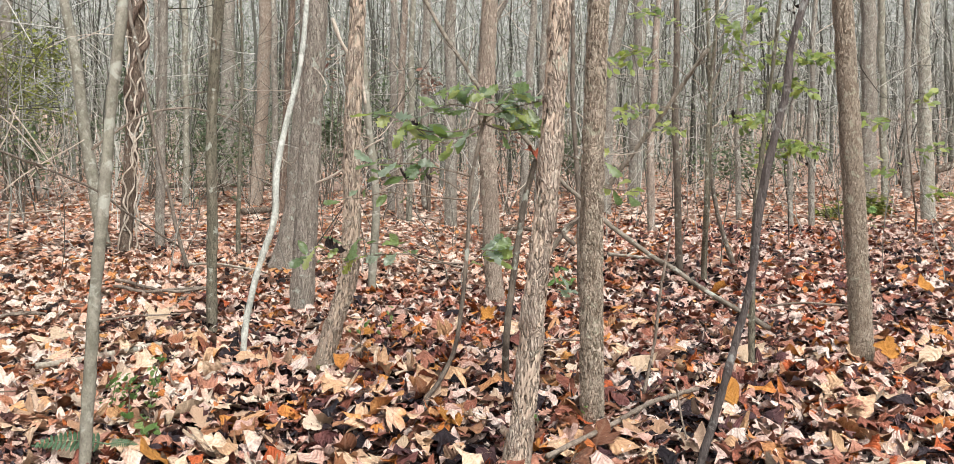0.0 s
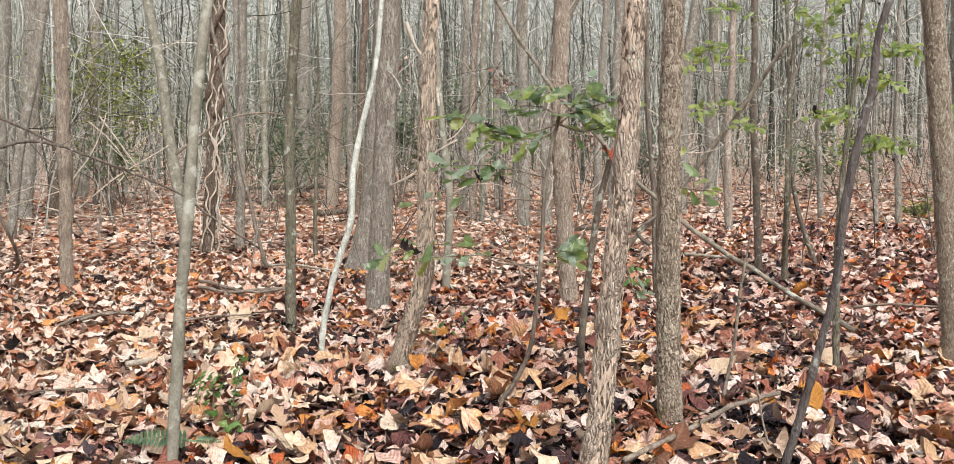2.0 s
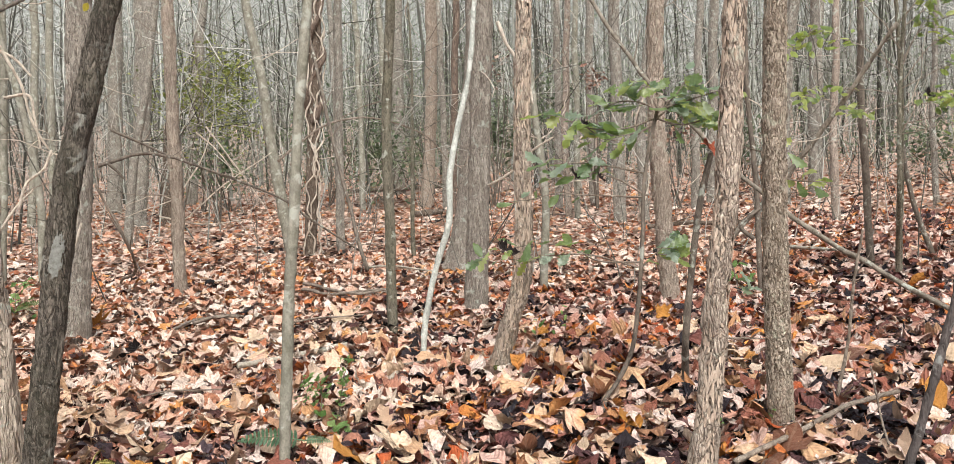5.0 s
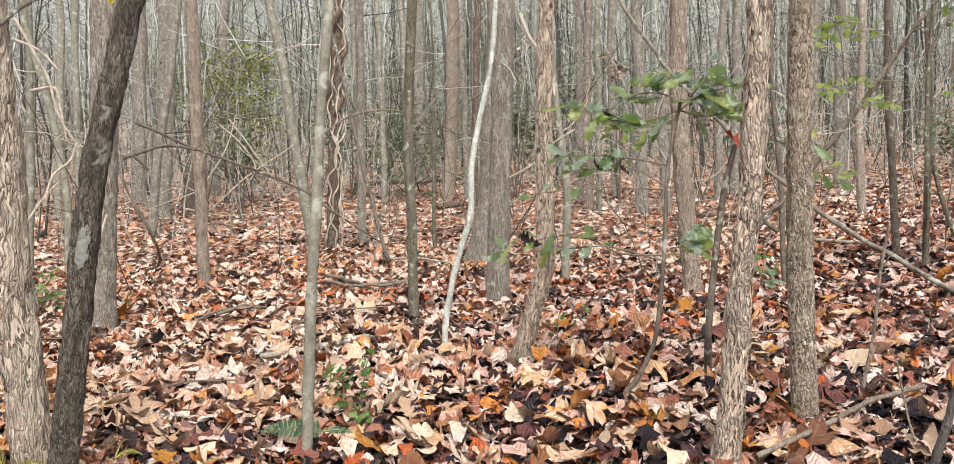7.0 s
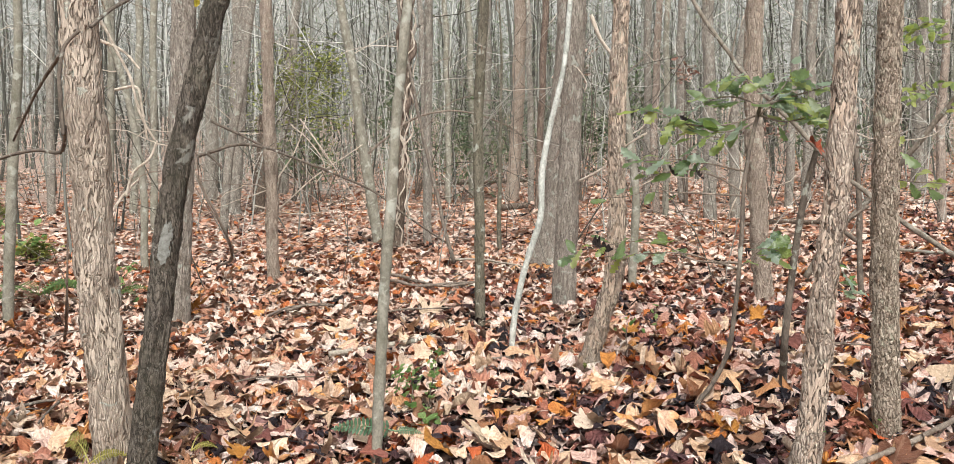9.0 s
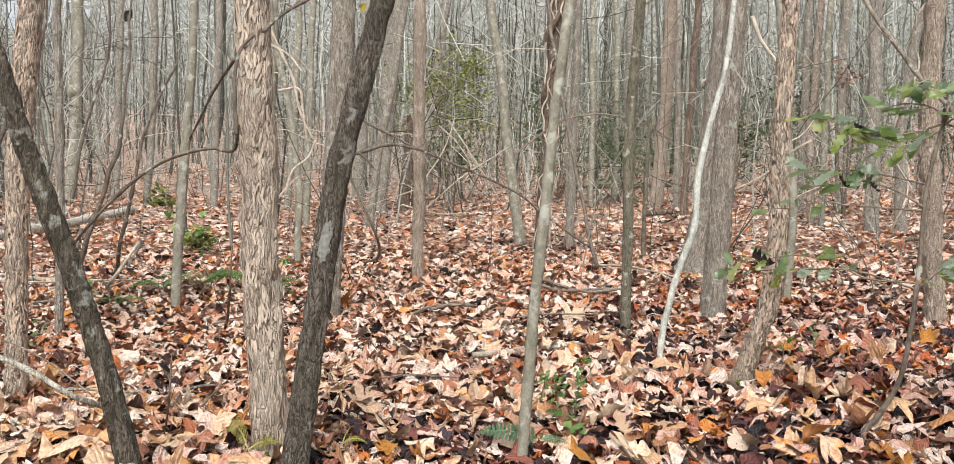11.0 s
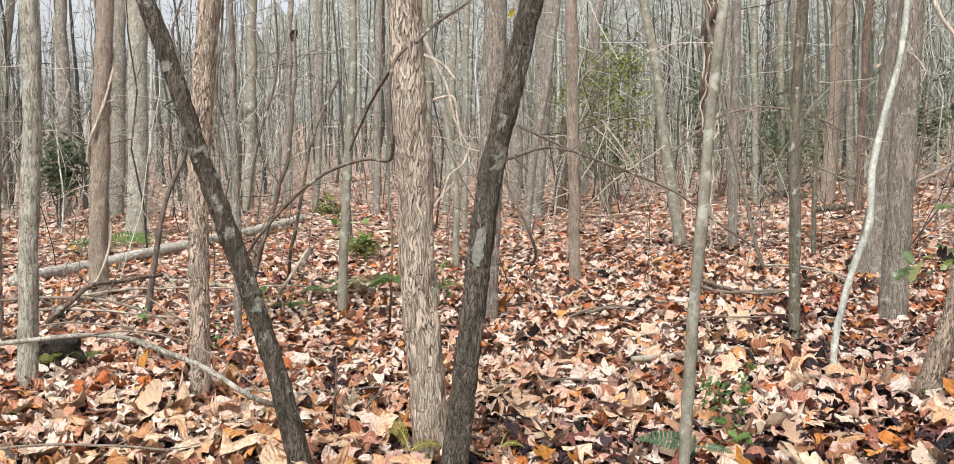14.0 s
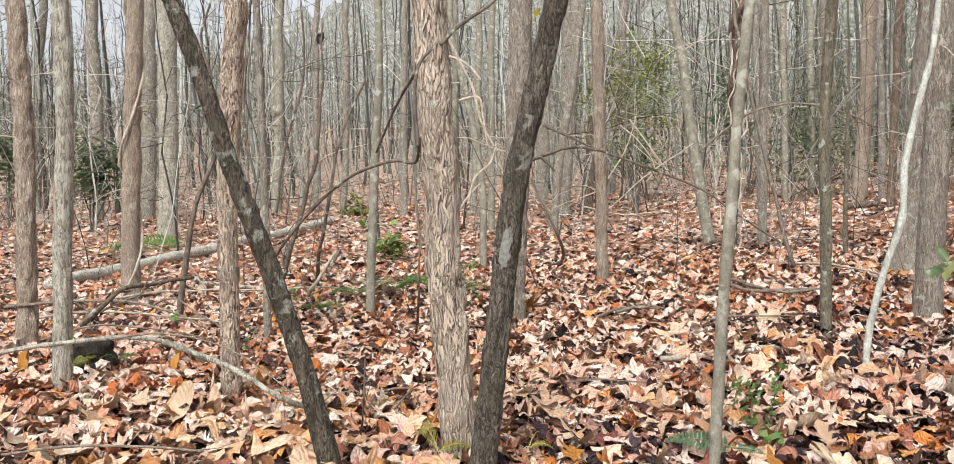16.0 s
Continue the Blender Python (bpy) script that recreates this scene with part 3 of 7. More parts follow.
    if vines > 1:
        for turn in (0.0, 3.1):
            zs = np.arange(2.0, 4.6, 0.04)
            base = np.stack([np.interp(zs, P[:, 2], P[:, k]) for k in range(3)], 1)
            ang = 4.2 * zs + turn
            out = r1 * 1.15 + 0.03 * np.sin(7 * zs + turn)
            line = base + np.stack([np.cos(ang) * out, np.sin(ang) * out, 0 * zs], 1)
            V, F, _ = tube(line, 0.045 + 0.016 * np.sin(zs * 11 + turn), 9)
            mesh_ob("vine", V, F, REDBROWN, e, "thick dark vine coiled round the trunk")
    if moss:
        blob(e, (0.03, -r0 * 0.95, 0.03), 0.055, MOSS, "moss", "cushion of yellow-green moss")
    if patch:
        # a flat crust of pale lichen on the side of the stem
        lichen_crust(e, P, rad, 0.93, 1.12, -1.05, 0.5)
    if burl:
        c = np.array([np.interp(3.1, P[:, 2], P[:, k]) for k in range(3)])
        blob(e, tuple(c + np.array([-0.02, -0.06, 0])), 0.19, GREY, "burl", "swollen knobbly burl")
    return e


def blob(parent, at, r, mat, name, label=""):
    bm = bmesh.new()
    bmesh.ops.create_icosphere(bm, subdivisions=3, radius=r)
    for v in bm.verts:
        n = noise.noise(v.co * (7 / max(r, 0.05) * 0.1) + Vector(at)) + 0.5 * noise.noise(v.co * (20 / max(r, 0.05) * 0.1))
        if name in ("moss", "tuft"):
            n += 0.9 * noise.noise(v.co * 90) + 0.5 * noise.noise(v.co * 190)
        v.co *= 1 + 0.35 * n
        v.co.z *= 0.6 if name == "tuft" or name == "moss" else 1.1
    me = bpy.data.meshes.new(name)
    bm.to_mesh(me)
    bm.free()
    me.polygons.foreach_set("use_smooth", [True] * len(me.polygons))
    me.materials.append(mat)
    ob = new(name, me)
    ob.location = at
    ob.parent = parent
    return tagged(ob, label)


def lichen_material():
    m = Nodes("lichen_crust", 0.95)
    a = m.noise(m.coords((1, 1, 1)), 70, 5, 0.7)
    m.color(m.ramp(a, [(0.35, (0.15, 0.15, 0.13)), (0.55, (0.22, 0.225, 0.205)), (0.75, (0.29, 0.295, 0.27))]))
    m.bump(a, 0.8, 0.006)
    return m.mat


LICHEN = lichen_material()


def lichen_crust(parent, P, rad, z0, z1, ang, half):
    """An uneven pale crust hugging the stem between two heights."""
    us, vs = np.linspace(-1, 1, 57), np.linspace(0, 1, 61)
    V = []
    F = []
    for i, v in enumerate(vs):
        zc = z0 + (z1 - z0) * v
        c = np.array([np.interp(zc, P[:, 2], P[:, k]) for k in range(3)])
        r = float(np.interp(zc, P[:, 2], rad)) * 1.0 + 0.009
        for j, u in enumerate(us):
            a = ang + u * half
            V.append((c[0] + math.cos(a) * r, c[1] + math.sin(a) * r, zc))
    for i in range(len(vs) - 1):
        for j in range(len(us) - 1):
            u, v = us[j], vs[i] * 2 - 1
            e = u * u + v * v + 0.6 * noise.noise(Vector((u * 2.2, v * 2.2, 4.0))) + 0.5 * noise.noise(Vector((u * 7, v * 7, 1.0)))
            if e < 0.75:
                a = i * len(us) + j
                F.append((a, a + 1, a + len(us) + 1, a + len(us)))
    ob = mesh_ob("lichen", V, F, LICHEN, parent, "patch of pale grey lichen")
    return ob


tree("sapling", GREY, -1.62, 3.49, 0.026, 0.021, [(0.06, 0.00, 0.73), (0.11, 0.00, 1.20), (0.15, 0.00, 1.59), (0.20, 0.00, 1.95)], 4, "slender smooth grey sapling with pale lichen blotches")
tree("tree", GREY, -5.56, 12.81, 0.093, 0.067, [(-0.19, -0.12, 1.47), (-0.31, -0.20, 2.81), (-0.44, -0.28, 3.86)], 14, "pale grey curved young tree among the leaves")
tree("tree", DARKBROWN, -5.05, 12.33, 0.091, 0.091, [(0.09, 0.00, 1.42), (0.25, 0.00, 3.57)], 12, "brown tree wrapped in thick pale climbing vines", vines=3)
tree("tree", GREYBROWN, -4.80, 12.99, 0.068, 0.068, [(0.03, 0.00, 1.88), (0.11, 0.00, 3.69)], 13, "slim grey-brown tree rising from leaf litter")
tree("sapling", MOSSY, -2.02, 6.53, 0.040, 0.038, [(-0.00, -0.00, 0.75), (-0.00, -0.00, 1.39), (0.07, 0.00, 2.53)], 7, "slender dark sapling with greenish algae on the bark")
tree("sapling", WHITE, -1.47, 5.33, 0.021, 0.015, [(0.03, 0.00, 0.29), (0.13, 0.00, 0.69), (0.21, 0.00, 0.92), (0.23, 0.00, 1.22), (0.29, 0.00, 1.52), (0.37, 0.00, 1.82), (0.43, 0.00, 2.28)], 5, "crooked whitish sapling standing in brown leaf litter")
tree("tree", FURROWED, -1.57, 7.67, 0.100, 0.090, [(0.03, 0.00, 0.59), (0.09, 0.00, 1.67), (0.15, 0.00, 2.74)], 8, "straight grey-brown trunk with fine furrowed bark", flare=1.15)
tree("tree", FURROWED, -2.26, 10.48, 0.168, 0.110, [(0.10, 0.00, 1.05), (0.17, 0.00, 2.15), (0.24, 0.00, 3.25)], 11, "broad flared trunk standing close behind another tree", flare=2.0)
tree("snag", REDBROWN, -4.47, 19.68, 0.079, 0.079, [(0.09, 0.00, 2.11), (0.27, 0.00, 4.85)], 20, "thin dead red-brown stem with peeling bark")
tree("tree", SHAGGY, -0.94, 5.12, 0.051, 0.040, [(0.07, 0.00, 0.25), (0.16, 0.00, 0.52), (0.19, 0.00, 0.85), (0.20, 0.00, 1.50), (0.24, 0.00, 2.21)], 5, "leaning shaggy-barked tree with a mossy foot", flare=1.25, moss=True)
tree("sapling", GREY, -1.09, 8.88, 0.041, 0.033, [(0.04, 0.00, 0.90), (-0.03, -0.00, 1.75), (-0.11, -0.00, 2.62), (-0.15, -0.00, 2.99)], 9, "thin pale grey crooked sapling")
tree("tree", SHAGGY, 0.18, 8.28, 0.082, 0.072, [(-0.05, -0.00, 0.69), (-0.09, -0.00, 1.74), (-0.08, -0.00, 2.90)], 8, "upright brown tree with flaky bark")
tree("tree", GREYBROWN, -0.51, 16.85, 0.125, 0.109, [(-0.02, -0.00, 2.04), (-0.01, -0.00, 4.39)], 17, "grey-brown tree far among the stems")
tree("tree", GREYBROWN, -0.05, 16.72, 0.103, 0.072, [(-0.02, -0.00, 2.03), (0.24, 0.00, 3.66), (0.56, 0.00, 4.36)], 17, "grey tree with a dark twisted vine", vines=1)
tree("tree", SHAGGY, 0.15, 3.45, 0.043, 0.036, [(0.05, 0.00, 0.36), (0.08, 0.00, 0.71), (0.13, 0.00, 1.13), (0.16, 0.00, 1.56), (0.18, 0.00, 1.92)], 3, "leaning tree with loose shaggy flakes of tan bark", flare=1.1)
tree("tree", SCALY, 0.57, 4.21, 0.056, 0.046, [(-0.01, -0.00, 0.72), (0.00, 0.00, 1.41), (0.02, 0.00, 2.05)], 4, "straight tree with small scaly tan bark", flare=1.12)
tree("sapling", DARK, 1.05, 8.67, 0.027, 0.021, [(-0.04, -0.00, 1.17), (-0.10, -0.00, 2.20), (-0.11, -0.00, 2.99)], 9, "thin dark upright sapling behind trunks")
tree("tree", GREYBROWN, 3.05, 20.41, 0.138, 0.126, [(0.06, 0.00, 2.47), (0.27, 0.00, 4.46), (0.38, 0.00, 5.03)], 20, "grey-brown leaning tree in the middle distance")
tree("sapling", PURPLEDARK, 0.885, 3.43, 0.0165, 0.014, [(0.07, 0.00, 0.25), (0.13, 0.00, 0.47), (0.17, 0.00, 0.62), (0.22, 0.00, 0.86), (0.23, 0.00, 1.01), (0.27, 0.00, 1.25), (0.30, 0.00, 1.39), (0.34, 0.00, 1.56), (0.36, 0.00, 1.75), (0.41, 0.00, 1.92)], 3, "dark leaning sapling spotted with grey lichen")
tree("sapling", MOSSY, 1.76, 5.47, 0.022, 0.012, [(-0.00, -0.00, 0.42), (0.01, 0.00, 1.00), (0.08, 0.00, 1.65)], 6, "short thin greenish sapling beside a darker one")
tree("tree", SCALY, 2.61, 5.78, 0.072, 0.059, [(-0.06, -0.00, 0.85), (-0.12, -0.00, 1.66), (-0.18, -0.00, 2.39)], 6, "upright tan tree with scaly furrowed bark", flare=1.15)
tree("tree", GREYBROWN, 10.00, 21.95, 0.203, 0.176, [(-0.07, -0.00, 2.89), (-0.13, -0.00, 5.18)], 22, "tall grey-brown trunk in the middle distance")
tree("tree", GREYLICHEN, 9.50, 18.08, 0.145, 0.123, [(-0.13, -0.00, 2.29), (-0.23, -0.00, 4.56)], 18, "tall grey trunk with lichen")
tree("tree", GREY, 9.53, 20.07, 0.080, 0.074, [(-0.13, -0.00, 2.75), (-0.21, -0.00, 4.85)], 20, "slim grey leafless tree in the woods")
tree("tree", GREYBROWN, 11.86, 23.75, 0.102, 0.088, [(-0.03, -0.00, 2.92), (-0.12, -0.00, 5.40)], 24, "slim grey-brown leafless tree")
tree("sapling", DARK, 2.42, 10.22, 0.041, 0.035, [(-0.05, -0.00, 1.07), (-0.08, -0.00, 2.36), (-0.08, -0.00, 3.22)], 10, "thin dark upright sapling")
tree("sapling", MOSSY, 2.55, 9.63, 0.033, 0.021, [(0.02, 0.00, 0.91), (0.05, 0.00, 1.93), (-0.00, -0.00, 2.73)], 10, "thin greenish sapling in leaf litter")
tree("sapling", DARK, 3.18, 10.58, 0.029, 0.020, [(-0.22, -0.00, 0.68), (-0.34, -0.00, 1.57), (-0.30, -0.00, 2.53)], 11, "thin dark crooked sapling")
tree("sapling", PINKBARK, 3.21, 15.77, 0.073, 0.058, [(-0.04, -0.00, 1.14), (-0.01, -0.00, 2.25), (0.05, 0.00, 3.57)], 16, "young pinkish-brown tree in the litter")
tree("tree", GREYBROWN, 4.14, 22.70, 0.168, 0.154, [(0.03, 0.00, 2.48), (0.12, 0.00, 5.32)], 23, "grey tree in the middle distance")
tree("tree", GREYBROWN, 6.66, 17.08, 0.063, 0.047, [(-0.07, -0.00, 2.05), (-0.03, -0.00, 3.95)], 17, "slim brown leafless tree in the woods")
tree("tree", GREYBROWN, 6.11, 16.71, 0.051, 0.041, [(-0.06, -0.00, 1.47), (0.02, 0.00, 3.23)], 17, "slim brown leafless tree in the woods")
tree("tree", GREYBROWN, 5.61, 18.40, 0.062, 0.051, [(-0.06, -0.00, 1.82), (0.02, 0.00, 3.49)], 18, "slim brown leafless tree in the woods")
tree("tree", GREYBROWN, 1.52, 21.25, 0.118, 0.105, [(0.07, 0.00, 2.17), (0.18, 0.00, 5.13)], 21, "grey-brown tree in the middle distance")
tree("tree", GREYBROWN, -1.27, 21.31, 0.105, 0.098, [(-0.04, -0.00, 2.40), (0.04, 0.00, 5.07)], 21, "grey-brown tree in the middle distance")
tree("tree", PINKBARK, -1.70, 19.16, 0.083, 0.077, [(-0.05, -0.00, 1.49), (0.07, 0.00, 4.03)], 19, "slim pinkish-brown leafless tree")
tree("tree", SHAGGY, -5.82, 22.53, 0.173, 0.153, [(0.17, 0.00, 2.19), (0.36, 0.00, 5.33)], 23, "shaggy brown trunk in the middle distance", flare=1.2)
tree("tree", GREYBROWN, -8.52, 29.13, 0.233, 0.206, [(0.10, 0.00, 3.27), (0.22, 0.00, 6.31)], 29, "grey-brown trunk in the middle distance")
tree("sapling", MOSSY, -3.38, 12.16, 0.034, 0.026, [(0.01, 0.00, 1.03), (0.03, 0.00, 1.46)], 12, "thin greenish sapling in leaf litter")
tree("tree", SHAGGY, -8.13, 3.61, 0.086, 0.074, [(0.03, 0.02, 1.20), (0.04, 0.03, 2.28), (0.04, 0.03, 3.09)], 8, "tan shaggy-barked tree beside a fallen log")
tree("tree", GREYLICHEN, -5.76, 2.76, 0.061, 0.052, [(0.04, 0.03, 0.96), (0.09, 0.07, 1.94), (0.09, 0.07, 2.53)], 6, "grey-green trunk blotched with lichen")
tree("tree", SHAGGY, -9.60, 5.47, 0.103, 0.090, [(0.02, 0.02, 1.06), (0.10, 0.08, 2.48), (0.17, 0.13, 3.53)], 10, "brown trunk with a thin pale vine winding round it", vines=1)
tree("tree", GREYLICHEN, -17.53, 10.95, 0.220, 0.196, [(0.09, 0.07, 2.61), (0.18, 0.14, 5.30)], 19, "grey trunk mottled with pale lichen")
tree("tree", GREYBROWN, -24.28, 14.53, 0.218, 0.202, [(0.14, 0.11, 3.33), (0.32, 0.25, 6.62)], 26, "grey-brown trunk in the middle distance")
tree("tree", DARKLICHEN, -3.12, 2.71, 0.049, 0.038, [(-0.09, -0.07, 0.51), (-0.21, -0.16, 1.02), (-0.30, -0.23, 1.36), (-0.38, -0.30, 1.72), (-0.46, -0.36, 2.05), (-0.51, -0.40, 2.22)], 4, "dark trunk leaning strongly over the leaf litter")
tree("tree", SHAGGY, -4.77, 3.35, 0.051, 0.062, [(0.01, 0.01, 0.67), (0.03, 0.02, 1.36), (0.07, 0.05, 1.93), (0.11, 0.09, 2.50)], 5, "tan shaggy-barked tree behind a leaning one")
tree("sapling", GREYBROWN, -6.29, 4.84, 0.035, 0.030, [(0.01, 0.01, 0.61), (0.01, 0.01, 1.36), (0.01, 0.01, 2.31), (0.01, 0.01, 2.94)], 8, "thin grey-brown sapling in leaf litter")
tree("sapling", GREY, -6.48, 6.30, 0.049, 0.038, [(0.03, 0.02, 0.70), (0.06, 0.05, 1.39), (0.13, 0.11, 2.43), (0.15, 0.12, 3.17)], 9, "slender grey sapling among seedlings")
tree("sapling", DARK, -7.79, 4.92, 0.034, 0.021, [(0.08, 0.06, 0.60), (0.18, 0.14, 1.20), (0.31, 0.24, 1.56)], 9, "thin dark crooked sapling")
tree("tree", SHAGGYPALE, -2.75, 3.18, 0.081, 0.071, [(-0.01, -0.01, 0.39), (-0.03, -0.03, 0.82), (-0.04, -0.03, 1.31), (-0.05, -0.04, 1.74), (-0.06, -0.05, 2.17)], 4, "stout tan tree with thick flaky bark", flare=1.12)
tree("tree", DARKFURROW, -2.47, 2.98, 0.056, 0.049, [(0.06, 0.04, 0.51), (0.11, 0.09, 0.99), (0.16, 0.13, 1.36), (0.23, 0.18, 1.69), (0.31, 0.24, 2.08)], 4, "dark trunk with a pale lichen patch, leaning over leaves", flare=1.1, patch=True)
tree("tree", FURROWED, -4.78, 6.44, 0.112, 0.102, [(0.04, 0.03, 1.01), (0.09, 0.07, 2.11), (0.12, 0.10, 2.93)], 8, "pale grey-brown furrowed trunk", flare=1.1)
tree("tree", SHAGGY, -5.23, 8.89, 0.068, 0.065, [(-0.00, -0.00, 1.17), (0.00, 0.00, 2.38), (0.01, 0.01, 3.29)], 10, "slim tan flaky-barked tree")
tree("tree", GREY, -11.05, 14.44, 0.072, 0.067, [(0.04, 0.03, 2.29), (0.13, 0.10, 4.81)], 18, "slim pale grey leafless tree")
tree("sapling", GREY, -7.62, 9.70, 0.049, 0.041, [(-0.00, -0.00, 1.21), (-0.11, -0.08, 2.24), (-0.27, -0.21, 3.27), (-0.28, -0.22, 3.78)], 12, "pale crooked sapling with bare branches")
tree("tree", GREYBROWN, -14.67, 21.77, 0.203, 0.188, [(0.13, 0.03, 2.66), (0.37, 0.08, 5.70)], 24, "grey-brown trunk in the middle distance")
tree("tree", GREYBROWN, -9.69, 14.73, 0.086, 0.071, [(0.16, 0.04, 1.48), (0.50, 0.11, 3.09), (0.71, 0.16, 4.45)], 16, "slim curved grey tree")
tree("tree", GREYBROWN, -11.77, 18.40, 0.152, 0.126, [(0.20, 0.04, 2.28), (0.49, 0.11, 5.12)], 21, "grey-brown trunk in the middle distance")
tree("snag", DARKBROWN, -11.76, 19.51, 0.166, 0.146, [(0.13, 0.03, 1.58), (0.24, 0.05, 2.48)], 22, "broken dark brown dead trunk", stump=True)
tree("tree", GREYBROWN, -14.30, 25.31, 0.188, 0.154, [(0.20, 0.04, 2.77), (0.68, 0.15, 6.23)], 28, "grey trunk in the middle distance")
tree("tree", GREY, -8.45, 9.98, 0.050, 0.050, [(0.09, 0.02, 1.63), (0.20, 0.04, 3.64)], 12, "slim mottled grey tree")
tree("tree", GREY, -14.78, 18.54, 0.098, 0.092, [(0.18, 0.04, 2.39), (0.40, 0.09, 5.35)], 21, "slim grey leafless tree in the woods")
tree("tree", GREYBROWN, -12.70, 19.82, 0.186, 0.172, [(0.13, 0.10, 2.70), (0.30, 0.24, 5.62)], 23, "grey trunk in the middle distance")
tree("tree", GREY, -21.35, 17.10, 0.163, 0.147, [(0.15, 0.12, 3.17), (0.30, 0.23, 6.49)], 26, "grey trunk with a swollen burl", burl=True)
tree("tree", GREYBROWN, -20.78, 18.20, 0.100, 0.091, [(0.07, 0.06, 3.14), (0.25, 0.19, 6.52)], 27, "slim grey leafless tree in the woods")
tree("tree", GREYBROWN, -18.89, 17.59, 0.101, 0.094, [(0.14, 0.11, 3.03), (0.27, 0.21, 6.21)], 25, "slim grey leafless tree in the woods")
tree("tree", GREYBROWN, -25.68, 13.68, 0.196, 0.179, [(0.11, 0.08, 3.35), (0.13, 0.10, 6.68)], 26, "grey trunk in the middle distance")
tree("tree", GREYBROWN, -33.26, 15.37, 0.170, 0.150, [(0.19, 0.15, 3.65), (0.51, 0.40, 7.72)], 32, "slim grey leafless tree in the woods")
tree("tree", GREYBROWN, -16.78, 17.94, 0.105, 0.090, [(0.04, 0.03, 2.66), (0.22, 0.17, 6.05)], 24, "slim grey leafless tree in the woods")
tree("tree", GREY, -7.51, 22.19, 0.081, 0.074, [(0.01, 0.01, 2.32), (0.03, 0.03, 5.08)], 22, "slim grey leafless tree in the woods")
tree("tree", GREY, -7.28, 23.67, 0.099, 0.085, [(-0.00, -0.00, 2.26), (0.02, 0.01, 5.15)], 23, "slim grey leafless tree in the woods")
tree("tree", GREYBROWN, -7.62, 20.76, 0.084, 0.077, [(-0.02, -0.02, 1.99), (-0.03, -0.02, 4.91)], 21, "slim grey leafless tree in the woods")
tree("tree", GREYBROWN, -5.12, 21.81, 0.081, 0.075, [(0.00, 0.00, 1.85), (0.01, 0.01, 4.67)], 20, "slim brown leafless tree in the woods")
tree("tree", GREY, -1.48, 18.81, 0.069, 0.063, [(0.02, 0.00, 1.91), (0.07, 0.02, 4.50)], 19, "slim grey leafless tree in the woods")
tree("tree", GREYBROWN, -2.06, 20.67, 0.095, 0.082, [(0.02, 0.01, 2.17), (0.07, 0.02, 4.75)], 21, "slim grey leafless tree in the woods")
tree("tree", GREYBROWN, 1.07, 20.00, 0.095, 0.083, [(0.08, 0.02, 2.44), (0.21, 0.05, 4.44)], 19, "slim grey leafless tree in the woods")


# ---- fallen leaves ----
# lobes of a leaf whose veins spread from one point: angle, reach and half width; then the reach between lobes
LOBED = {
    "maple": (((-112, 0.33, 15), (-56, 0.50, 16), (0, 0.58, 17), (56, 0.50, 16), (112, 0.33, 15)), 0.20),
    "plane": (((-104, 0.38, 21), (-50, 0.50, 22), (0, 0.52, 23), (50, 0.50, 22), (104, 0.38, 21)), 0.31),
    "tulip": (((-112, 0.34, 22), (-58, 0.47, 18), (-20, 0.54, 12), (20, 0.54, 12), (58, 0.47, 18), (112, 0.34, 22)), 0.34),
}
# half of a leaf with one midrib: along it, half width, and how far the margin points forward
RIBBED = {
    "oak": ((-0.5, 0.015, 0), (-0.38, 0.05, 0), (-0.29, 0.16, 0.01), (-0.20, 0.07, 0), (-0.10, 0.24, 0.02), (0.0, 0.10, 0), (0.11, 0.27, 0.03), (0.21, 0.12, 0), (0.31, 0.20, 0.03), (0.42, 0.12, 0), (0.5, 0.02, 0)),
    "red_oak": ((-0.5, 0.015, 0), (-0.36, 0.06, 0), (-0.27, 0.20, 0.04), (-0.19, 0.07, 0), (-0.08, 0.30, 0.07), (0.03, 0.09, 0), (0.14, 0.31, 0.09), (0.24, 0.08, 0), (0.32, 0.19, 0.07), (0.40, 0.06, 0), (0.5, 0.01, 0)),
    "oval": ((-0.5, 0.01, 0), (-0.4, 0.12, 0), (-0.25, 0.22, 0), (-0.08, 0.265, 0), (0.1, 0.26, 0), (0.25, 0.21, 0), (0.38, 0.12, 0), (0.5, 0.01, 0)),
    "wavy": ((-0.5, 0.012, 0), (-0.34, 0.07, 0), (-0.22, 0.17, 0.02), (-0.14, 0.125, 0), (-0.03, 0.26, 0.03), (0.06, 0.18, 0), (0.17, 0.30, 0.04), (0.26, 0.19, 0), (0.35, 0.22, 0.04), (0.43, 0.11, 0), (0.5, 0.015, 0)),
}


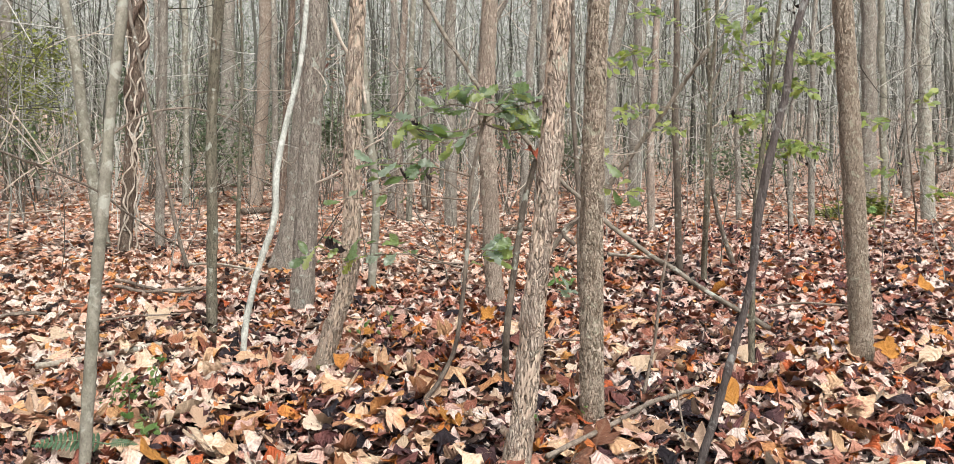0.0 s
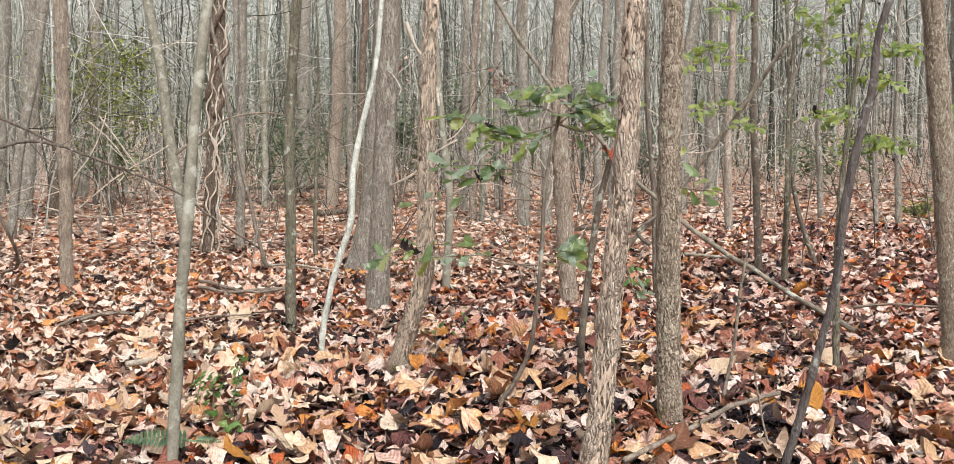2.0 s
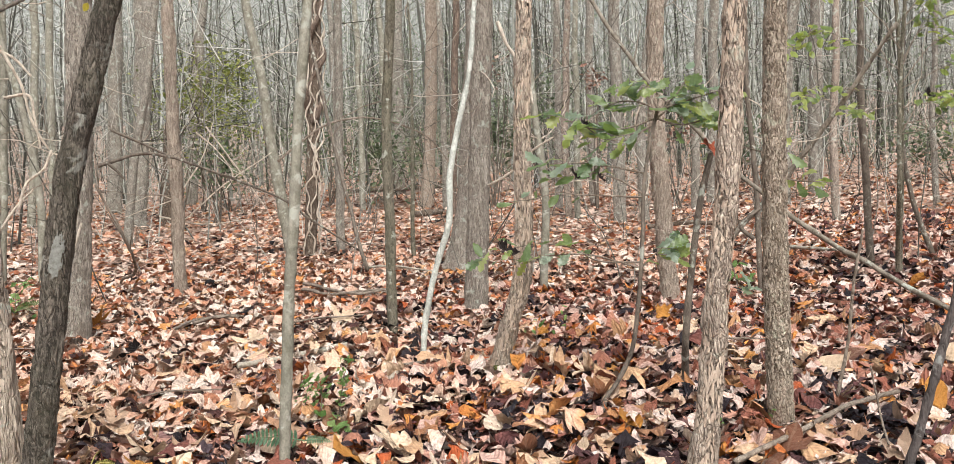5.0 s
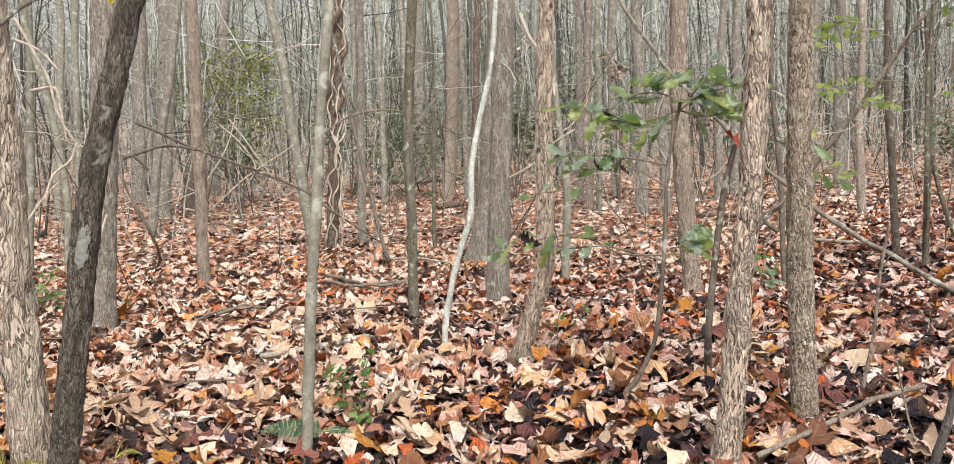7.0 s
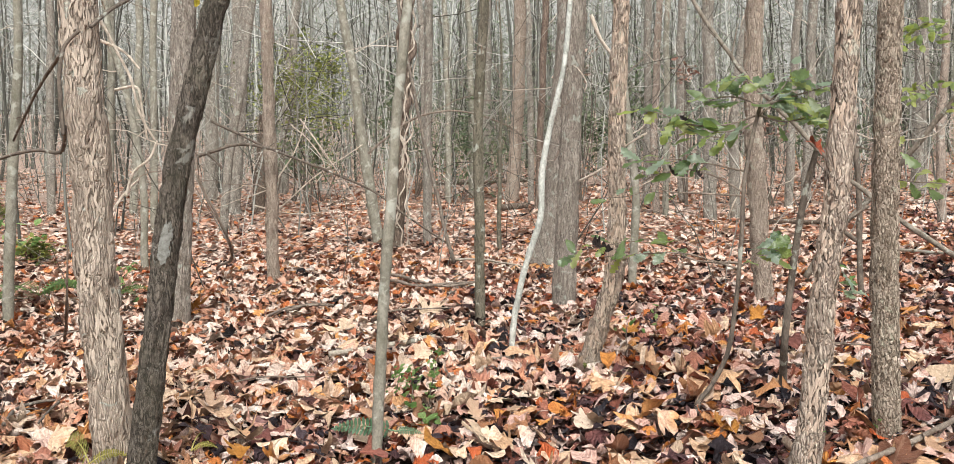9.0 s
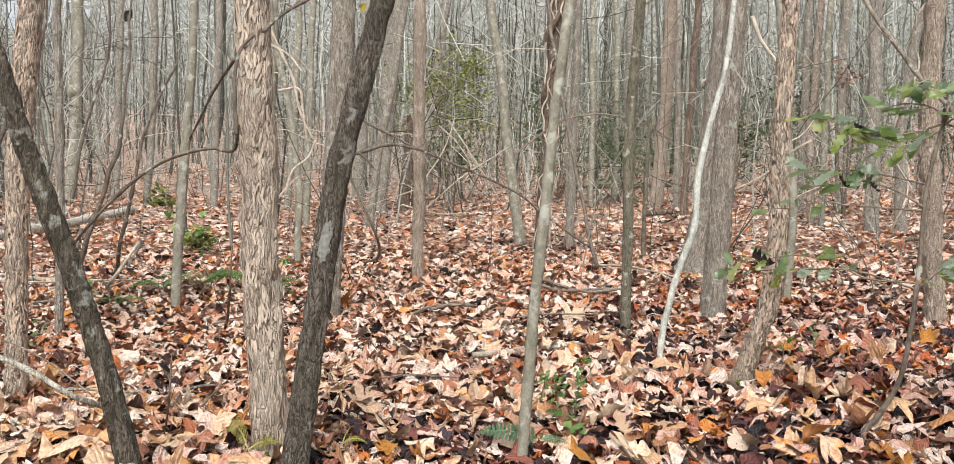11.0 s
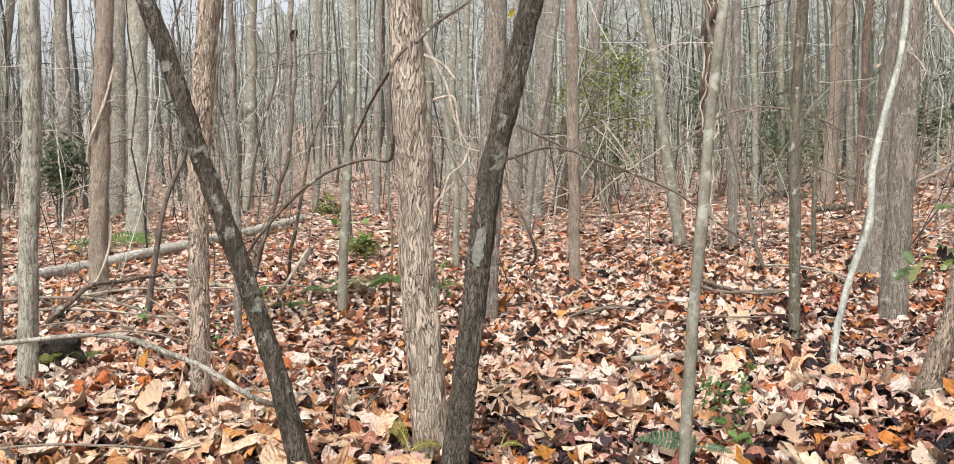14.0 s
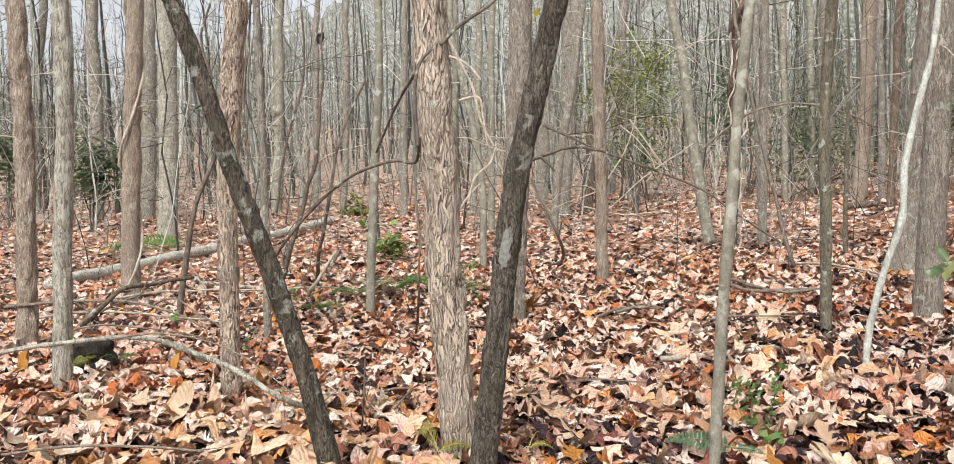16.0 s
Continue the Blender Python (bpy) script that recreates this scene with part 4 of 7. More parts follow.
def leaf_sheet(kind, detail):
    """A flat leaf about 1 long as points and triangles, with a short stalk when it is finely made."""
    if kind in LOBED:
        lobes, gap = LOBED[kind]
        ring = [(-180.0, 0.13)]
        for k, (c, reach, wide) in enumerate(lobes):
            if detail > 2:
                ring += [(c - wide, 0.72 * reach), (c - 0.6 * wide, 0.86 * reach), (c - 0.2 * wide, 0.95 * reach), (c, reach), (c + 0.2 * wide, 0.95 * reach), (c + 0.6 * wide, 0.86 * reach), (c + wide, 0.72 * reach)]
            elif detail == 2:
                ring += [(c - 0.9 * wide, 0.76 * reach), (c - 0.4 * wide, 0.92 * reach), (c + 0.1 * wide, reach), (c + 0.9 * wide, 0.76 * reach)]
            elif detail == 1:
                ring += [(c - 0.7 * wide, 0.84 * reach), (c + 0.4 * wide, 0.96 * reach)]
            else:
                ring.append((c, reach))
            if k + 1 < len(lobes) and (detail > 0 or k % 2):
                ring.append((0.5 * (c + lobes[k + 1][0]), gap))
        O = np.array([(r * math.sin(math.radians(q)), r * math.cos(math.radians(q))) for q, r in ring])
        n = len(O)
        steps = (1.0, 0.68, 0.35) if detail > 2 else (1.0, 0.55) if detail == 2 else (1.0,)
        P = np.concatenate([O * s for s in steps] + [np.zeros((1, 2))])
        i = np.arange(n)
        j = (i + 1) % n
        F = []
        for k in range(len(steps) - 1):
            a, b = k * n, (k + 1) * n
            F += [np.stack([a + i, a + j, b + j], 1), np.stack([a + i, b + j, b + i], 1)]
        a = (len(steps) - 1) * n
        F.append(np.stack([a + i, a + j, np.full(n, len(P) - 1)], 1))
        F = np.concatenate(F)
        base = 0
    else:
        half = RIBBED[kind]
        if detail < 1:
            half = half[::3] + half[-1:]
        elif detail == 1 and len(half) > 8:
            half = half[:1] + half[2:-2] + half[-1:]
        cols = (-1.0, -0.55, 0.0, 0.55, 1.0) if detail > 1 else (-1.0, 0.0, 1.0) if detail else (-1.0, 1.0)
        m = len(cols)
        P = np.array([(c * w, y + fwd * c * c) for y, w, fwd in half for c in cols])
        F = []
        for a in range(len(half) - 1):
            for c in range(m - 1):
                q = a * m + c
                F += [(q, q + 1, q + m + 1), (q, q + m + 1, q + m)]
        F = np.array(F)
        base = m // 2
    if detail > 1:
        b = P[base]
        k = len(P)
        P = np.concatenate([P, [b + (0.012, -0.01), b + (0.03, -0.14), b + (0.05, -0.14), b + (0.02, -0.3)]])
        F = np.concatenate([F, [(base, k, k + 1), (k, k + 2, k + 1), (k + 1, k + 2, k + 3)]])
    return P, F


def leaf_template(kind, detail, curl, cup, seed, calm=1.0):
    """A leaf folded on its midrib, rolled along and across, twisted and crumpled. Returns verts, tris, uv."""
    r = np.random.default_rng(seed)
    P, F = leaf_sheet(kind, detail)
    w1, w2 = r.uniform(5, 11, 2), r.uniform(-9, 9, 2)
    x = P[:, 0] * (1 + calm * (0.08 * np.sin(17 * P[:, 1] + seed) + r.normal(0, 0.12)))
    y = P[:, 1] + 0.03 * calm * np.sin(19 * P[:, 0] + seed)
    x = x + calm * r.normal(0, 0.22) * (y * y - 0.1)
    far = np.hypot(x, y)
    fold = r.uniform(-0.25, 0.45) * calm
    z = np.abs(x) * fold + calm * r.normal(0, 0.5) * x * y
    # each lobe lifts or droops on its own
    z = z + calm * 0.75 * np.clip(far - 0.16, 0, None) ** 1.5 * np.sin(2.6 * np.arctan2(x, y) + seed * 1.7) * r.uniform(0.5, 1.3)
    z = z + calm * 0.035 * far * np.sin(5.3 * np.arctan2(x, y) + seed * 0.7) * (np.abs(P[:, 0]) > 0.01)
    z = z + calm * (0.03 * np.sin(w1[0] * x + w1[1] * y + seed) + 0.025 * np.sin(w2[0] * x * 2 + w2[1] * y * 2))
    # roll across: the margins turn up or under
    k = cup * 2.4 + 1e-3
    rr = np.abs(x)
    z = z + (1 - np.cos(k * rr)) / k * 1.2
    x = np.sign(x) * np.abs(np.sin(np.clip(k * rr, -1.5, 1.5)) / k)
    # roll along: the tip turns up or under
    k = curl * 2.2 + calm * r.normal(0, 0.3) + 1e-3
    t = y + 0.15
    z = z + (1 - np.cos(k * t)) / k
    y = np.sin(np.clip(k * t, -2.2, 2.2)) / k
    V = np.stack([x, y, z], 1)
    V = V - V[: len(V) - 4].mean(axis=0)
    return V, F, P


KINDS = ["maple", "plane", "oval", "red_oak", "tulip", "oval", "plane", "oak", "maple", "oval"]


def templates(detail, count, seed, bend=1.0):
    r = np.random.default_rng(seed)
    return [leaf_template(KINDS[k % len(KINDS)], detail, bend * float(np.clip(r.normal(0.1, 0.5), -0.9, 0.9)), bend * float(np.clip(r.normal(0.3, 0.65), -1.0, 1.2)), seed + k, bend) for k in range(count)]


def turn_matrices(yaw, tilt, axis):
    """Rotation matrices: about z by yaw, then tipped by tilt about a level axis."""
    n = len(yaw)
    cz, sz = np.cos(yaw), np.sin(yaw)
    Z = np.zeros((n, 3, 3))
    Z[:, 0, 0], Z[:, 0, 1], Z[:, 1, 0], Z[:, 1, 1], Z[:, 2, 2] = cz, -sz, sz, cz, 1
    kx, ky = np.cos(axis), np.sin(axis)
    c, s = np.cos(tilt), np.sin(tilt)
    M = np.zeros((n, 3, 3))
    M[:, 0, 0], M[:, 0, 1], M[:, 0, 2] = c + kx * kx * (1 - c), kx * ky * (1 - c), ky * s
    M[:, 1, 0], M[:, 1, 1], M[:, 1, 2] = kx * ky * (1 - c), c + ky * ky * (1 - c), -kx * s
    M[:, 2, 0], M[:, 2, 1], M[:, 2, 2] = -ky * s, kx * s, c
    return M @ Z


def scatter_leaves(heap, tmpl, X, Y, size, tilt, lift, r):
    n = len(X)
    Z = ground_z(X, Y) + lift - 0.05
    M = turn_matrices(r.uniform(0, 6.28, n), tilt, r.uniform(0, 6.28, n))
    flip = np.where(r.random(n) < 0.5, 1.0, -1.0)
    which = r.integers(0, len(tmpl), n)
    for k, (V, F, UV) in enumerate(tmpl):
        m = np.nonzero(which == k)[0]
        if not len(m):
            continue
        L = V[None] * np.stack([np.ones(len(m)), np.ones(len(m)), flip[m]], 1)[:, None]
        W = np.einsum("nij,nvj->nvi", M[m], L) * size[m][:, None, None]
        low = W[:, :, 2].min(axis=1)
        W[:, :, 2] -= (low * 0.75)[:, None]
        W += np.stack([X[m], Y[m], Z[m]], 1)[:, None]
        f = F[None] + (np.arange(len(m)) * len(V))[:, None, None]
        heap.add(W.reshape(-1, 3), f.reshape(-1, 3), np.tile(UV, (len(m), 1)))


def sector(n, r0, r1, a0, a1, r):
    """n random places between two distances; angles in degrees to the left of straight ahead."""
    rad = np.sqrt(r.uniform(r0 * r0, r1 * r1, n))
    a = np.radians(r.uniform(a0, a1, n))
    return -rad * np.sin(a), rad * np.cos(a)


def build_litter():
    r = np.random.default_rng(11)
    close_t, near_t, mid_t, far_t = templates(3, 60, 1300, 1.1), templates(2, 50, 100, 1.15), templates(1, 40, 200, 1.1), templates(0, 20, 300, 0.7)

    def layer(name, tm, n, r0, r1, a0, a1, s0, s1, tip, lift, label, mat=LITTER):
        X, Y = sector(n, r0, r1, a0, a1, r)
        h = Heap()
        scatter_leaves(h, tm, X, Y, r.uniform(s0, s1, n), np.abs(r.normal(0, tip, n)), r.uniform(0, lift, n), r)
        tagged(h.ob(name, mat, smooth=True), label, "leaf litter", kind="stuff")

    layer("leaf_litter", close_t, 2500, 1.7, 4.6, -40, 45, 0.065, 0.19, 0.30, 0.07, "crisp curled tan, brown and dark fallen leaves")
    layer("leaf_litter", close_t, 950, 1.7, 4.6, 36, 78, 0.07, 0.20, 0.30, 0.07, "crisp curled tan and pale brown fallen leaves")
    layer("leaf_litter", near_t, 2100, 4.6, 6.6, -40, 18, 0.07, 0.19, 0.30, 0.07, "curled brown, wine-red and dark wet fallen leaves")
    layer("leaf_litter", mid_t, 3100, 6.6, 9.0, -40, 18, 0.07, 0.19, 0.30, 0.07, "curled brown, wine-red and dark wet fallen leaves")
    layer("leaf_litter", near_t, 2700, 4.6, 6.6, 8, 78, 0.07, 0.19, 0.30, 0.07, "curled tan and rosy dry fallen leaves", LITTER_DRY)
    layer("leaf_litter", mid_t, 4100, 6.6, 9.0, 8, 78, 0.07, 0.19, 0.30, 0.07, "curled tan and rosy dry fallen leaves", LITTER_DRY)
    layer("leaf_litter", templates(3, 24, 1100), 470, 2.2, 6.0, 36, 78, 0.14, 0.26, 0.32, 0.09, "large pale curled leaves lying on top of the litter", LITTER_PALE)
    layer("leaf_litter", templates(3, 20, 1500), 330, 2.2, 7.0, -40, 36, 0.13, 0.24, 0.32, 0.09, "large pale curled leaves lying on top of the litter", LITTER_PALE)
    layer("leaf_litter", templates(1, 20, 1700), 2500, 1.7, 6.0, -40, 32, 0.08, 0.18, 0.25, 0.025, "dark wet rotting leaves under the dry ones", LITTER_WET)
    layer("leaf_litter", templates(1, 20, 1900), 1300, 3.2, 6.0, 28, 78, 0.09, 0.18, 0.25, 0.03, "rusty packed leaves under the dry ones", LITTER_RUST)
    layer("leaf_litter", far_t, 15000, 5.5, 14.0, -40, 78, 0.10, 0.18, 0.2, 0.03, "rusty packed leaves under the dry ones", LITTER_RUST)
    layer("leaf_litter", far_t, 6600, 1.7, 10.0, -40, 24, 0.03, 0.10, 0.5, 0.07, "crumbled scraps of dead leaves")
    layer("leaf_litter", far_t, 5600, 1.7, 10.0, 22, 78, 0.03, 0.10, 0.5, 0.07, "crumbled scraps of dry dead leaves", LITTER_DRY)
    layer("leaf_litter", mid_t, 8300, 9.0, 13.0, -12, 78, 0.10, 0.20, 0.26, 0.07, "deep litter of fallen tan and brown leaves", LITTER_DRY)
    layer("leaf_litter", far_t, 13500, 13.0, 18.0, -12, 78, 0.10, 0.20, 0.26, 0.07, "deep litter of fallen tan and brown leaves", LITTER_DRY)
    layer("leaf_litter", mid_t, 7500, 9.0, 18.0, -40, -8, 0.10, 0.20, 0.26, 0.07, "deep litter of fallen tan, brown and dark wet leaves", LITTER)
    layer("leaf_litter", far_t, 28000, 18.0, 29.0, -40, 78, 0.13, 0.24, 0.2, 0.06, "distant carpet of fallen brown leaves", LITTER_DRY)
    layer("leaf_litter", far_t, 16000, 29.0, 46.0, -40, 78, 0.15, 0.27, 0.2, 0.06, "distant carpet of fallen brown leaves", LITTER_DRY)
    layer("leaf_litter", far_t, 15000, 0.05, 6.0, 78, 320, 0.09, 0.20, 0.3, 0.07, "fallen leaves trodden around the standpoint")
    layer("leaf_litter", far_t, 1500, 0.05, 1.9, -42, 80, 0.09, 0.20, 0.3, 0.07, "fallen leaves at the foot of the standpoint")
    layer("leaf_litter", far_t, 18000, 6.0, 20.0, 78, 320, 0.14, 0.28, 0.4, 0.05, "fallen brown leaves around the standpoint")


build_litter()


# ---- the woods beyond ----
def build_far_woods():
    r = np.random.default_rng(21)
    trunks, twigs, stems = Heap(), Heap(), Heap()

    def one(x, y, rad, tall, sides, nb):
        z = float(ground_z(np.float64(x), np.float64(y)))
        k = 10
        t = np.linspace(0, 1, k)
        lean = r.normal(0, 0.05 + 0.06 * (rad < 0.04), 2)
        bow = r.normal(0, 0.16, 2)
        zz = z - 0.1 + tall * t
        wob = r.normal(0, 0.05 + 0.05 * (rad < 0.05), (k, 2)) * (t > 0)[:, None]
        P = np.stack([x + lean[0] * tall * t + bow[0] * np.sin(3.1 * t) + wob[:, 0], y + lean[1] * tall * t + bow[1] * np.sin(3.1 * t) + wob[:, 1], zz], 1)
        V, F, _ = tube(P, rad * (1 - 0.8 * t), sides)
        trunks.add(V, F)
        for _ in range(nb):
            u = r.uniform(0.06, 0.8)
            c = np.array([np.interp(u, t, P[:, q]) for q in range(3)])
            a = r.uniform(0, 6.28)
            long = r.uniform(0.6, 3.0)
            path = twig_path(c, (math.cos(a), math.sin(a), r.uniform(0.0, 1.6)), long, 3, 0, 0.5)
            V, F, _ = tube(path, np.linspace(max(0.010, 0.26 * rad), 0.005, 4), 3)
            twigs.add(V, F)
            for _ in range(1 if rad > 0.05 else 2):
                q = path[r.integers(1, 3)]
                sub = twig_path(q, path[3] - path[1] + r.normal(0, 0.5, 3) * long, 0.5 * long, 2, 0, 0.4)
                V, F, _ = tube(sub, np.linspace(0.008, 0.005, 3), 3)
                twigs.add(V, F)

    for X, Y, lo, hi, sides, nb, most in (
            (*sector(1250, 29, 64, -38, 76, r), 0.014, 0.10, 5, 8, 12),
            (*sector(70, 14, 29, -38, 76, r), 0.010, 0.03, 7, 6, 9),
            (*sector(800, 58, 110, -38, 76, r), 0.04, 0.15, 4, 2, 17),
            # unseen trunks round the standpoint, added to close the woods and shade the light
            (*sector(120, 9, 60, 86, 312, r), 0.04, 0.16, 6, 3, 12)):
        for x, y in zip(X, Y):
            rad = lo + (hi - lo) * r.random() ** 2.2
            one(x, y, rad, min(most, 60 * rad + r.uniform(4, 8)), sides, nb)
    # thin crooked undergrowth
    X, Y = sector(1100, 25, 50, -38, 76, r)
    for x, y in zip(X, Y):
        z = float(ground_z(np.float64(x), np.float64(y)))
        a = r.uniform(0, 6.28)
        path = twig_path((x, y, z - 0.05), (0.35 * math.cos(a), 0.35 * math.sin(a), 1), r.uniform(0.8, 4.5), 6, 0.03, 0.22)
        V, F, _ = tube(path, np.linspace(r.uniform(0.005, 0.013), 0.003, 7), 4)
        stems.add(V, F)
    X, Y = sector(480, 9, 30, -38, 76, r)
    for x, y in zip(X, Y):
        z = float(ground_z(np.float64(x), np.float64(y)))
        a = r.uniform(0, 6.28)
        tall = r.uniform(1.2, 4.5)
        path = twig_path((x, y, z - 0.05), (0.3 * math.cos(a), 0.3 * math.sin(a), 1), tall, 8, 0.0, 0.3)
        V, F, _ = tube(path, np.linspace(r.uniform(0.004, 0.009), 0.002, 9), 4)
        stems.add(V, F)
        for _ in range(7):
            q = path[r.integers(2, 8)]
            b = r.uniform(0, 6.28)
            sub = twig_path(q, (math.cos(b), math.sin(b), r.uniform(-0.4, 1.2)), tall * r.uniform(0.15, 0.45), 4, 0, 0.6)
            V, F, _ = tube(sub, np.linspace(0.004, 0.002, 5), 3)
            stems.add(V, F)
    # dim evergreen leaves scattered through the far undergrowth
    leaves = Heap()
    spear = np.array([[0, -0.5, 0], [0.24, 0.02, 0.06], [0, 0.5, -0.05], [-0.24, -0.02, 0.07]])
    tm = [(spear * (q, 1, 1), np.array([[0, 1, 3], [1, 2, 3]]), spear[:, :2]) for q in (0.8, 1.0, 1.25)]
    cx, cy = sector(230, 26, 56, -38, 76, r)
    gx, gy = sector(330, 27, 50, -17, 20, r)
    hx, hy = sector(230, 27, 50, 10, 32, r)
    for x, y in zip(np.r_[cx, gx, hx], np.r_[cy, gy, hy]):
        n = int(r.integers(90, 200))
        X = x + r.normal(0, 0.9, n)
        Y = y + r.normal(0, 0.9, n)
        scatter_leaves(leaves, tm, X, Y, r.uniform(0.05, 0.11, n), np.abs(r.normal(0, 0.8, n)), np.abs(r.normal(0, 1.0, n)) * r.uniform(1.8, 6.5) + 0.3, r)
    tagged(leaves.ob("evergreen_undergrowth", DIMLEAF), "dim green leaves of far evergreen undergrowth", "undergrowth", kind="stuff")
    tagged(trunks.ob("distant_trees", FARBARK), "grey leafless trunks crowding the woods behind", "trees", kind="stuff")
    tagged(twigs.ob("distant_branches", FARTWIG), "bare branches of the trees behind", "branches", kind="stuff")
    tagged(stems.ob("undergrowth", FARTWIG), "thin bare crooked stems of undergrowth", "undergrowth", kind="stuff")


build_far_woods()


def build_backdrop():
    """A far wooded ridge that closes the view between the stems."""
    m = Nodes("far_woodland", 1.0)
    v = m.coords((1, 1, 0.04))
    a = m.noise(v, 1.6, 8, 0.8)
    # the haze of distance is put into the colour as close-set greys
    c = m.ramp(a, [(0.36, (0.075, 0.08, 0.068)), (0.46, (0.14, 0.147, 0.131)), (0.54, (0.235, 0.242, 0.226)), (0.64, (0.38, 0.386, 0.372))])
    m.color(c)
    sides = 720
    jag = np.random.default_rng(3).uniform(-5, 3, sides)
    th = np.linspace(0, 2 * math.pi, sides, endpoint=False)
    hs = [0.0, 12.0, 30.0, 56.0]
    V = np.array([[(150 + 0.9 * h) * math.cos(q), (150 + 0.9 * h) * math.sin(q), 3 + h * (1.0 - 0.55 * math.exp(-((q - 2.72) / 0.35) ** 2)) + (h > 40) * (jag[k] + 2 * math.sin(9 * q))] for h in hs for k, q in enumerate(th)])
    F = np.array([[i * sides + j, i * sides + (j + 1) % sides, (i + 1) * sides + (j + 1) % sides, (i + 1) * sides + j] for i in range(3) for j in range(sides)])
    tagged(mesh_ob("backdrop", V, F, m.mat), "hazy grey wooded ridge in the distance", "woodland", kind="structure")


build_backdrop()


# ---- fallen wood, bare stems and twigs ----
LOG = bark("grey_log_wood", (0.26, 0.235, 0.19), (0.66, 0.62, 0.54), (0.84, 0.80, 0.72), 24, 1.0, 0.4, (0.74, 0.75, 0.68), depth=0.014, algae=0.12, cracks=0.4)
CREAMWOOD = bark("peeled_wood", (0.26, 0.20, 0.15), (0.47, 0.39, 0.31), (0.62, 0.54, 0.44), 22, 0.3, 0.2, depth=0.008, cracks=0.4)


def stick(name, mat, pts, r0, r1, label, category):
    """A branch, vine, stick or log along a bent line, knobbly and with a few side twigs."""
    P = np.array(pts, float)
    R = np.linspace(r0, r1, len(P))
    length = float(np.linalg.norm(np.diff(P, axis=0), axis=1).sum())
    gap = max(0.02, min(0.08, length / 40))
    Q, RR = resample(P - P[0], R, lambda z: gap)
    Q = Q + np.stack([(lattice(Q * 5 + P[0] + 9 * k, k) - 0.5) * min(0.03, 1.2 * r0) for k in range(3)], 1)
    RR = RR * (1 + 0.25 * (lattice(Q * 14 + P[0], 4) - 0.5))
    big = r0 > 0.05
    V, F, N = tube(Q, RR, 22 if big else 9)
    V = V + N * ((lattice(V * (22 if big else 60) + P[0], 6) - 0.5) * 0.35 * np.repeat(RR, 22 if big else 9))[:, None]
    caps = [list(range(22 if big else 9))[::-1], list(range(len(V) - (22 if big else 9), len(V)))]
    body = mesh_ob(name, V, F.tolist() + caps, mat)
    body.location = P[0]
    tagged(body, label, category)
    if not big and length > 0.5:
        for i in range(2 if length < 1.5 else 4):
            k = int(rng.integers(len(Q) // 4, len(Q) - 1))
            d = Q[min(k + 1, len(Q) - 1)] - Q[k - 1]
            d = d / (np.linalg.norm(d) + 1e-9) + rng.normal(0, 0.6, 3)
            path = twig_path(Q[k], d, rng.uniform(0.12, 0.3) * min(2.0, length), 4)
            V, F, _ = tube(path, np.linspace(max(0.002, 0.5 * RR[k]), 0.0015, 5), 5)
            mesh_ob("side_twig", V, F, mat, body)
    return body


stick("leaning_pole", POLEWOOD, [(2.18, 6.36, 0.25), (1.88, 6.67, 0.44), (1.45, 6.91, 0.73), (1.09, 7.15, 1.01), (0.76, 7.39, 1.34), (0.41, 7.63, 1.76), (0.07, 7.87, 2.16), (-0.19, 8.11, 2.56), (-0.49, 8.36, 3.09), (-0.69, 8.61, 3.53)], 0.021, 0.018, "long dead pole leaning across between the trees", "dead branch")
stick("leaning_pole", POLEWOOD, [(0.61, 9.34, 0.32), (0.89, 9.39, 0.75), (1.20, 9.33, 1.08), (1.44, 9.28, 1.39), (1.67, 9.23, 1.70), (1.89, 9.17, 1.99), (2.16, 9.12, 2.39), (2.43, 9.08, 2.77)], 0.031, 0.022, "grey dead branch leaning up through the saplings", "dead branch")
stick("vine_branch", DARK, [(-2.60, 2.80, 1.57), (-2.70, 2.89, 1.48), (-2.87, 2.93, 1.49), (-3.08, 2.94, 1.46), (-3.27, 2.96, 1.40), (-3.49, 2.96, 1.27), (-3.69, 2.96, 1.12), (-3.85, 3.00, 1.02)], 0.008, 0.007, "dark drooping branch growing from a stout trunk", "branch")
stick("vine_branch", DARK, [(-2.59, 2.78, 1.53), (-2.60, 2.78, 1.69), (-2.60, 2.78, 1.79), (-2.58, 2.80, 1.89), (-2.54, 2.83, 1.94)], 0.008, 0.007, "dark thin vine hugging a stout trunk", "vine")
stick("vine_branch", DARK, [(-2.72, 2.92, 1.87), (-2.90, 3.03, 1.80), (-3.10, 3.12, 1.66), (-3.28, 3.23, 1.56)], 0.008, 0.005, "dark twig hanging beside a stout trunk", "branch")
stick("vine_branch", DARK, [(-2.69, 3.07, 2.01), (-2.79, 3.38, 2.17), (-2.81, 3.63, 2.30), (-2.80, 3.89, 2.49)], 0.009, 0.008, "dark bare branch beside a stout trunk", "branch")
stick("bowed_branch", GREYLICHEN, [(-5.92, 2.24, 0.39), (-5.66, 2.34, 0.47), (-5.29, 2.54, 0.53), (-4.93, 2.72, 0.56), (-4.69, 2.81, 0.54), (-4.43, 2.91, 0.47), (-4.17, 3.01, 0.36), (-3.95, 3.08, 0.24), (-3.93, 3.28, 0.13)], 0.014, 0.016, "pale bowed branch arching over the fallen leaves", "dead branch")
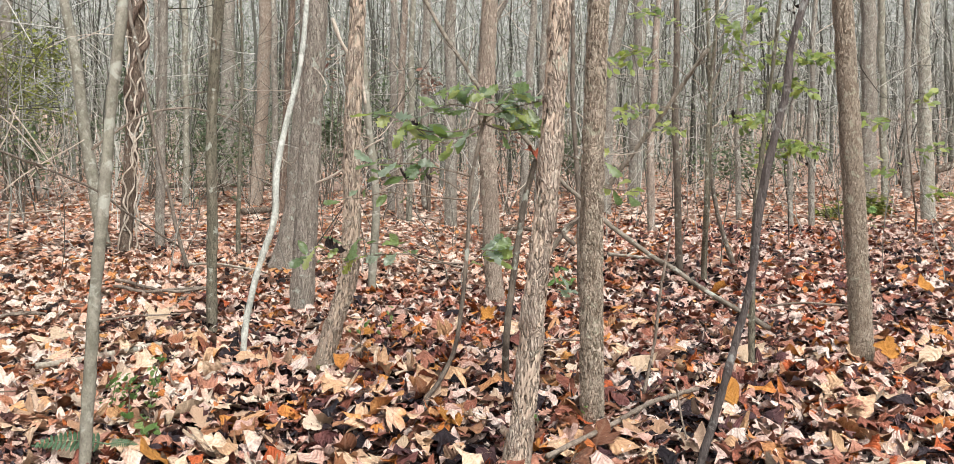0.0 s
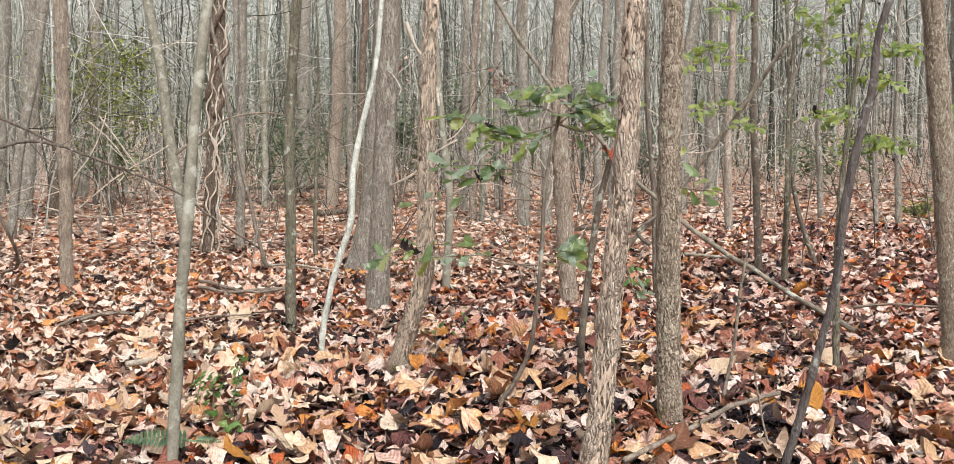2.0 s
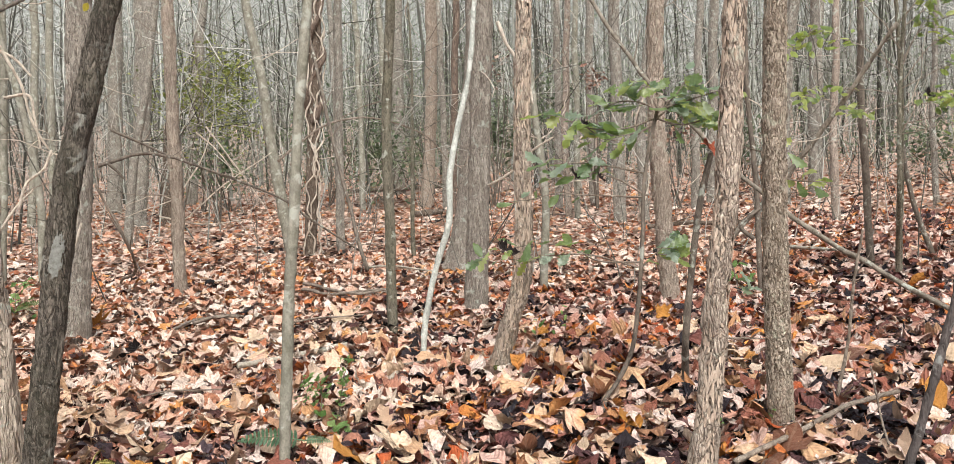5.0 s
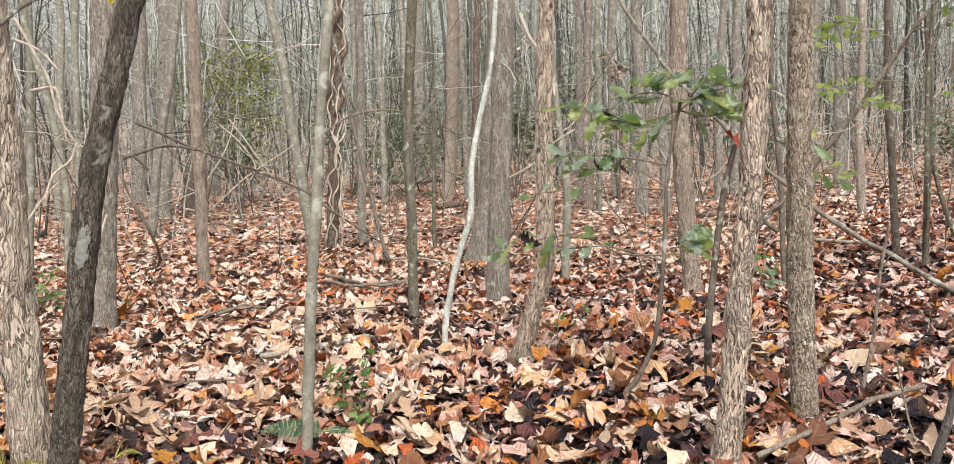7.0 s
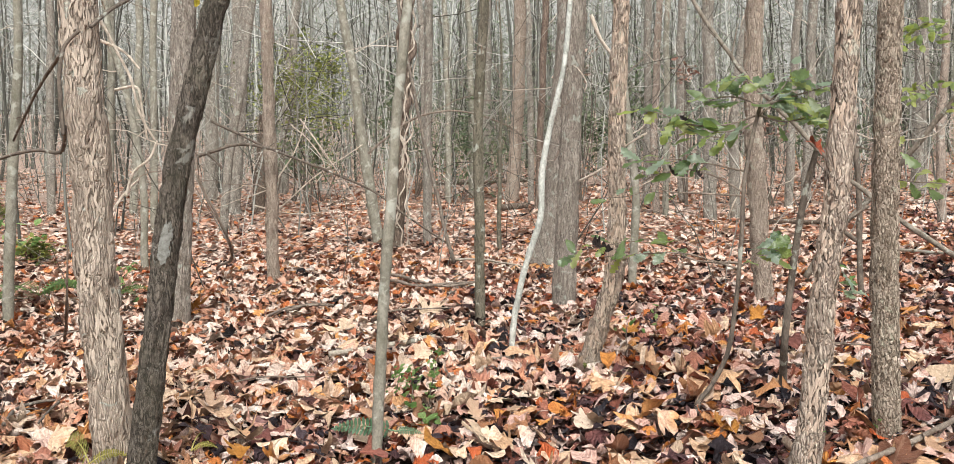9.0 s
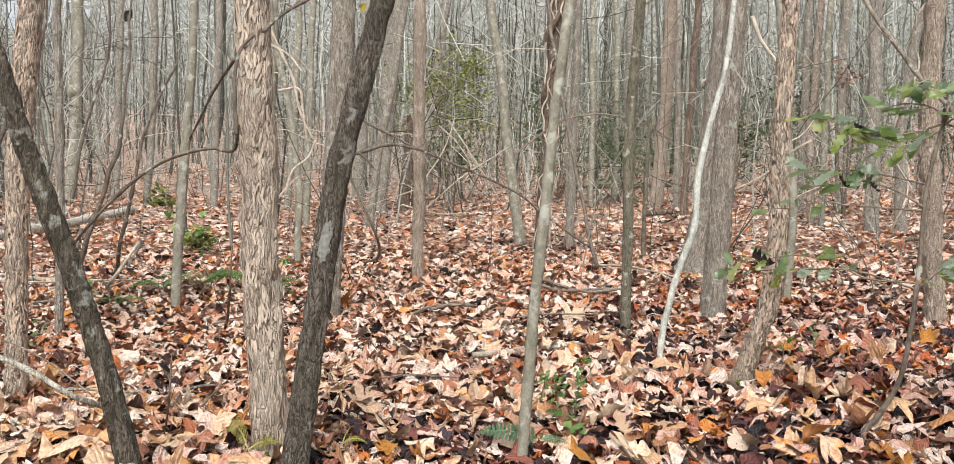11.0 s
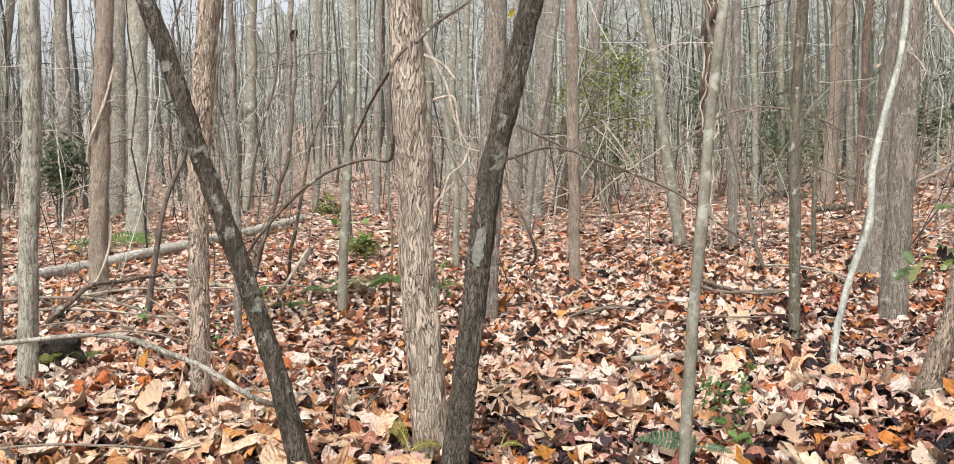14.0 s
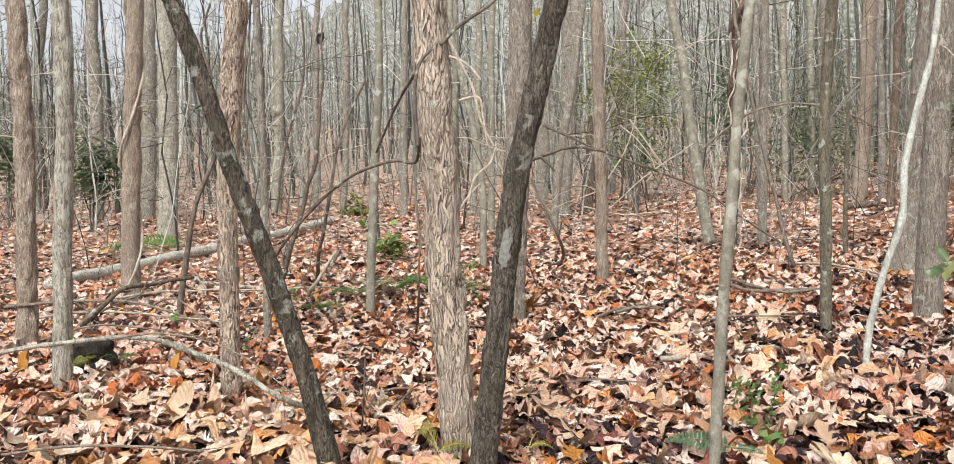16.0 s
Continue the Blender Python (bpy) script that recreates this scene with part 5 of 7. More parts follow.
stick("bowed_branch", TWIG, [(-4.93, 2.64, 0.56), (-4.61, 2.77, 0.60), (-4.31, 2.88, 0.56), (-4.01, 2.97, 0.44), (-3.75, 3.04, 0.27)], 0.006, 0.004, "thin brown twig lying along a bowed branch", "twig")
stick("fallen_log", LOG, [(-11.93, 5.61, 0.34), (-13.13, 7.45, 0.39), (-13.82, 9.40, 0.54), (-15.46, 12.60, 0.70), (-16.73, 15.13, 0.90)], 0.088, 0.086, "pale grey fallen log lying on leaf litter", "log")
stick("fallen_branch", DARKBROWN, [(-8.90, 4.59, 0.22), (-7.31, 3.88, 0.48), (-7.37, 4.09, 0.61), (-7.42, 4.43, 0.62), (-7.47, 4.90, 0.63)], 0.027, 0.017, "dark curved branch resting on the leaves", "dead branch")
stick("fallen_branch", TWIG, [(-8.20, 3.45, 0.48), (-7.69, 3.84, 0.52), (-6.83, 4.12, 0.47), (-6.24, 4.18, 0.32)], 0.016, 0.008, "thin brown stick lying over the leaves", "stick")
stick("fallen_branch", PALEWOOD, [(-9.80, 6.56, 0.34), (-9.12, 6.43, 0.34), (-7.71, 6.30, 0.35)], 0.030, 0.020, "pale weathered stick on the leaf litter", "stick")
stick("fallen_branch", PALEWOOD, [(-7.42, 6.29, 0.32), (-6.25, 5.45, 0.65), (-6.30, 5.68, 0.85)], 0.020, 0.012, "pale bare stick propped on the ground", "stick")
stick("fallen_branch", TWIG, [(-7.33, 5.37, 0.27), (-7.16, 5.68, 0.28)], 0.013, 0.011, "thin stick among fallen leaves", "stick")
stick("fallen_branch", TWIG, [(1.23, 4.74, 0.17), (0.84, 4.27, 0.19), (0.60, 3.89, 0.19), (0.29, 3.51, 0.17)], 0.012, 0.012, "brown fallen branch lying on the leaves", "stick")
stick("fallen_branch", PALEWOOD, [(-2.82, 5.46, 0.15), (-2.58, 5.79, 0.16), (-2.26, 6.11, 0.18)], 0.020, 0.020, "pale half-buried fallen branch", "stick")
stick("fallen_branch", TWIG, [(-4.00, 6.99, 0.22), (-3.91, 7.37, 0.24), (-3.70, 7.33, 0.23)], 0.015, 0.009, "thin crooked stick on the leaves", "stick")
stick("fallen_branch", PALEWOOD, [(1.75, 11.40, 0.46), (2.23, 11.01, 0.44)], 0.024, 0.020, "short pale stick on the forest floor", "stick")
stick("fallen_log", DARKBROWN, [(-9.94, 27.35, 1.51), (-9.13, 28.44, 1.58), (-7.98, 29.41, 1.61)], 0.066, 0.053, "long dark log lying far back in the woods", "log")
stick("fallen_log", DARKBROWN, [(-5.26, 19.24, 0.87), (-4.75, 19.78, 0.90)], 0.075, 0.065, "short dark rotten log", "log")
stick("fallen_log", DARKBROWN, [(-10.31, 27.40, 1.52), (-8.54, 28.85, 1.56), (-6.61, 29.53, 1.62)], 0.067, 0.057, "long dark log on the ground far back", "log")
stick("fallen_log", DARKBROWN, [(0.01, 15.12, 0.61), (0.61, 15.48, 0.63), (1.56, 15.04, 0.61)], 0.041, 0.032, "dark fallen stem between the trees", "log")
stick("fallen_log", DARKBROWN, [(13.79, 28.04, 1.63), (15.54, 28.07, 2.23), (16.97, 28.09, 2.72)], 0.118, 0.135, "big dark fallen trunk beyond the trees", "log")
stick("fallen_branch", TWIG, [(-3.73, 8.84, 0.37), (-3.32, 8.49, 0.35), (-2.88, 8.12, 0.33), (-2.60, 8.23, 0.35)], 0.019, 0.012, "tan crooked stick on the leaves", "stick")
stick("fallen_branch", TWIG, [(-1.64, 5.19, 0.21), (-1.43, 5.21, 0.23)], 0.009, 0.008, "short stick at the foot of a white sapling", "stick")
stick("fallen_branch", CREAMWOOD, [(-1.56, 4.72, 0.17), (-1.58, 5.01, 0.18), (-1.59, 5.26, 0.19)], 0.019, 0.014, "short pale peeled piece of wood", "wood piece")
stick("dead_pole", DARK, [(-3.26, 9.64, 0.43), (-3.60, 9.92, 1.46), (-3.92, 10.17, 2.60), (-4.16, 10.41, 3.43), (-4.30, 10.63, 3.92)], 0.023, 0.019, "thin dark dead stem leaning against a vine tree", "dead branch")
stick("arching_twig", TWIG, [(-4.91, 10.99, 1.82), (-4.65, 11.21, 2.09), (-4.33, 11.47, 2.34), (-3.88, 11.83, 2.42), (-3.43, 12.18, 2.30), (-3.11, 12.42, 2.10), (-2.86, 12.60, 1.68)], 0.017, 0.010, "thin bare twig arching between the trunks", "twig")
stick("arching_twig", DARK, [(-5.60, 8.30, 2.11), (-5.13, 8.65, 1.82), (-4.53, 9.11, 1.51), (-4.15, 9.40, 1.29), (-3.93, 9.56, 1.07), (-3.44, 9.92, 0.65)], 0.015, 0.012, "long thin bare stem leaning to the ground", "twig")
stick("arching_twig", DARK, [(-5.65, 8.12, 1.72), (-5.49, 8.25, 1.78), (-5.27, 8.42, 1.85), (-5.05, 8.59, 1.80)], 0.023, 0.015, "short dark broken branch", "branch")
stick("arching_twig", DARK, [(-5.58, 8.17, 1.76), (-5.51, 8.22, 1.67), (-5.45, 8.26, 1.57)], 0.018, 0.012, "short dark broken twig", "twig")
stick("arching_twig", VINE, [(-5.40, 9.73, 2.16), (-5.22, 9.86, 1.95), (-5.07, 9.96, 1.58), (-5.15, 9.89, 1.43)], 0.010, 0.006, "pale bare tangled twig", "twig")
stick("arching_twig", VINE, [(-5.31, 9.81, 2.23), (-5.07, 9.98, 1.80), (-4.86, 10.12, 1.41), (-4.74, 10.20, 1.18)], 0.010, 0.006, "pale bare tangled twig", "twig")
stick("arching_twig", VINE, [(-5.55, 9.58, 1.44), (-5.34, 9.77, 1.89), (-5.25, 9.86, 2.27)], 0.010, 0.006, "pale bare tangled twig", "twig")
stick("arching_twig", VINE, [(-5.52, 9.58, 1.10), (-5.16, 9.89, 1.50), (-4.68, 10.29, 1.90)], 0.010, 0.006, "pale bare tangled twig", "twig")
stick("arching_twig", VINE, [(-5.76, 9.40, 1.15), (-5.40, 9.68, 1.04), (-4.92, 10.06, 1.07)], 0.010, 0.006, "pale bare tangled twig", "twig")
stick("tangled_vine", VINE, [(-4.66, 5.50, 2.63), (-4.57, 5.56, 2.38), (-4.51, 5.60, 2.22), (-4.45, 5.63, 1.93), (-4.37, 5.69, 1.72)], 0.012, 0.008, "pale tangled climbing vine between the trunks", "vine")
stick("tangled_vine", VINE, [(-4.68, 5.48, 2.48), (-4.55, 5.58, 2.40), (-4.45, 5.65, 2.27)], 0.012, 0.008, "pale tangled climbing vine between the trunks", "vine")
stick("tangled_vine", VINE, [(-4.59, 5.53, 2.10), (-4.47, 5.63, 2.12), (-4.44, 5.64, 1.97), (-4.41, 5.65, 1.73)], 0.012, 0.008, "pale tangled climbing vine between the trunks", "vine")
stick("tangled_vine", VINE, [(-4.53, 5.54, 1.29), (-4.48, 5.58, 1.48), (-4.39, 5.66, 1.58), (-4.35, 5.70, 1.72)], 0.012, 0.008, "pale tangled climbing vine between the trunks", "vine")
stick("tangled_vine", VINE, [(-4.67, 5.42, 1.04), (-4.55, 5.52, 1.29), (-4.45, 5.61, 1.43)], 0.012, 0.008, "pale tangled climbing vine between the trunks", "vine")
stick("tangled_vine", VINE, [(-4.36, 5.65, 0.83), (-4.28, 5.72, 0.93), (-4.20, 5.79, 1.17)], 0.012, 0.008, "pale tangled climbing vine between the trunks", "vine")
stick("undergrowth_stem", DARK, [(-14.03, 11.42, 0.59), (-6.75, 5.71, 1.34), (-6.65, 5.81, 1.81), (-6.62, 5.85, 2.23), (-6.60, 5.91, 3.13)], 0.026, 0.010, "thin dark bare stem in the undergrowth", "stem")
stick("undergrowth_stem", DARK, [(-10.88, 9.99, 0.49), (-6.56, 5.86, 1.33), (-6.46, 5.96, 1.93), (-6.27, 6.14, 2.52)], 0.022, 0.010, "thin dark bare stem in the undergrowth", "stem")
stick("undergrowth_stem", DARK, [(-7.12, 5.42, 1.53), (-7.22, 5.38, 2.26), (-7.17, 5.46, 2.98), (-7.16, 5.49, 3.34)], 0.013, 0.010, "thin dark bare stem in the undergrowth", "stem")
stick("undergrowth_stem", DARK, [(-7.45, 5.21, 2.57), (-7.55, 5.16, 2.99), (-7.47, 5.24, 3.35)], 0.013, 0.010, "thin dark bare stem in the undergrowth", "stem")
stick("undergrowth_stem", DARK, [(-6.96, 5.53, 1.23), (-6.89, 5.62, 1.88), (-6.74, 5.77, 2.60), (-6.76, 5.79, 3.32)], 0.013, 0.010, "thin dark bare stem in the undergrowth", "stem")
stick("undergrowth_stem", TWIG, [(0.89, 4.53, 0.19), (0.95, 4.57, 0.47), (0.98, 4.58, 0.76), (1.03, 4.59, 1.02)], 0.010, 0.006, "thin bare seedling stem", "stem")
stick("undergrowth_stem", TWIG, [(0.93, 3.77, 0.17), (0.95, 3.96, 0.23), (0.91, 3.97, 0.46)], 0.005, 0.004, "thin bare seedling stem", "stem")
stick("undergrowth_stem", REDBROWN, [(-5.13, 5.50, 0.17), (-4.18, 4.51, 0.71), (-4.17, 4.53, 1.09)], 0.011, 0.005, "thin reddish seedling stem", "stem")
stick("undergrowth_stem", REDBROWN, [(-3.34, 3.10, 0.12), (-3.04, 2.84, 0.38), (-3.04, 2.86, 0.58)], 0.005, 0.004, "thin reddish seedling stem", "stem")
stick("undergrowth_stem", TWIG, [(-6.27, 9.34, 0.37), (-5.08, 7.64, 0.99), (-5.28, 7.51, 1.51)], 0.017, 0.011, "thin bare crooked stem", "stem")
stick("undergrowth_stem", VINE, [(-1.16, 6.21, 1.33), (-0.98, 6.21, 1.42), (-0.81, 6.22, 1.58), (-0.67, 6.22, 1.66)], 0.009, 0.007, "pale curved twig beside a shaggy trunk", "twig")
stick("undergrowth_stem", VINE, [(-1.32, 7.88, 2.85), (-1.24, 7.87, 2.63), (-1.07, 7.86, 2.40), (-1.02, 7.84, 2.07)], 0.019, 0.012, "pale crooked branch beside a shaggy trunk", "branch")
stick("undergrowth_stem", DARK, [(0.83, 7.29, 0.82), (0.73, 7.29, 0.91), (0.91, 7.30, 1.09)], 0.018, 0.013, "short grey broken branch", "branch")
stick("fallen_branch", DARK, [(-3.66, 3.46, 0.14), (-3.83, 3.81, 0.15), (-3.78, 3.90, 0.15), (-3.51, 3.53, 0.14)], 0.012, 0.007, "small dark hooked stick on the leaves", "stick")
stick("fallen_branch", TWIG, [(-4.37, 1.79, 0.19), (-4.11, 2.00, 0.22), (-3.82, 2.16, 0.22), (-3.55, 2.31, 0.20)], 0.007, 0.006, "thin knobbly twig lying on leaves", "twig")
stick("fallen_branch", TWIG, [(-4.03, 6.66, 0.21), (-4.04, 7.24, 0.23), (-3.73, 7.30, 0.23)], 0.014, 0.012, "thin curved stick on the leaves", "stick")
stick("fallen_branch", TWIG, [(-3.60, 8.50, 0.34), (-3.10, 8.16, 0.33), (-2.57, 8.29, 0.35)], 0.019, 0.014, "long crooked stick on the leaves", "stick")


def ground_stick(mat, ends, r0, r1, lift, label):
    """A thin stick lying over the litter between two places, propped a little at its middle."""
    (x0, y0), (x1, y1) = ends
    pts = []
    for u in (0.0, 0.3, 0.65, 1.0):
        x, y = x0 + (x1 - x0) * u, y0 + (y1 - y0) * u
        pts.append((x + 0.05 * math.sin(9 * u + x0), y, float(ground_z(np.float64(x), np.float64(y))) + 0.05 + lift * math.sin(math.pi * min(1, 0.15 + u))))
    stick("fallen_branch", mat, pts, r0, r1, label, "stick")


ground_stick(PALEWOOD, ((-8.9, 4.0), (-6.9, 4.9)), 0.014, 0.008, 0.16, "pale thin stick lying across the litter")
ground_stick(PALEWOOD, ((-9.6, 5.2), (-8.0, 6.4)), 0.016, 0.009, 0.10, "pale thin stick lying across the litter")
ground_stick(TWIG, ((-8.2, 4.9), (-6.6, 4.6)), 0.010, 0.006, 0.22, "brown twig caught among sticks")
ground_stick(TWIG, ((-7.4, 3.4), (-6.4, 4.3)), 0.009, 0.005, 0.18, "brown twig caught among sticks")
ground_stick(PALEWOOD, ((-10.4, 6.8), (-8.7, 5.9)), 0.018, 0.010, 0.12, "pale weathered stick beside a log")
ground_stick(PALEWOOD, ((-7.6, 5.8), (-6.9, 7.0)), 0.013, 0.008, 0.12, "pale thin stick lying across the litter")
ground_stick(TWIG, ((-5.4, 5.6), (-4.7, 6.0)), 0.008, 0.005, 0.05, "thin brown twig on the leaves")
ground_stick(TWIG, ((-3.1, 6.9), (-2.4, 7.2)), 0.009, 0.006, 0.04, "thin brown twig on the leaves")
ground_stick(PALEWOOD, ((-3.4, 9.9), (-2.3, 9.6)), 0.016, 0.010, 0.05, "pale stick on the leaf litter")
ground_stick(TWIG, ((2.6, 7.7), (3.5, 7.4)), 0.012, 0.007, 0.05, "brown stick on the leaf litter")
ground_stick(TWIG, ((-2.9, 4.4), (-2.5, 4.7)), 0.006, 0.004, 0.03, "short thin twig on the leaves")
ground_stick(TWIG, ((0.3, 5.9), (0.9, 6.1)), 0.007, 0.004, 0.03, "short thin twig on the leaves")


# ---- saplings that still hold leaves ----
def green_shapes(kinds, mat, seed):
    out = []
    for k, kind in enumerate(kinds):
        v, f, uv = leaf_template(kind, 3, -0.45 + 0.12 * k, 0.3 * (k % 3) - 0.25, seed + k, 0.7)
        ob = mesh_ob("leaf_shape", v + np.array([0, 0.55, 0]), f, mat, None, "", uv)
        out.append(ob.data)
        bpy.data.objects.remove(ob)
    return out


# the last two pale bluish stops put a sky sheen into some leaves' colour
OAKGREEN = leaf_material("sapling_leaf", [(0.0, (0.13, 0.25, 0.08)), (0.35, (0.25, 0.39, 0.10)), (0.66, (0.40, 0.52, 0.10)), (0.78, (0.52, 0.60, 0.14)), (0.82, (0.34, 0.48, 0.31)), (1.0, (0.46, 0.60, 0.45))],
                         vein=(0.4, 0.5, 0.2), rough=0.25, island=False, spread=0.12, wet=0.0, thin=0.48, gloss=1.0, wax=1.0)
UNDERGREEN = leaf_material("understorey_leaf", [(0.0, (0.14, 0.24, 0.04)), (0.5, (0.28, 0.39, 0.055)), (1.0, (0.46, 0.54, 0.10))],
                           vein=(0.3, 0.4, 0.15), rough=0.35, island=False, spread=0.12, wet=0.0, thin=0.4, gloss=0.8, wax=0.5)
OAK_LEAVES = green_shapes(("wavy", "wavy", "oak", "wavy", "wavy", "oval"), OAKGREEN, 400)
SMALL_LEAVES = green_shapes(("oval", "oval", "oval", "oval"), UNDERGREEN, 430)


def leaf_object(name, data, at, size, heading, dip, roll, parent, label="", lean=0.0):
    ob = new(name, data)
    ob.matrix_basis = Matrix.Translation(at) @ Matrix.Rotation(lean, 4, "X") @ Euler((dip, roll, heading)).to_matrix().to_4x4() @ Matrix.Diagonal((size, size, size, 1))
    ob.parent = parent
    if label:
        tagged(ob, label)
    return ob


def sapling_stem(name, pts, r0, r1, mat, label):
    P = np.array(pts, float)
    e = thing(name, *P[0], label, "sapling")
    L = np.vstack([[0, 0, -0.06], P - P[0]])
    Q, R = resample(L, np.linspace(r0, r1, len(L)), lambda z: 0.04)
    V, F, N = tube(Q, R, 12)
    V = V + N * ((lattice(V * 40 + P[0], 3) - 0.5) * 0.3 * np.repeat(R, 12))[:, None]
    mesh_ob("stem", V, F, mat, e)
    return e


def spray(parent, pts, n, size):
    """A thin side branch with n leaves towards its end."""
    o = np.array(parent.location)
    P = np.array(pts, float) - o
    Q, R = resample(P, np.linspace(0.006, 0.002, len(P)), lambda z: 0.05)
    Q = Q + (lattice(Q * 8 + o, 2) - 0.5)[:, None] * 0.03
    V, F, _ = tube(Q, R, 6)
    mesh_ob("branch", V, F, TWIG, parent)
    small = parent.name.startswith("leafy")
    shapes = SMALL_LEAVES if small else OAK_LEAVES
    n, size = (int(1.5 * n), 0.88 * size) if small else (max(2, n), 1.02 * size)
    for i in range(n):
        u = (0.3 if small else 0.35) + 0.7 * (i + 0.5) / n if n > 3 else 0.75 + 0.25 * (i + 1) / n
        k = min(len(Q) - 1, int(u * (len(Q) - 1)))
        d = Q[k] - Q[max(0, k - 1)]
        heading = math.atan2(-d[0], d[1]) + (1.0 if i % 2 else -1.0) * rng.uniform(0.2, 1.3)
        at = Q[k] + rng.normal(0, 0.45 if small else 0.16, 3) * size * (1, 1, 0.8)
        leaf_object("leaf", shapes[int(rng.integers(0, len(shapes)))], tuple(at), size * rng.uniform(0.7, 1.2), heading, rng.normal(-0.15, 0.3), rng.normal(0, 0.35), parent, lean=rng.normal(0.55, 0.35))


def own_leaf(kind, mat, seed, curl=0.8, cup=0.8):
    v, f, uv = leaf_template(kind, 3, curl, cup, seed)
    ob = mesh_ob("leaf_shape", v, f, mat, None, "", uv)
    me = ob.data
    bpy.data.objects.remove(ob)
    return me


def one_leaf(parent, at, size, mat, name, label):
    rel = Vector(at) - parent.location
    if mat == REDLEAF:
        leaf_object(name, own_leaf("maple", mat, 12, 0.3, 0.2), rel, 1.25 * size, 1.9, 0.5, 0.2, parent, label, lean=0.9)
        return
    me = own_leaf("oak", mat, int(size * 1e4) % 991, 0.9, 1.5)
    leaf_object(name, me, rel, size, rng.uniform(1.2, 1.9), 0.4, rng.normal(0, 0.5), parent, label, lean=0.5)


def hanging_leaf(at, size, mat, label):
    ob = leaf_object("hanging_leaf", own_leaf("oval", mat, 77, 0.6, 0.8), at, size, 0.4, 1.2, 0.3, None, label)
    tagged(ob, "", "leaf")


def fallen(x, y, size, mat, kind, tip, label):
    z = float(ground_z(np.float64(x), np.float64(y)))
    a = rng.uniform(0, 6.28) if tip < 0.7 else rng.uniform(-0.5, 0.5)
    ob = leaf_object("fallen_leaf", own_leaf(kind, mat, int(1000 * abs(x) + 100 * abs(y)) % 997, rng.uniform(0.05, 0.45), rng.uniform(0.1, 0.7)),
                     (x, y, z + 0.04 + 0.3 * size * math.sin(tip)), size, a, tip, rng.normal(0, 0.2), None, label)
    tagged(ob, "", "leaf", "single fallen leaves")


def shrub(x, y, centre, rx, rz, n, size, label):
    """An evergreen bush: several bent stems and a loose cloud of small leaves in clumps along its twigs."""
    z = float(ground_z(np.float64(x), np.float64(y)))
    e = thing("evergreen_shrub", x, y, z, label, "shrub")
    c = np.array(centre) - np.array([x, y, z])
    h = Heap()
    for i in range(5):
        goal = c + rng.normal(0, 0.45, 3) * (rx, rx, rz)
        mid = goal * 0.5 + rng.normal(0, 0.12, 3) * rx
        Q, R = resample([(rng.normal(0, 0.05), rng.normal(0, 0.05), -0.05), mid, goal], [0.022, 0.015, 0.006], lambda q: 0.12)
        V, F, _ = tube(Q, R, 6)
        mesh_ob("stem", V, F, DARK, e)
    n, size = int(2.3 * n), 0.62 * size
    tm = [leaf_template("oval", 0, 0.2, 0.3, 500 + k, 0.5) for k in range(4)]
    k = 0
    while k < n:
        d = rng.normal(0, 1, 3)
        d /= np.linalg.norm(d)
        tip = c + d * np.array([rx, rx, rz]) * rng.uniform(0.2, 1.0) ** 0.6
        base = tip - d * np.array([rx, rx, rz]) * 0.45
        Q = twig_path(base, tip - base, float(np.linalg.norm(tip - base)), 4)
        V, F, _ = tube(Q, np.linspace(0.005, 0.002, 5), 3)
        if k % 3 == 0:
            mesh_ob("twig", V, F, TWIG, e) if k < 150 else None
        for _ in range(min(9, n - k)):
            p = Q[rng.integers(1, 5)] + rng.normal(0, 0.9 * size, 3)
            M = turn_matrices(np.array([rng.uniform(0, 6.28)]), np.array([abs(rng.normal(0, 0.6))]), np.array([rng.uniform(0, 6.28)]))[0]
            v, f, uv = tm[rng.integers(0, 4)]
            h.add((v * size * rng.uniform(0.8, 1.7)) @ M.T + p, f, uv)
            k += 1
    if "rusty" in label:
        h.ob("foliage", LITTER_RUST, e, "small rusty withered leaves")
        return
    h.ob("foliage", DIMLEAF if "dim" in label or "dark" in label else SHRUBLEAF, e, "small glossy evergreen leaves")


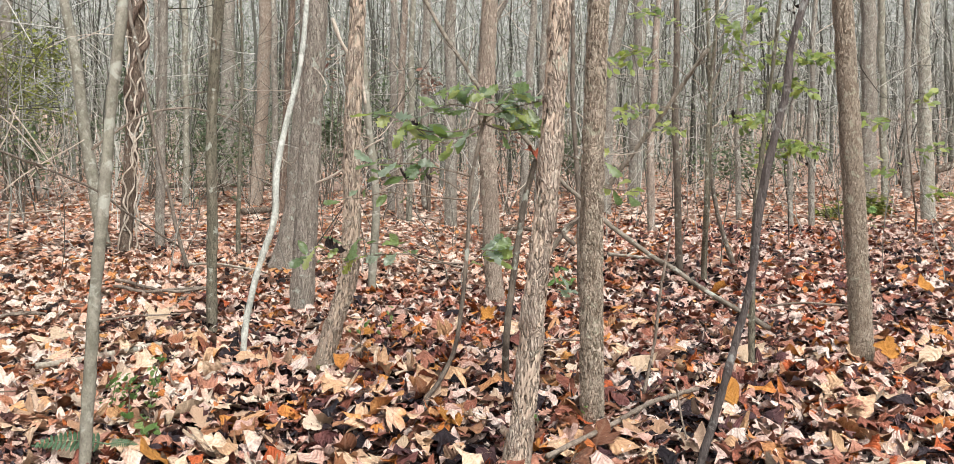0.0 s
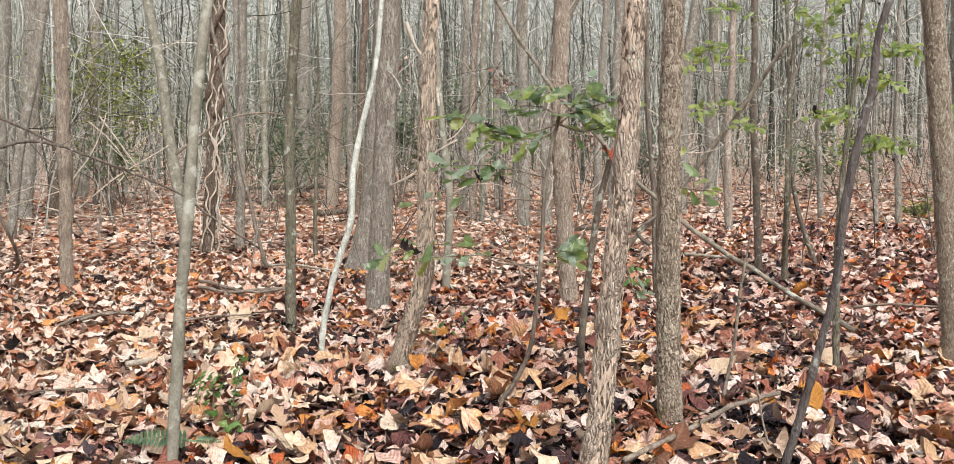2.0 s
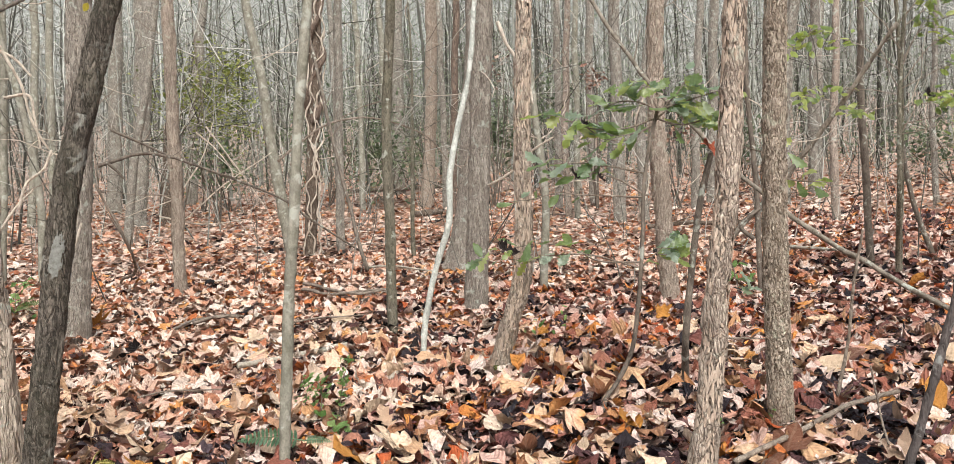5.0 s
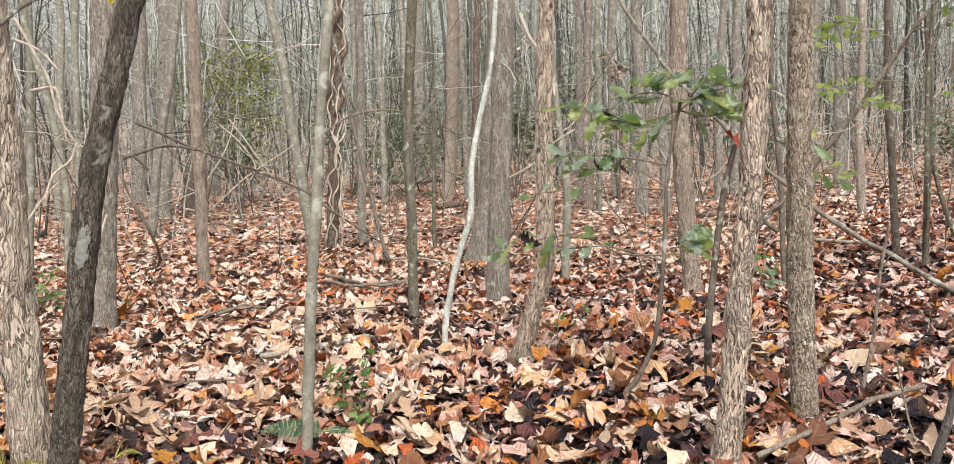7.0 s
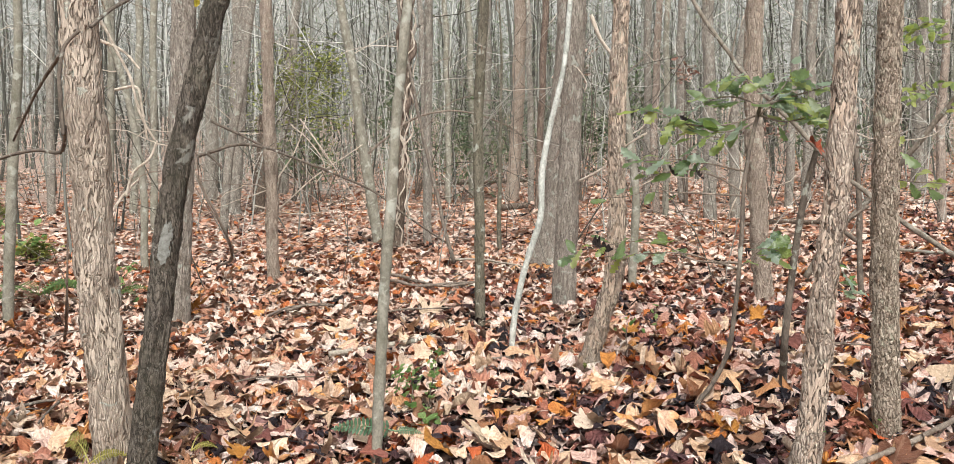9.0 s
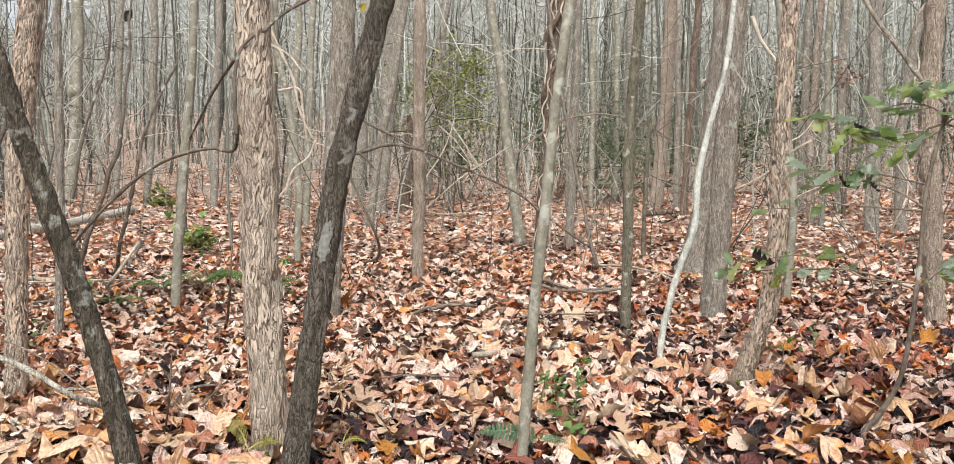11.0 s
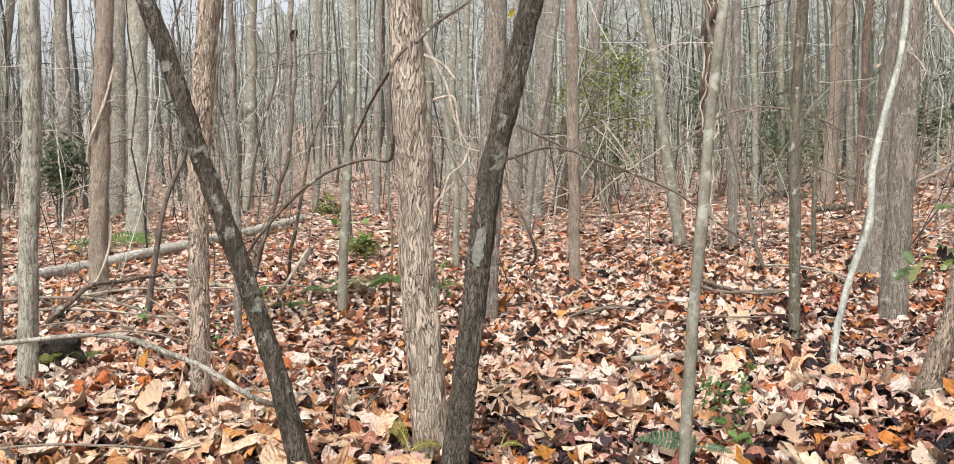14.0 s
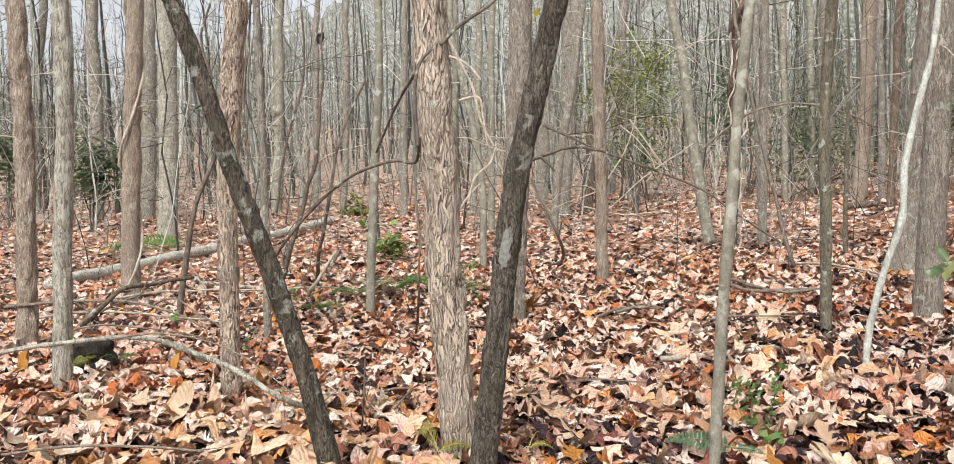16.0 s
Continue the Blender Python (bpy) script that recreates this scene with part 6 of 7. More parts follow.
def fern(x, y, n, length, mat, label, ways=(), up=1.9):
    """Arching fronds, each a midrib with two rows of oval leaflets."""
    z = float(ground_z(np.float64(x), np.float64(y)))
    e = thing("fern", x, y, z, label, "fern")
    oval = np.array([[0, -0.12], [0.2, -0.42], [0.55, -0.5], [0.85, -0.32], [1, 0], [0.85, 0.32], [0.55, 0.5], [0.2, 0.42], [0, 0.12]])
    fan = np.array([[0, k, k + 1] for k in range(1, 8)])
    for i in range(n):
        a, tip = ways[i] if i < len(ways) else (rng.uniform(0, 6.28), rng.normal(0.3, 0.4))
        L = length * rng.uniform(0.8, 1.1) * (1 if i == 0 or not ways else 0.5)
        t = np.linspace(0, 1, 17)
        rise = rng.uniform(0.3, 0.55) * (0.5 if ways else 1) * up
        line = np.stack([np.cos(a) * L * 0.9 * t, np.sin(a) * L * 0.9 * t, 0.085 + L * rise * (t - 0.95 * t * t)], 1)
        V, F, _ = tube(line, np.linspace(0.0035, 0.001, len(t)), 5)
        h = Heap()
        fwd = np.array([math.cos(a), math.sin(a), 0.0])
        flat = np.array([-math.sin(a), math.cos(a), 0])
        side = flat * math.cos(tip) + np.array([0, 0, 1.0]) * math.sin(tip) * (1 if flat[1] > 0 else -1)
        for k in range(2, 17):
            w = L * 0.145 * math.sin(math.pi * min(1, 0.25 + 0.74 * t[k])) ** 0.7
            for s in (-1, 1):
                out = s * side * 0.95 + fwd * 0.22 + np.array([0, 0, rng.uniform(-0.1, 0.1)])
                q = line[k] + oval[:, :1] * out * w + oval[:, 1:] * fwd * L * 0.05 * rng.uniform(0.85, 1.05)
                h.add(q, fan, oval[:, ::-1] - (0, 0.5))
        frond = h.ob("frond", mat, e)
        mesh_ob("midrib", V, F, mat, frond)


SEEDLING_LEAF = []
for _k in range(3):
    _me = own_leaf("oval", FERNLEAF, 610 + _k, -0.4, 0.3)
    SEEDLING_LEAF.append(_me)
SEEDGREEN = leaf_material("seedling_leaf", [(0.0, (0.15, 0.31, 0.08)), (1.0, (0.40, 0.58, 0.22))], vein=(0.2, 0.3, 0.12), rough=0.35, island=False, spread=0.12, wet=0.0, thin=0.35)
for _me in SEEDLING_LEAF:
    _me.materials[0] = SEEDGREEN


def seedling(x, y, tall, n, size, label):
    z = float(ground_z(np.float64(x), np.float64(y)))
    e = thing("seedling", x, y, z, label, "seedling", "green seedlings")
    line = twig_path((0, 0, 0), (0.1, 0, 1), tall + 0.06, 5, 0, 0.2)
    V, F, _ = tube(line, np.linspace(0.004, 0.002, 6), 6)
    mesh_ob("stem", V, F, TWIG, e)
    for i in range(n):
        c = line[rng.integers(1, 6)] + rng.normal(0, 0.5 * size, 3) * (1, 1, 0.4) + np.array([0, 0, 0.02])
        leaf_object("leaf", SEEDLING_LEAF[i % 3], tuple(c), size * rng.uniform(0.5, 0.85), rng.uniform(0, 6.28), rng.normal(-0.1, 0.35), rng.normal(0, 0.3), e, lean=0.5)


def stump(x, y, r, label):
    z = float(ground_z(np.float64(x), np.float64(y)))
    e = thing("mossy_stump", x, y, z, label, "stump")
    t = np.linspace(-0.05, 0.2, 14)
    V, F, N = tube(np.stack([0.02 * np.sin(9 * t), 0 * t, t], 1), r * (1.25 - 1.4 * np.clip(t, 0, 1)), 26)
    V = V + N * ((lattice(V * 22 + 3, 1) - 0.5) * 0.09)[:, None]
    V[:, 2] += (lattice(V * 25 + 8, 2) - 0.5) * 0.05 * (V[:, 2] > 0.14)
    mesh_ob("wood", V, F.tolist() + [list(range(len(V) - 26, len(V)))], ROTTEN, e)
    blob(e, (0.05, -0.05, 0.08), 0.07, MOSS, "moss", "dark green moss")
    for k in range(7):
        a = -2.9 + 0.4 * k
        blob(e, (1.05 * r * math.cos(a), 1.05 * r * math.sin(a), 0.05 + 0.03 * (k % 4)), 0.045 + 0.01 * (k % 3), MOSS, "moss", "dark green moss")


def moss_cushion(x, y, r, label):
    z = float(ground_z(np.float64(x), np.float64(y)))
    e = thing("moss_cushion", x, y, z, label, "moss")
    for k in range(16):
        a = rng.uniform(0, 6.28)
        d = 0.13 * rng.random() ** 0.5
        blob(e, (d * math.cos(a), 0.6 * d * math.sin(a), 0.02 + 0.03 * rng.random()), r * rng.uniform(0.10, 0.22), MOSS, "tuft")


plant = oak = sapling_stem("oak_sapling", [(-0.27, 4.45, 0.16), (-0.20, 4.51, 0.26), (-0.13, 4.52, 0.40), (-0.08, 4.53, 0.67), (-0.05, 4.54, 0.99), (-0.03, 4.56, 1.31), (0.02, 4.57, 1.57), (0.05, 4.57, 1.68)], 0.014, 0.009, DARK, "slender young oak sapling still holding green leaves")
spray(plant, [(0.04, 4.57, 1.63), (-0.08, 4.57, 1.59), (-0.27, 4.57, 1.59), (-0.43, 4.57, 1.65), (-0.53, 4.57, 1.67)], 14, 0.136)
spray(plant, [(0.02, 4.57, 1.59), (-0.13, 4.57, 1.52), (-0.24, 4.57, 1.54), (-0.33, 4.57, 1.62)], 9, 0.142)
spray(plant, [(0.04, 4.57, 1.65), (0.05, 4.58, 1.75), (-0.01, 4.58, 1.79), (-0.08, 4.58, 1.84)], 12, 0.119)
spray(plant, [(0.04, 4.57, 1.65), (0.15, 4.58, 1.75), (0.21, 4.58, 1.84)], 14, 0.119)
spray(plant, [(0.04, 4.57, 1.63), (0.18, 4.57, 1.59), (0.28, 4.57, 1.61), (0.34, 4.57, 1.63)], 14, 0.125)
spray(plant, [(0.04, 4.57, 1.67), (0.15, 4.57, 1.70), (0.28, 4.58, 1.73), (0.36, 4.58, 1.75)], 12, 0.119)
spray(plant, [(0.03, 4.57, 1.59), (-0.08, 4.57, 1.55), (-0.17, 4.57, 1.55)], 10, 0.125)
spray(plant, [(-0.02, 4.55, 1.22), (-0.14, 4.56, 1.31), (-0.30, 4.56, 1.36), (-0.46, 4.56, 1.34), (-0.58, 4.56, 1.28)], 8, 0.102)
spray(plant, [(-0.02, 4.56, 1.34), (-0.21, 4.56, 1.39), (-0.40, 4.56, 1.41), (-0.53, 4.56, 1.41)], 9, 0.119)
spray(plant, [(-0.05, 4.55, 1.22), (-0.27, 4.55, 1.25), (-0.53, 4.55, 1.25), (-0.77, 4.55, 1.21)], 4, 0.085)
spray(plant, [(-0.06, 4.54, 0.89), (-0.27, 4.54, 0.91), (-0.43, 4.54, 0.97), (-0.59, 4.54, 0.99), (-0.91, 4.54, 0.94)], 12, 0.113)
spray(plant, [(-0.06, 4.54, 0.86), (-0.27, 4.54, 0.93), (-0.59, 4.54, 0.93), (-0.77, 4.54, 0.91)], 8, 0.113)
spray(plant, [(0.02, 4.57, 1.60), (0.10, 4.57, 1.67), (0.16, 4.57, 1.68), (0.21, 4.57, 1.65)], 10, 0.119)
spray(plant, [(0.04, 4.57, 1.67), (-0.03, 4.57, 1.71), (-0.14, 4.58, 1.73), (-0.22, 4.57, 1.70)], 10, 0.125)
spray(plant, [(-0.06, 4.54, 0.86), (0.00, 4.54, 0.91), (0.05, 4.54, 0.96), (0.13, 4.54, 0.94)], 12, 0.119)
plant = sapling_stem("broken_sapling", [(0.16, 4.82, 0.17), (0.16, 4.67, 0.45), (0.21, 4.69, 0.88), (0.27, 4.70, 1.25), (0.32, 4.71, 1.44)], 0.022, 0.015, DARK, "dark broken-topped sapling with one red leaf")
one_leaf(plant, (0.29, 4.31, 1.45), 0.116, REDLEAF, "leaf", "deep red oak leaf")
spray(plant, [(0.35, 4.41, 1.47), (0.45, 4.41, 1.45), (0.55, 4.41, 1.42), (0.67, 4.41, 1.43)], 3, 0.110)
spray(plant, [(0.55, 4.41, 1.31), (0.69, 4.41, 1.27), (0.83, 4.40, 1.26)], 6, 0.110)
spray(plant, [(0.45, 5.29, 0.80), (0.48, 5.28, 0.72), (0.51, 5.28, 0.65)], 4, 0.119)
plant = sapling_stem("leafy_sapling", [(2.51, 9.52, 0.26), (2.40, 9.01, 1.18), (2.43, 9.05, 2.14), (2.49, 9.08, 2.90), (2.55, 9.11, 3.54)], 0.03, 0.012, MOSSY, "young understorey tree with sparse green leaves")
spray(plant, [(2.45, 9.04, 2.07), (2.14, 9.05, 2.14), (1.76, 9.05, 2.17), (1.40, 8.44, 2.02)], 18, 0.115)
spray(plant, [(2.43, 9.06, 2.33), (2.08, 9.07, 2.58), (1.76, 9.07, 2.74), (1.37, 8.46, 2.49)], 28, 0.132)
spray(plant, [(2.45, 9.06, 2.52), (2.20, 9.08, 2.90), (1.92, 9.09, 3.16), (1.58, 8.48, 2.97)], 20, 0.115)
spray(plant, [(2.45, 9.06, 2.39), (2.65, 9.07, 2.71), (3.03, 9.08, 2.84), (3.19, 8.48, 2.91)], 20, 0.115)
spray(plant, [(2.45, 9.05, 2.20), (2.78, 9.07, 2.58), (3.10, 9.07, 2.68), (3.35, 9.07, 2.71), (3.42, 8.47, 2.58)], 53, 0.124)
spray(plant, [(2.45, 9.05, 2.14), (2.84, 9.06, 2.33), (3.16, 9.06, 2.45), (3.25, 8.45, 2.26)], 32, 0.115)
spray(plant, [(2.45, 9.04, 1.95), (2.78, 9.04, 2.01), (2.77, 8.44, 2.02)], 20, 0.123)
spray(plant, [(2.43, 9.03, 1.69), (2.71, 9.03, 1.75), (3.10, 9.03, 1.79), (3.25, 8.43, 1.75)], 28, 0.115)
spray(plant, [(2.42, 9.02, 1.44), (2.84, 9.02, 1.56), (3.22, 9.03, 1.69), (3.34, 8.43, 1.69)], 28, 0.115)
spray(plant, [(2.45, 9.06, 2.33), (2.59, 9.07, 2.65), (2.71, 9.08, 2.84), (2.35, 8.49, 3.03)], 24, 0.115)
spray(plant, [(2.45, 9.07, 2.71), (2.84, 9.09, 3.03), (2.77, 8.49, 3.09)], 18, 0.114)
spray(plant, [(2.43, 9.04, 2.01), (2.20, 9.04, 1.95), (1.82, 8.44, 1.93)], 14, 0.105)
spray(plant, [(2.42, 9.03, 1.69), (2.59, 9.04, 1.98), (2.56, 8.44, 2.05)], 12, 0.114)
one_leaf(plant, (3.06, 8.49, 3.06), 0.178, BLACKLEAF, "leaf", "withered black leaf")
one_leaf(plant, (2.52, 8.44, 2.02), 0.178, BLACKLEAF, "leaf", "withered black leaf")
one_leaf(plant, (3.18, 8.42, 1.59), 0.178, BLACKLEAF, "leaf", "withered black leaf")
one_leaf(plant, (3.13, 8.49, 3.1), 0.178, BLACKLEAF, "leaf", "withered black leaf")
plant = sapling_stem("leafy_sapling", [(7.50, 14.68, 0.57), (6.08, 12.02, 1.41), (6.00, 12.06, 2.26), (5.98, 12.09, 2.94)], 0.02, 0.008, DARK, "thin understorey sapling with scattered green leaves")
spray(plant, [(6.00, 12.06, 2.26), (5.74, 12.06, 2.30), (5.44, 12.05, 2.22)], 10, 0.164)
spray(plant, [(6.00, 12.06, 2.43), (6.17, 12.07, 2.56), (6.34, 12.07, 2.69)], 10, 0.164)
spray(plant, [(6.04, 12.03, 1.75), (6.25, 12.04, 1.84), (6.55, 12.04, 1.92)], 10, 0.164)
spray(plant, [(6.04, 12.02, 1.50), (5.74, 12.03, 1.58), (5.40, 12.03, 1.63)], 10, 0.164)
spray(plant, [(6.06, 12.01, 1.33), (6.34, 12.01, 1.23), (6.59, 12.01, 1.26)], 10, 0.164)
one_leaf(oak, (-0.37, 4.51, 1.35), 0.104, BLACKLEAF, "leaf", "withered black leaf")
one_leaf(oak, (-0.25, 4.51, 1.34), 0.090, BLACKLEAF, "leaf", "withered black leaf")
one_leaf(oak, (-0.32, 4.52, 1.62), 0.076, BLACKLEAF, "leaf", "withered black leaf")
one_leaf(oak, (-0.75, 4.49, 0.98), 0.146, BLACKLEAF, "leaf", "withered black leaf")
# shrubs
shrub(-11.61, 19.81, (-11.24, 20.05, 3.80), 1.62, 1.62, 560, 0.139, "evergreen holly bush with small yellowish green leaves")
shrub(-9.85, 18.53, (-9.81, 18.61, 2.16), 0.86, 0.86, 160, 0.172, "low dark evergreen bush with white bare twigs")
shrub(-22.16, 11.62, (-22.09, 11.74, 2.30), 0.88, 1.20, 560, 0.209, "dense dark green bush between trunks")
shrub(-24.78, 10.68, (-24.84, 10.73, 2.84), 0.67, 1.17, 260, 0.217, "dark green evergreen bush")
shrub(-12.24, 22.24, (-11.68, 22.86, 4.75), 1.06, 1.41, 220, 0.194, "sparse evergreen bush on leaf litter")
shrub(-7.19, 23.64, (-7.31, 23.62, 2.54), 1.78, 1.78, 500, 0.178, "tall dim evergreen undergrowth")
shrub(-8.82, 23.15, (-9.20, 22.95, 3.15), 1.16, 1.83, 260, 0.183, "tall dim evergreen undergrowth")
shrub(-4.60, 26.69, (-4.51, 26.76, 2.93), 1.13, 1.51, 300, 0.208, "dim evergreen undergrowth behind trunks")
shrub(-2.51, 26.53, (-2.70, 26.65, 3.86), 1.50, 2.06, 350, 0.206, "dim evergreen undergrowth behind trunks")
shrub(8.75, 19.14, (8.78, 19.15, 0.90), 0.43, 0.35, 160, 0.190, "low green bush at the foot of a tree")
shrub(7.39, 17.97, (7.43, 17.97, 0.86), 0.38, 0.23, 100, 0.165, "low yellow-green bush on the leaf litter")
shrub(8.08, 25.06, (7.37, 25.11, 2.12), 2.13, 1.06, 320, 0.195, "dim evergreen undergrowth on leaf litter")
shrub(-11.65, 22.75, (-11.65, 22.87, 3.97), 1.45, 1.93, 520, 0.145, "evergreen bush with yellowish green leaves")
shrub(-18.39, 17.60, (-18.39, 17.61, 1.08), 0.46, 0.57, 110, 0.231, "low green leafy bush")
shrub(-9.68, 9.91, (-9.68, 9.92, 0.59), 0.33, 0.19, 110, 0.126, "low green leafy plant on the leaf litter")
shrub(2.83, 27.37, (2.63, 27.43, 2.59), 1.35, 1.16, 240, 0.213, "dim evergreen undergrowth on leaf litter")
shrub(0.75, 20.2, (0.55, 20.0, 2.40), 0.75, 0.26, 46, 0.17, "young beech still holding rusty withered leaves")
shrub(-1.15, 20.2, (-1.10, 20.0, 3.75), 0.42, 0.34, 30, 0.17, "young beech still holding rusty withered leaves")
shrub(-4.1, 23.2, (-4.1, 23.0, 4.6), 0.8, 0.6, 40, 0.17, "young beech still holding rusty withered leaves")
# ferns
fern(-1.60, 3.68, 2, 0.37, FERNLEAF, "green fern frond with oval leaflets beside a grey sapling", ((3.25, 0.9), (-0.1, 0.9)), 1.2)
fern(-14.37, 8.45, 7, 0.93, WOODFERN, "green fern behind a fallen log")
fern(-14.79, 9.53, 7, 0.93, WOODFERN, "green fern behind a fallen log")
fern(-6.83, 7.04, 9, 0.60, WOODFERN, "green fern on the leaf litter")
fern(-6.93, 6.57, 6, 0.41, WOODFERN, "small green fern on leaf litter")
fern(-5.99, 3.27, 3, 0.20, WOODFERN, "small green fern frond")
fern(-2.74, 3.01, 2, 0.32, YELLOWFERN, "yellowing fern at the foot of a stout tree", ((2.6, 1.2), (0.9, 1.0)), 4.0)
fern(-2.38, 3.22, 2, 0.29, YELLOWFERN, "small yellowing fern on leaf litter", ((1.9, 0.9), (0.4, 0.7)), 3.2)
fern(-6.01, 7.22, 6, 0.33, WOODFERN, "green fern behind dark trunks")
fern(-6.65, 5.75, 6, 0.36, WOODFERN, "dark green fern on the leaf litter")
seedling(-1.70, 4.16, 0.18, 36, 0.052, "small green broad-leaved seedling in the leaves")
seedling(-1.66, 4.31, 0.24, 32, 0.050, "small green broad-leaved seedling in the leaves")
seedling(-1.59, 3.98, 0.06, 10, 0.105, "small green broad-leaved seedling in the leaves")
seedling(-1.86, 4.32, 0.16, 26, 0.050, "small green broad-leaved seedling in the leaves")
seedling(-0.63, 6.14, 0.17, 5, 0.061, "small green broad-leaved seedling in the leaves")
seedling(-0.75, 5.45, 0.17, 5, 0.062, "small green broad-leaved seedling in the leaves")
seedling(0.27, 3.87, 0.08, 5, 0.044, "small green broad-leaved seedling in the leaves")
seedling(0.53, 4.20, 0.08, 4, 0.042, "small green broad-leaved seedling in the leaves")
seedling(0.80, 8.59, 0.24, 5, 0.171, "small green broad-leaved seedling in the leaves")
seedling(7.14, 15.60, 0.33, 10, 0.221, "small green broad-leaved seedling in the leaves")
seedling(-6.89, 5.61, 0.18, 8, 0.157, "small green broad-leaved seedling in the leaves")
seedling(-10.74, 10.65, 0.42, 10, 0.295, "small green broad-leaved seedling in the leaves")
seedling(-9.56, 9.99, 0.29, 8, 0.251, "small green broad-leaved seedling in the leaves")
seedling(-6.06, 7.29, 0.27, 8, 0.172, "small green broad-leaved seedling in the leaves")
seedling(-7.29, 4.57, 0.17, 5, 0.136, "small green broad-leaved seedling in the leaves")
seedling(-5.83, 4.29, 0.12, 5, 0.107, "small green broad-leaved seedling in the leaves")
seedling(-6.26, 7.57, 0.25, 9, 0.162, "small green broad-leaved seedling in the leaves")
# single fallen leaves
fallen(1.37, 4.61, 0.204, ORANGELEAF, "oval", 1.10, "bright orange fallen leaf standing on edge")
fallen(2.46, 8.79, 0.25, ORANGELEAF, "oval", 0.50, "long orange fallen leaf")
fallen(4.27, 8.16, 0.23, ORANGELEAF, "oval", 0.80, "orange fallen leaf on leaf litter")
fallen(2.69, 5.57, 0.23, ORANGELEAF, "plane", 0.80, "large folded orange leaf leaning up")
fallen(2.35, 5.67, 0.182, ORANGELEAF, "maple", 0.60, "orange fallen leaf on leaf litter")
fallen(3.00, 5.71, 0.183, CREAMLEAF, "oval", 0.40, "yellowish fallen leaf on leaf litter")
fallen(-0.79, 6.16, 0.149, ORANGELEAF, "maple", 0.80, "orange fallen leaf on leaf litter")
fallen(-1.22, 3.80, 0.272, CREAMLEAF, "maple", 0.25, "large pale curled fallen leaf")
fallen(-1.45, 4.25, 0.213, CREAMLEAF, "oval", 0.50, "curled ribbed cream leaf")
fallen(-2.65, 7.13, 0.314, CREAMLEAF, "maple", 0.35, "pale cream fallen leaf")
fallen(-3.16, 6.39, 0.364, CREAMLEAF, "maple", 0.30, "big tan fallen leaf")
fallen(-1.38, 3.64, 0.19, ORANGELEAF, "oval", 0.40, "large orange-tan curled leaf")
fallen(0.08, 7.21, 0.21, ORANGELEAF, "tulip", 0.90, "curled orange leaf on leaf litter")
fallen(1.00, 5.26, 0.263, CREAMLEAF, "oval", 0.40, "long curled cream leaf")
fallen(1.79, 5.63, 0.241, CREAMLEAF, "oval", 0.40, "cream fallen leaf on leaf litter")
fallen(1.75, 5.11, 0.182, CREAMLEAF, "maple", 0.40, "pale fallen leaf on leaf litter")
fallen(-0.35, 3.65, 0.157, CREAMLEAF, "oval", 0.40, "cream fallen leaf on leaf litter")
fallen(-0.04, 3.87, 0.222, LITTER_ONE, "maple", 0.30, "brown fallen leaf on leaf litter")
fallen(-0.13, 4.04, 0.173, ORANGELEAF, "oval", 0.40, "orange fallen leaf on leaf litter")
fallen(-0.72, 4.03, 0.144, CREAMLEAF, "oval", 0.60, "pale yellow fallen leaf")
fallen(-5.03, 2.34, 0.257, CREAMLEAF, "red_oak", 0.50, "tan lobed oak leaf")
fallen(-4.93, 2.81, 0.182, CREAMLEAF, "oval", 0.40, "pale round fallen leaf")
fallen(-4.76, 2.03, 0.251, CREAMLEAF, "oval", 0.30, "large cream fallen leaf")
fallen(-4.55, 2.85, 0.298, CREAMLEAF, "oval", 0.80, "tall curled tan leaf")
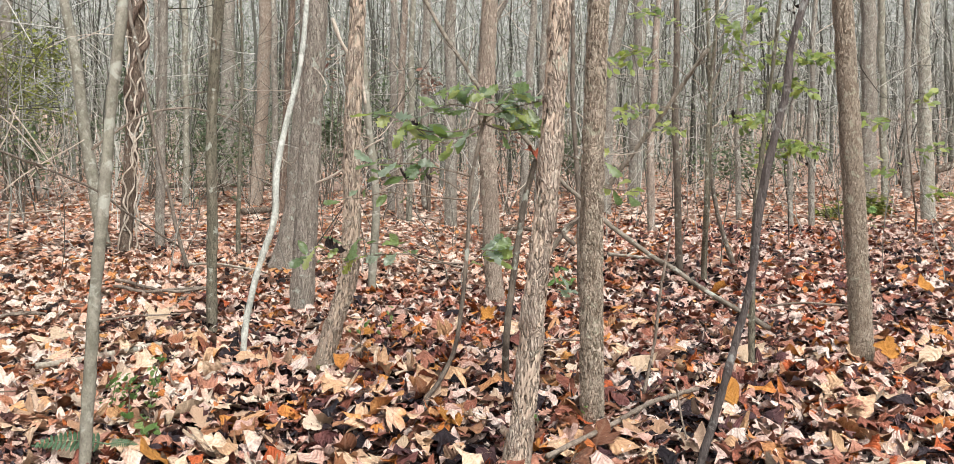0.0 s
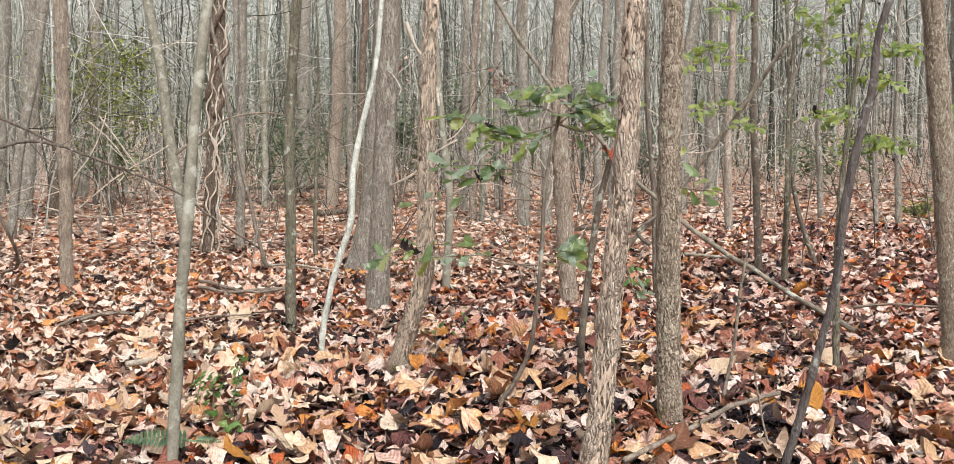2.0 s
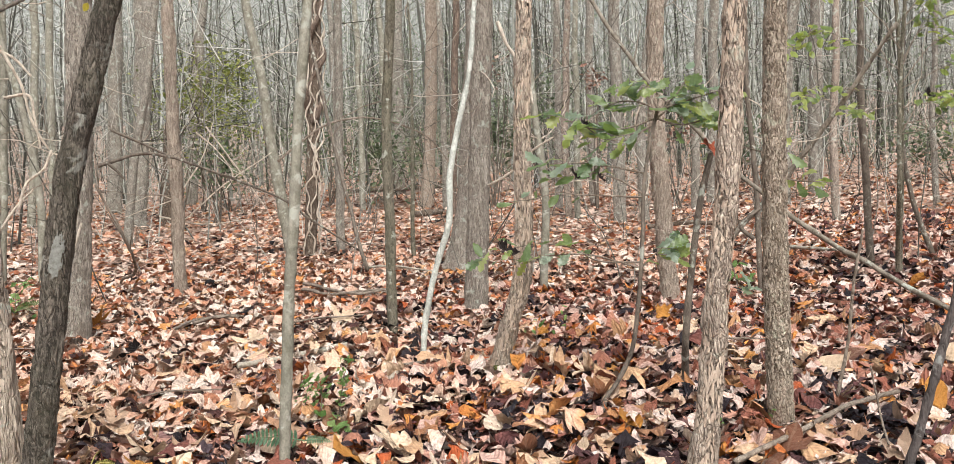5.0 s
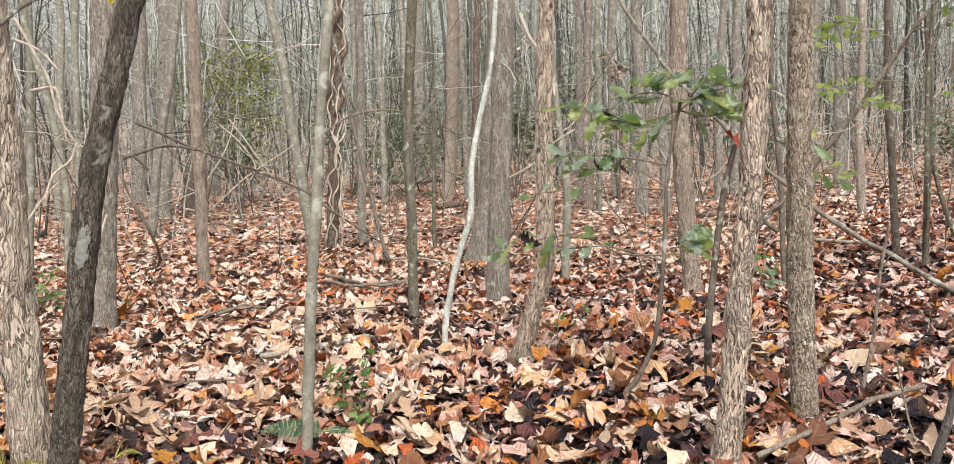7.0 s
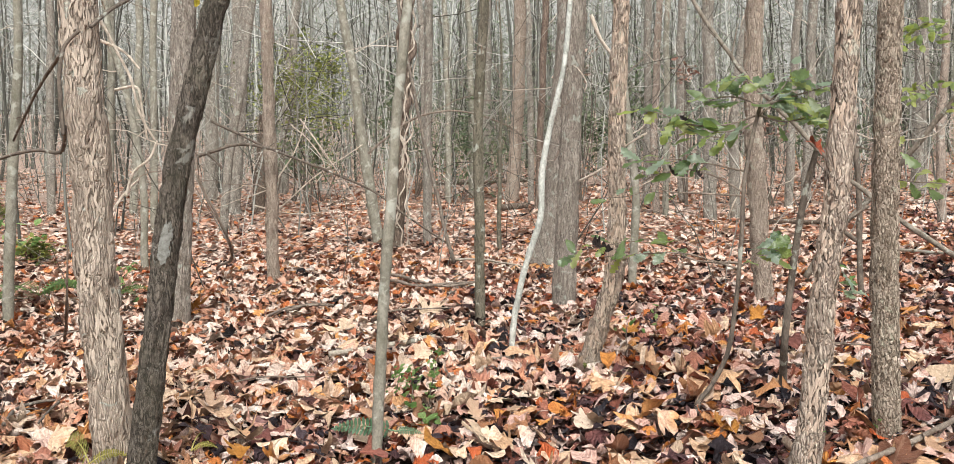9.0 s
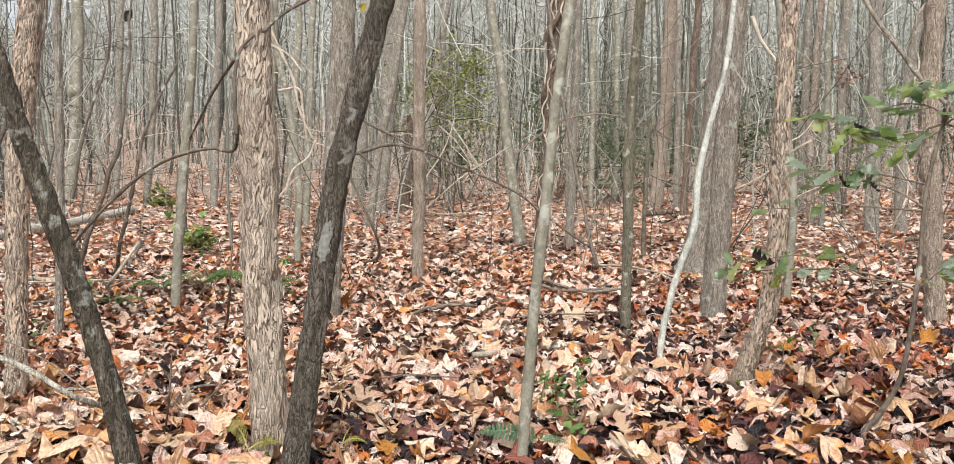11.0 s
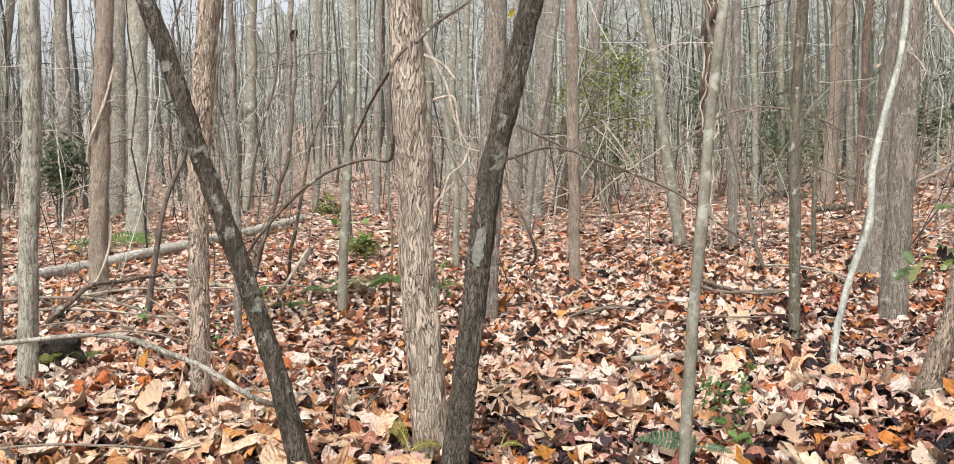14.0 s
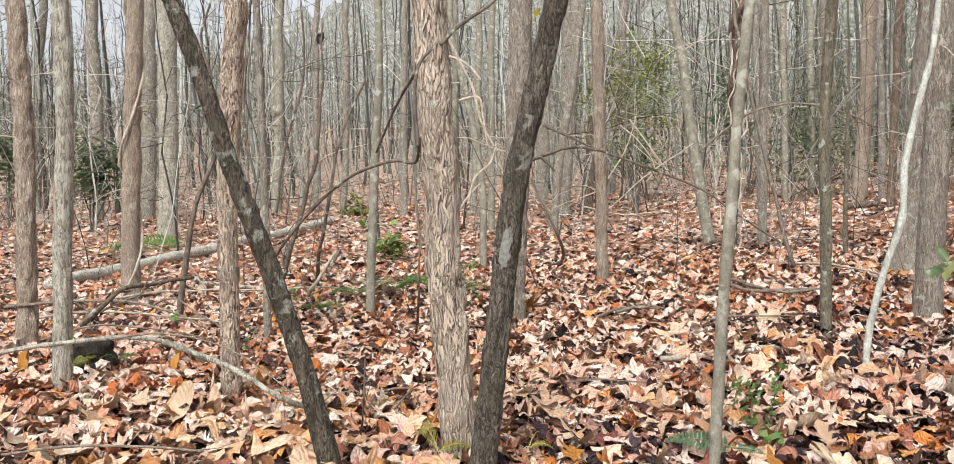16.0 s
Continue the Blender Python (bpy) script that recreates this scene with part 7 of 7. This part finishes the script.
fallen(-2.29, 3.50, 0.259, CREAMLEAF, "maple", 0.40, "big pale fallen leaf")
fallen(-3.91, 2.80, 0.192, CREAMLEAF, "red_oak", 0.40, "pale lobed leaf on leaf litter")
fallen(-4.36, 2.12, 0.331, CREAMLEAF, "oval", 0.20, "large pale leaf on leaf litter")
fallen(-3.36, 2.85, 0.239, ORANGELEAF, "oval", 0.50, "orange fallen leaf on leaf litter")
fallen(-2.22, 3.33, 0.165, ORANGELEAF, "maple", 0.50, "orange fallen leaf on leaf litter")
fallen(-6.70, 2.94, 0.247, ORANGELEAF, "oval", 1.20, "upright orange-brown leaf on leaf litter")
fallen(-9.59, 4.97, 0.275, ORANGELEAF, "oval", 1.20, "orange-brown leaf hanging from a stick")
fallen(-5.59, 3.49, 0.216, ORANGELEAF, "oval", 1.00, "orange fallen leaf on leaf litter")
fallen(-6.59, 5.07, 0.225, ORANGELEAF, "maple", 0.50, "orange fallen leaf on leaf litter")
fallen(-4.92, 6.91, 0.296, ORANGELEAF, "maple", 0.60, "rusty fallen leaf on leaf litter")
hanging_leaf((-2.15, 3.05, 2.06), 0.043, YELLOWLEAF, "small yellow leaf hanging on a dark tree")
hanging_leaf((-6.61, 5.89, 2.94), 0.144, BLACKLEAF, "dark withered leaf caught on a twig")
stump(-6.32, 3.25, 0.14, "low rotten stump covered with dark moss")
moss_cushion(-2.70, 3.05, 0.12, "yellow-green moss at the foot of a tree")


# ---- single leaves on the ground nearest the eye ----
LEAF_SHAPES = [own_leaf(KINDS[k % 10], LITTER_ONE, 700 + k, rng.uniform(-0.5, 0.7), rng.uniform(-0.5, 1.0)) for k in range(24)]
_r = np.random.default_rng(5)
for _x, _y in zip(*sector(290, 2.6, 5.6, -32, 70, _r)):
    _s = _r.uniform(0.11, 0.24)
    _t = abs(_r.normal(0, 0.4))
    leaf_object("leaf", LEAF_SHAPES[int(_r.integers(0, 24))], (_x, _y, float(ground_z(_x, _y)) + 0.03 + 0.25 * _s * math.sin(_t)), _s, _r.uniform(0, 6.28), _t, _r.normal(0, 0.25), GROUND)
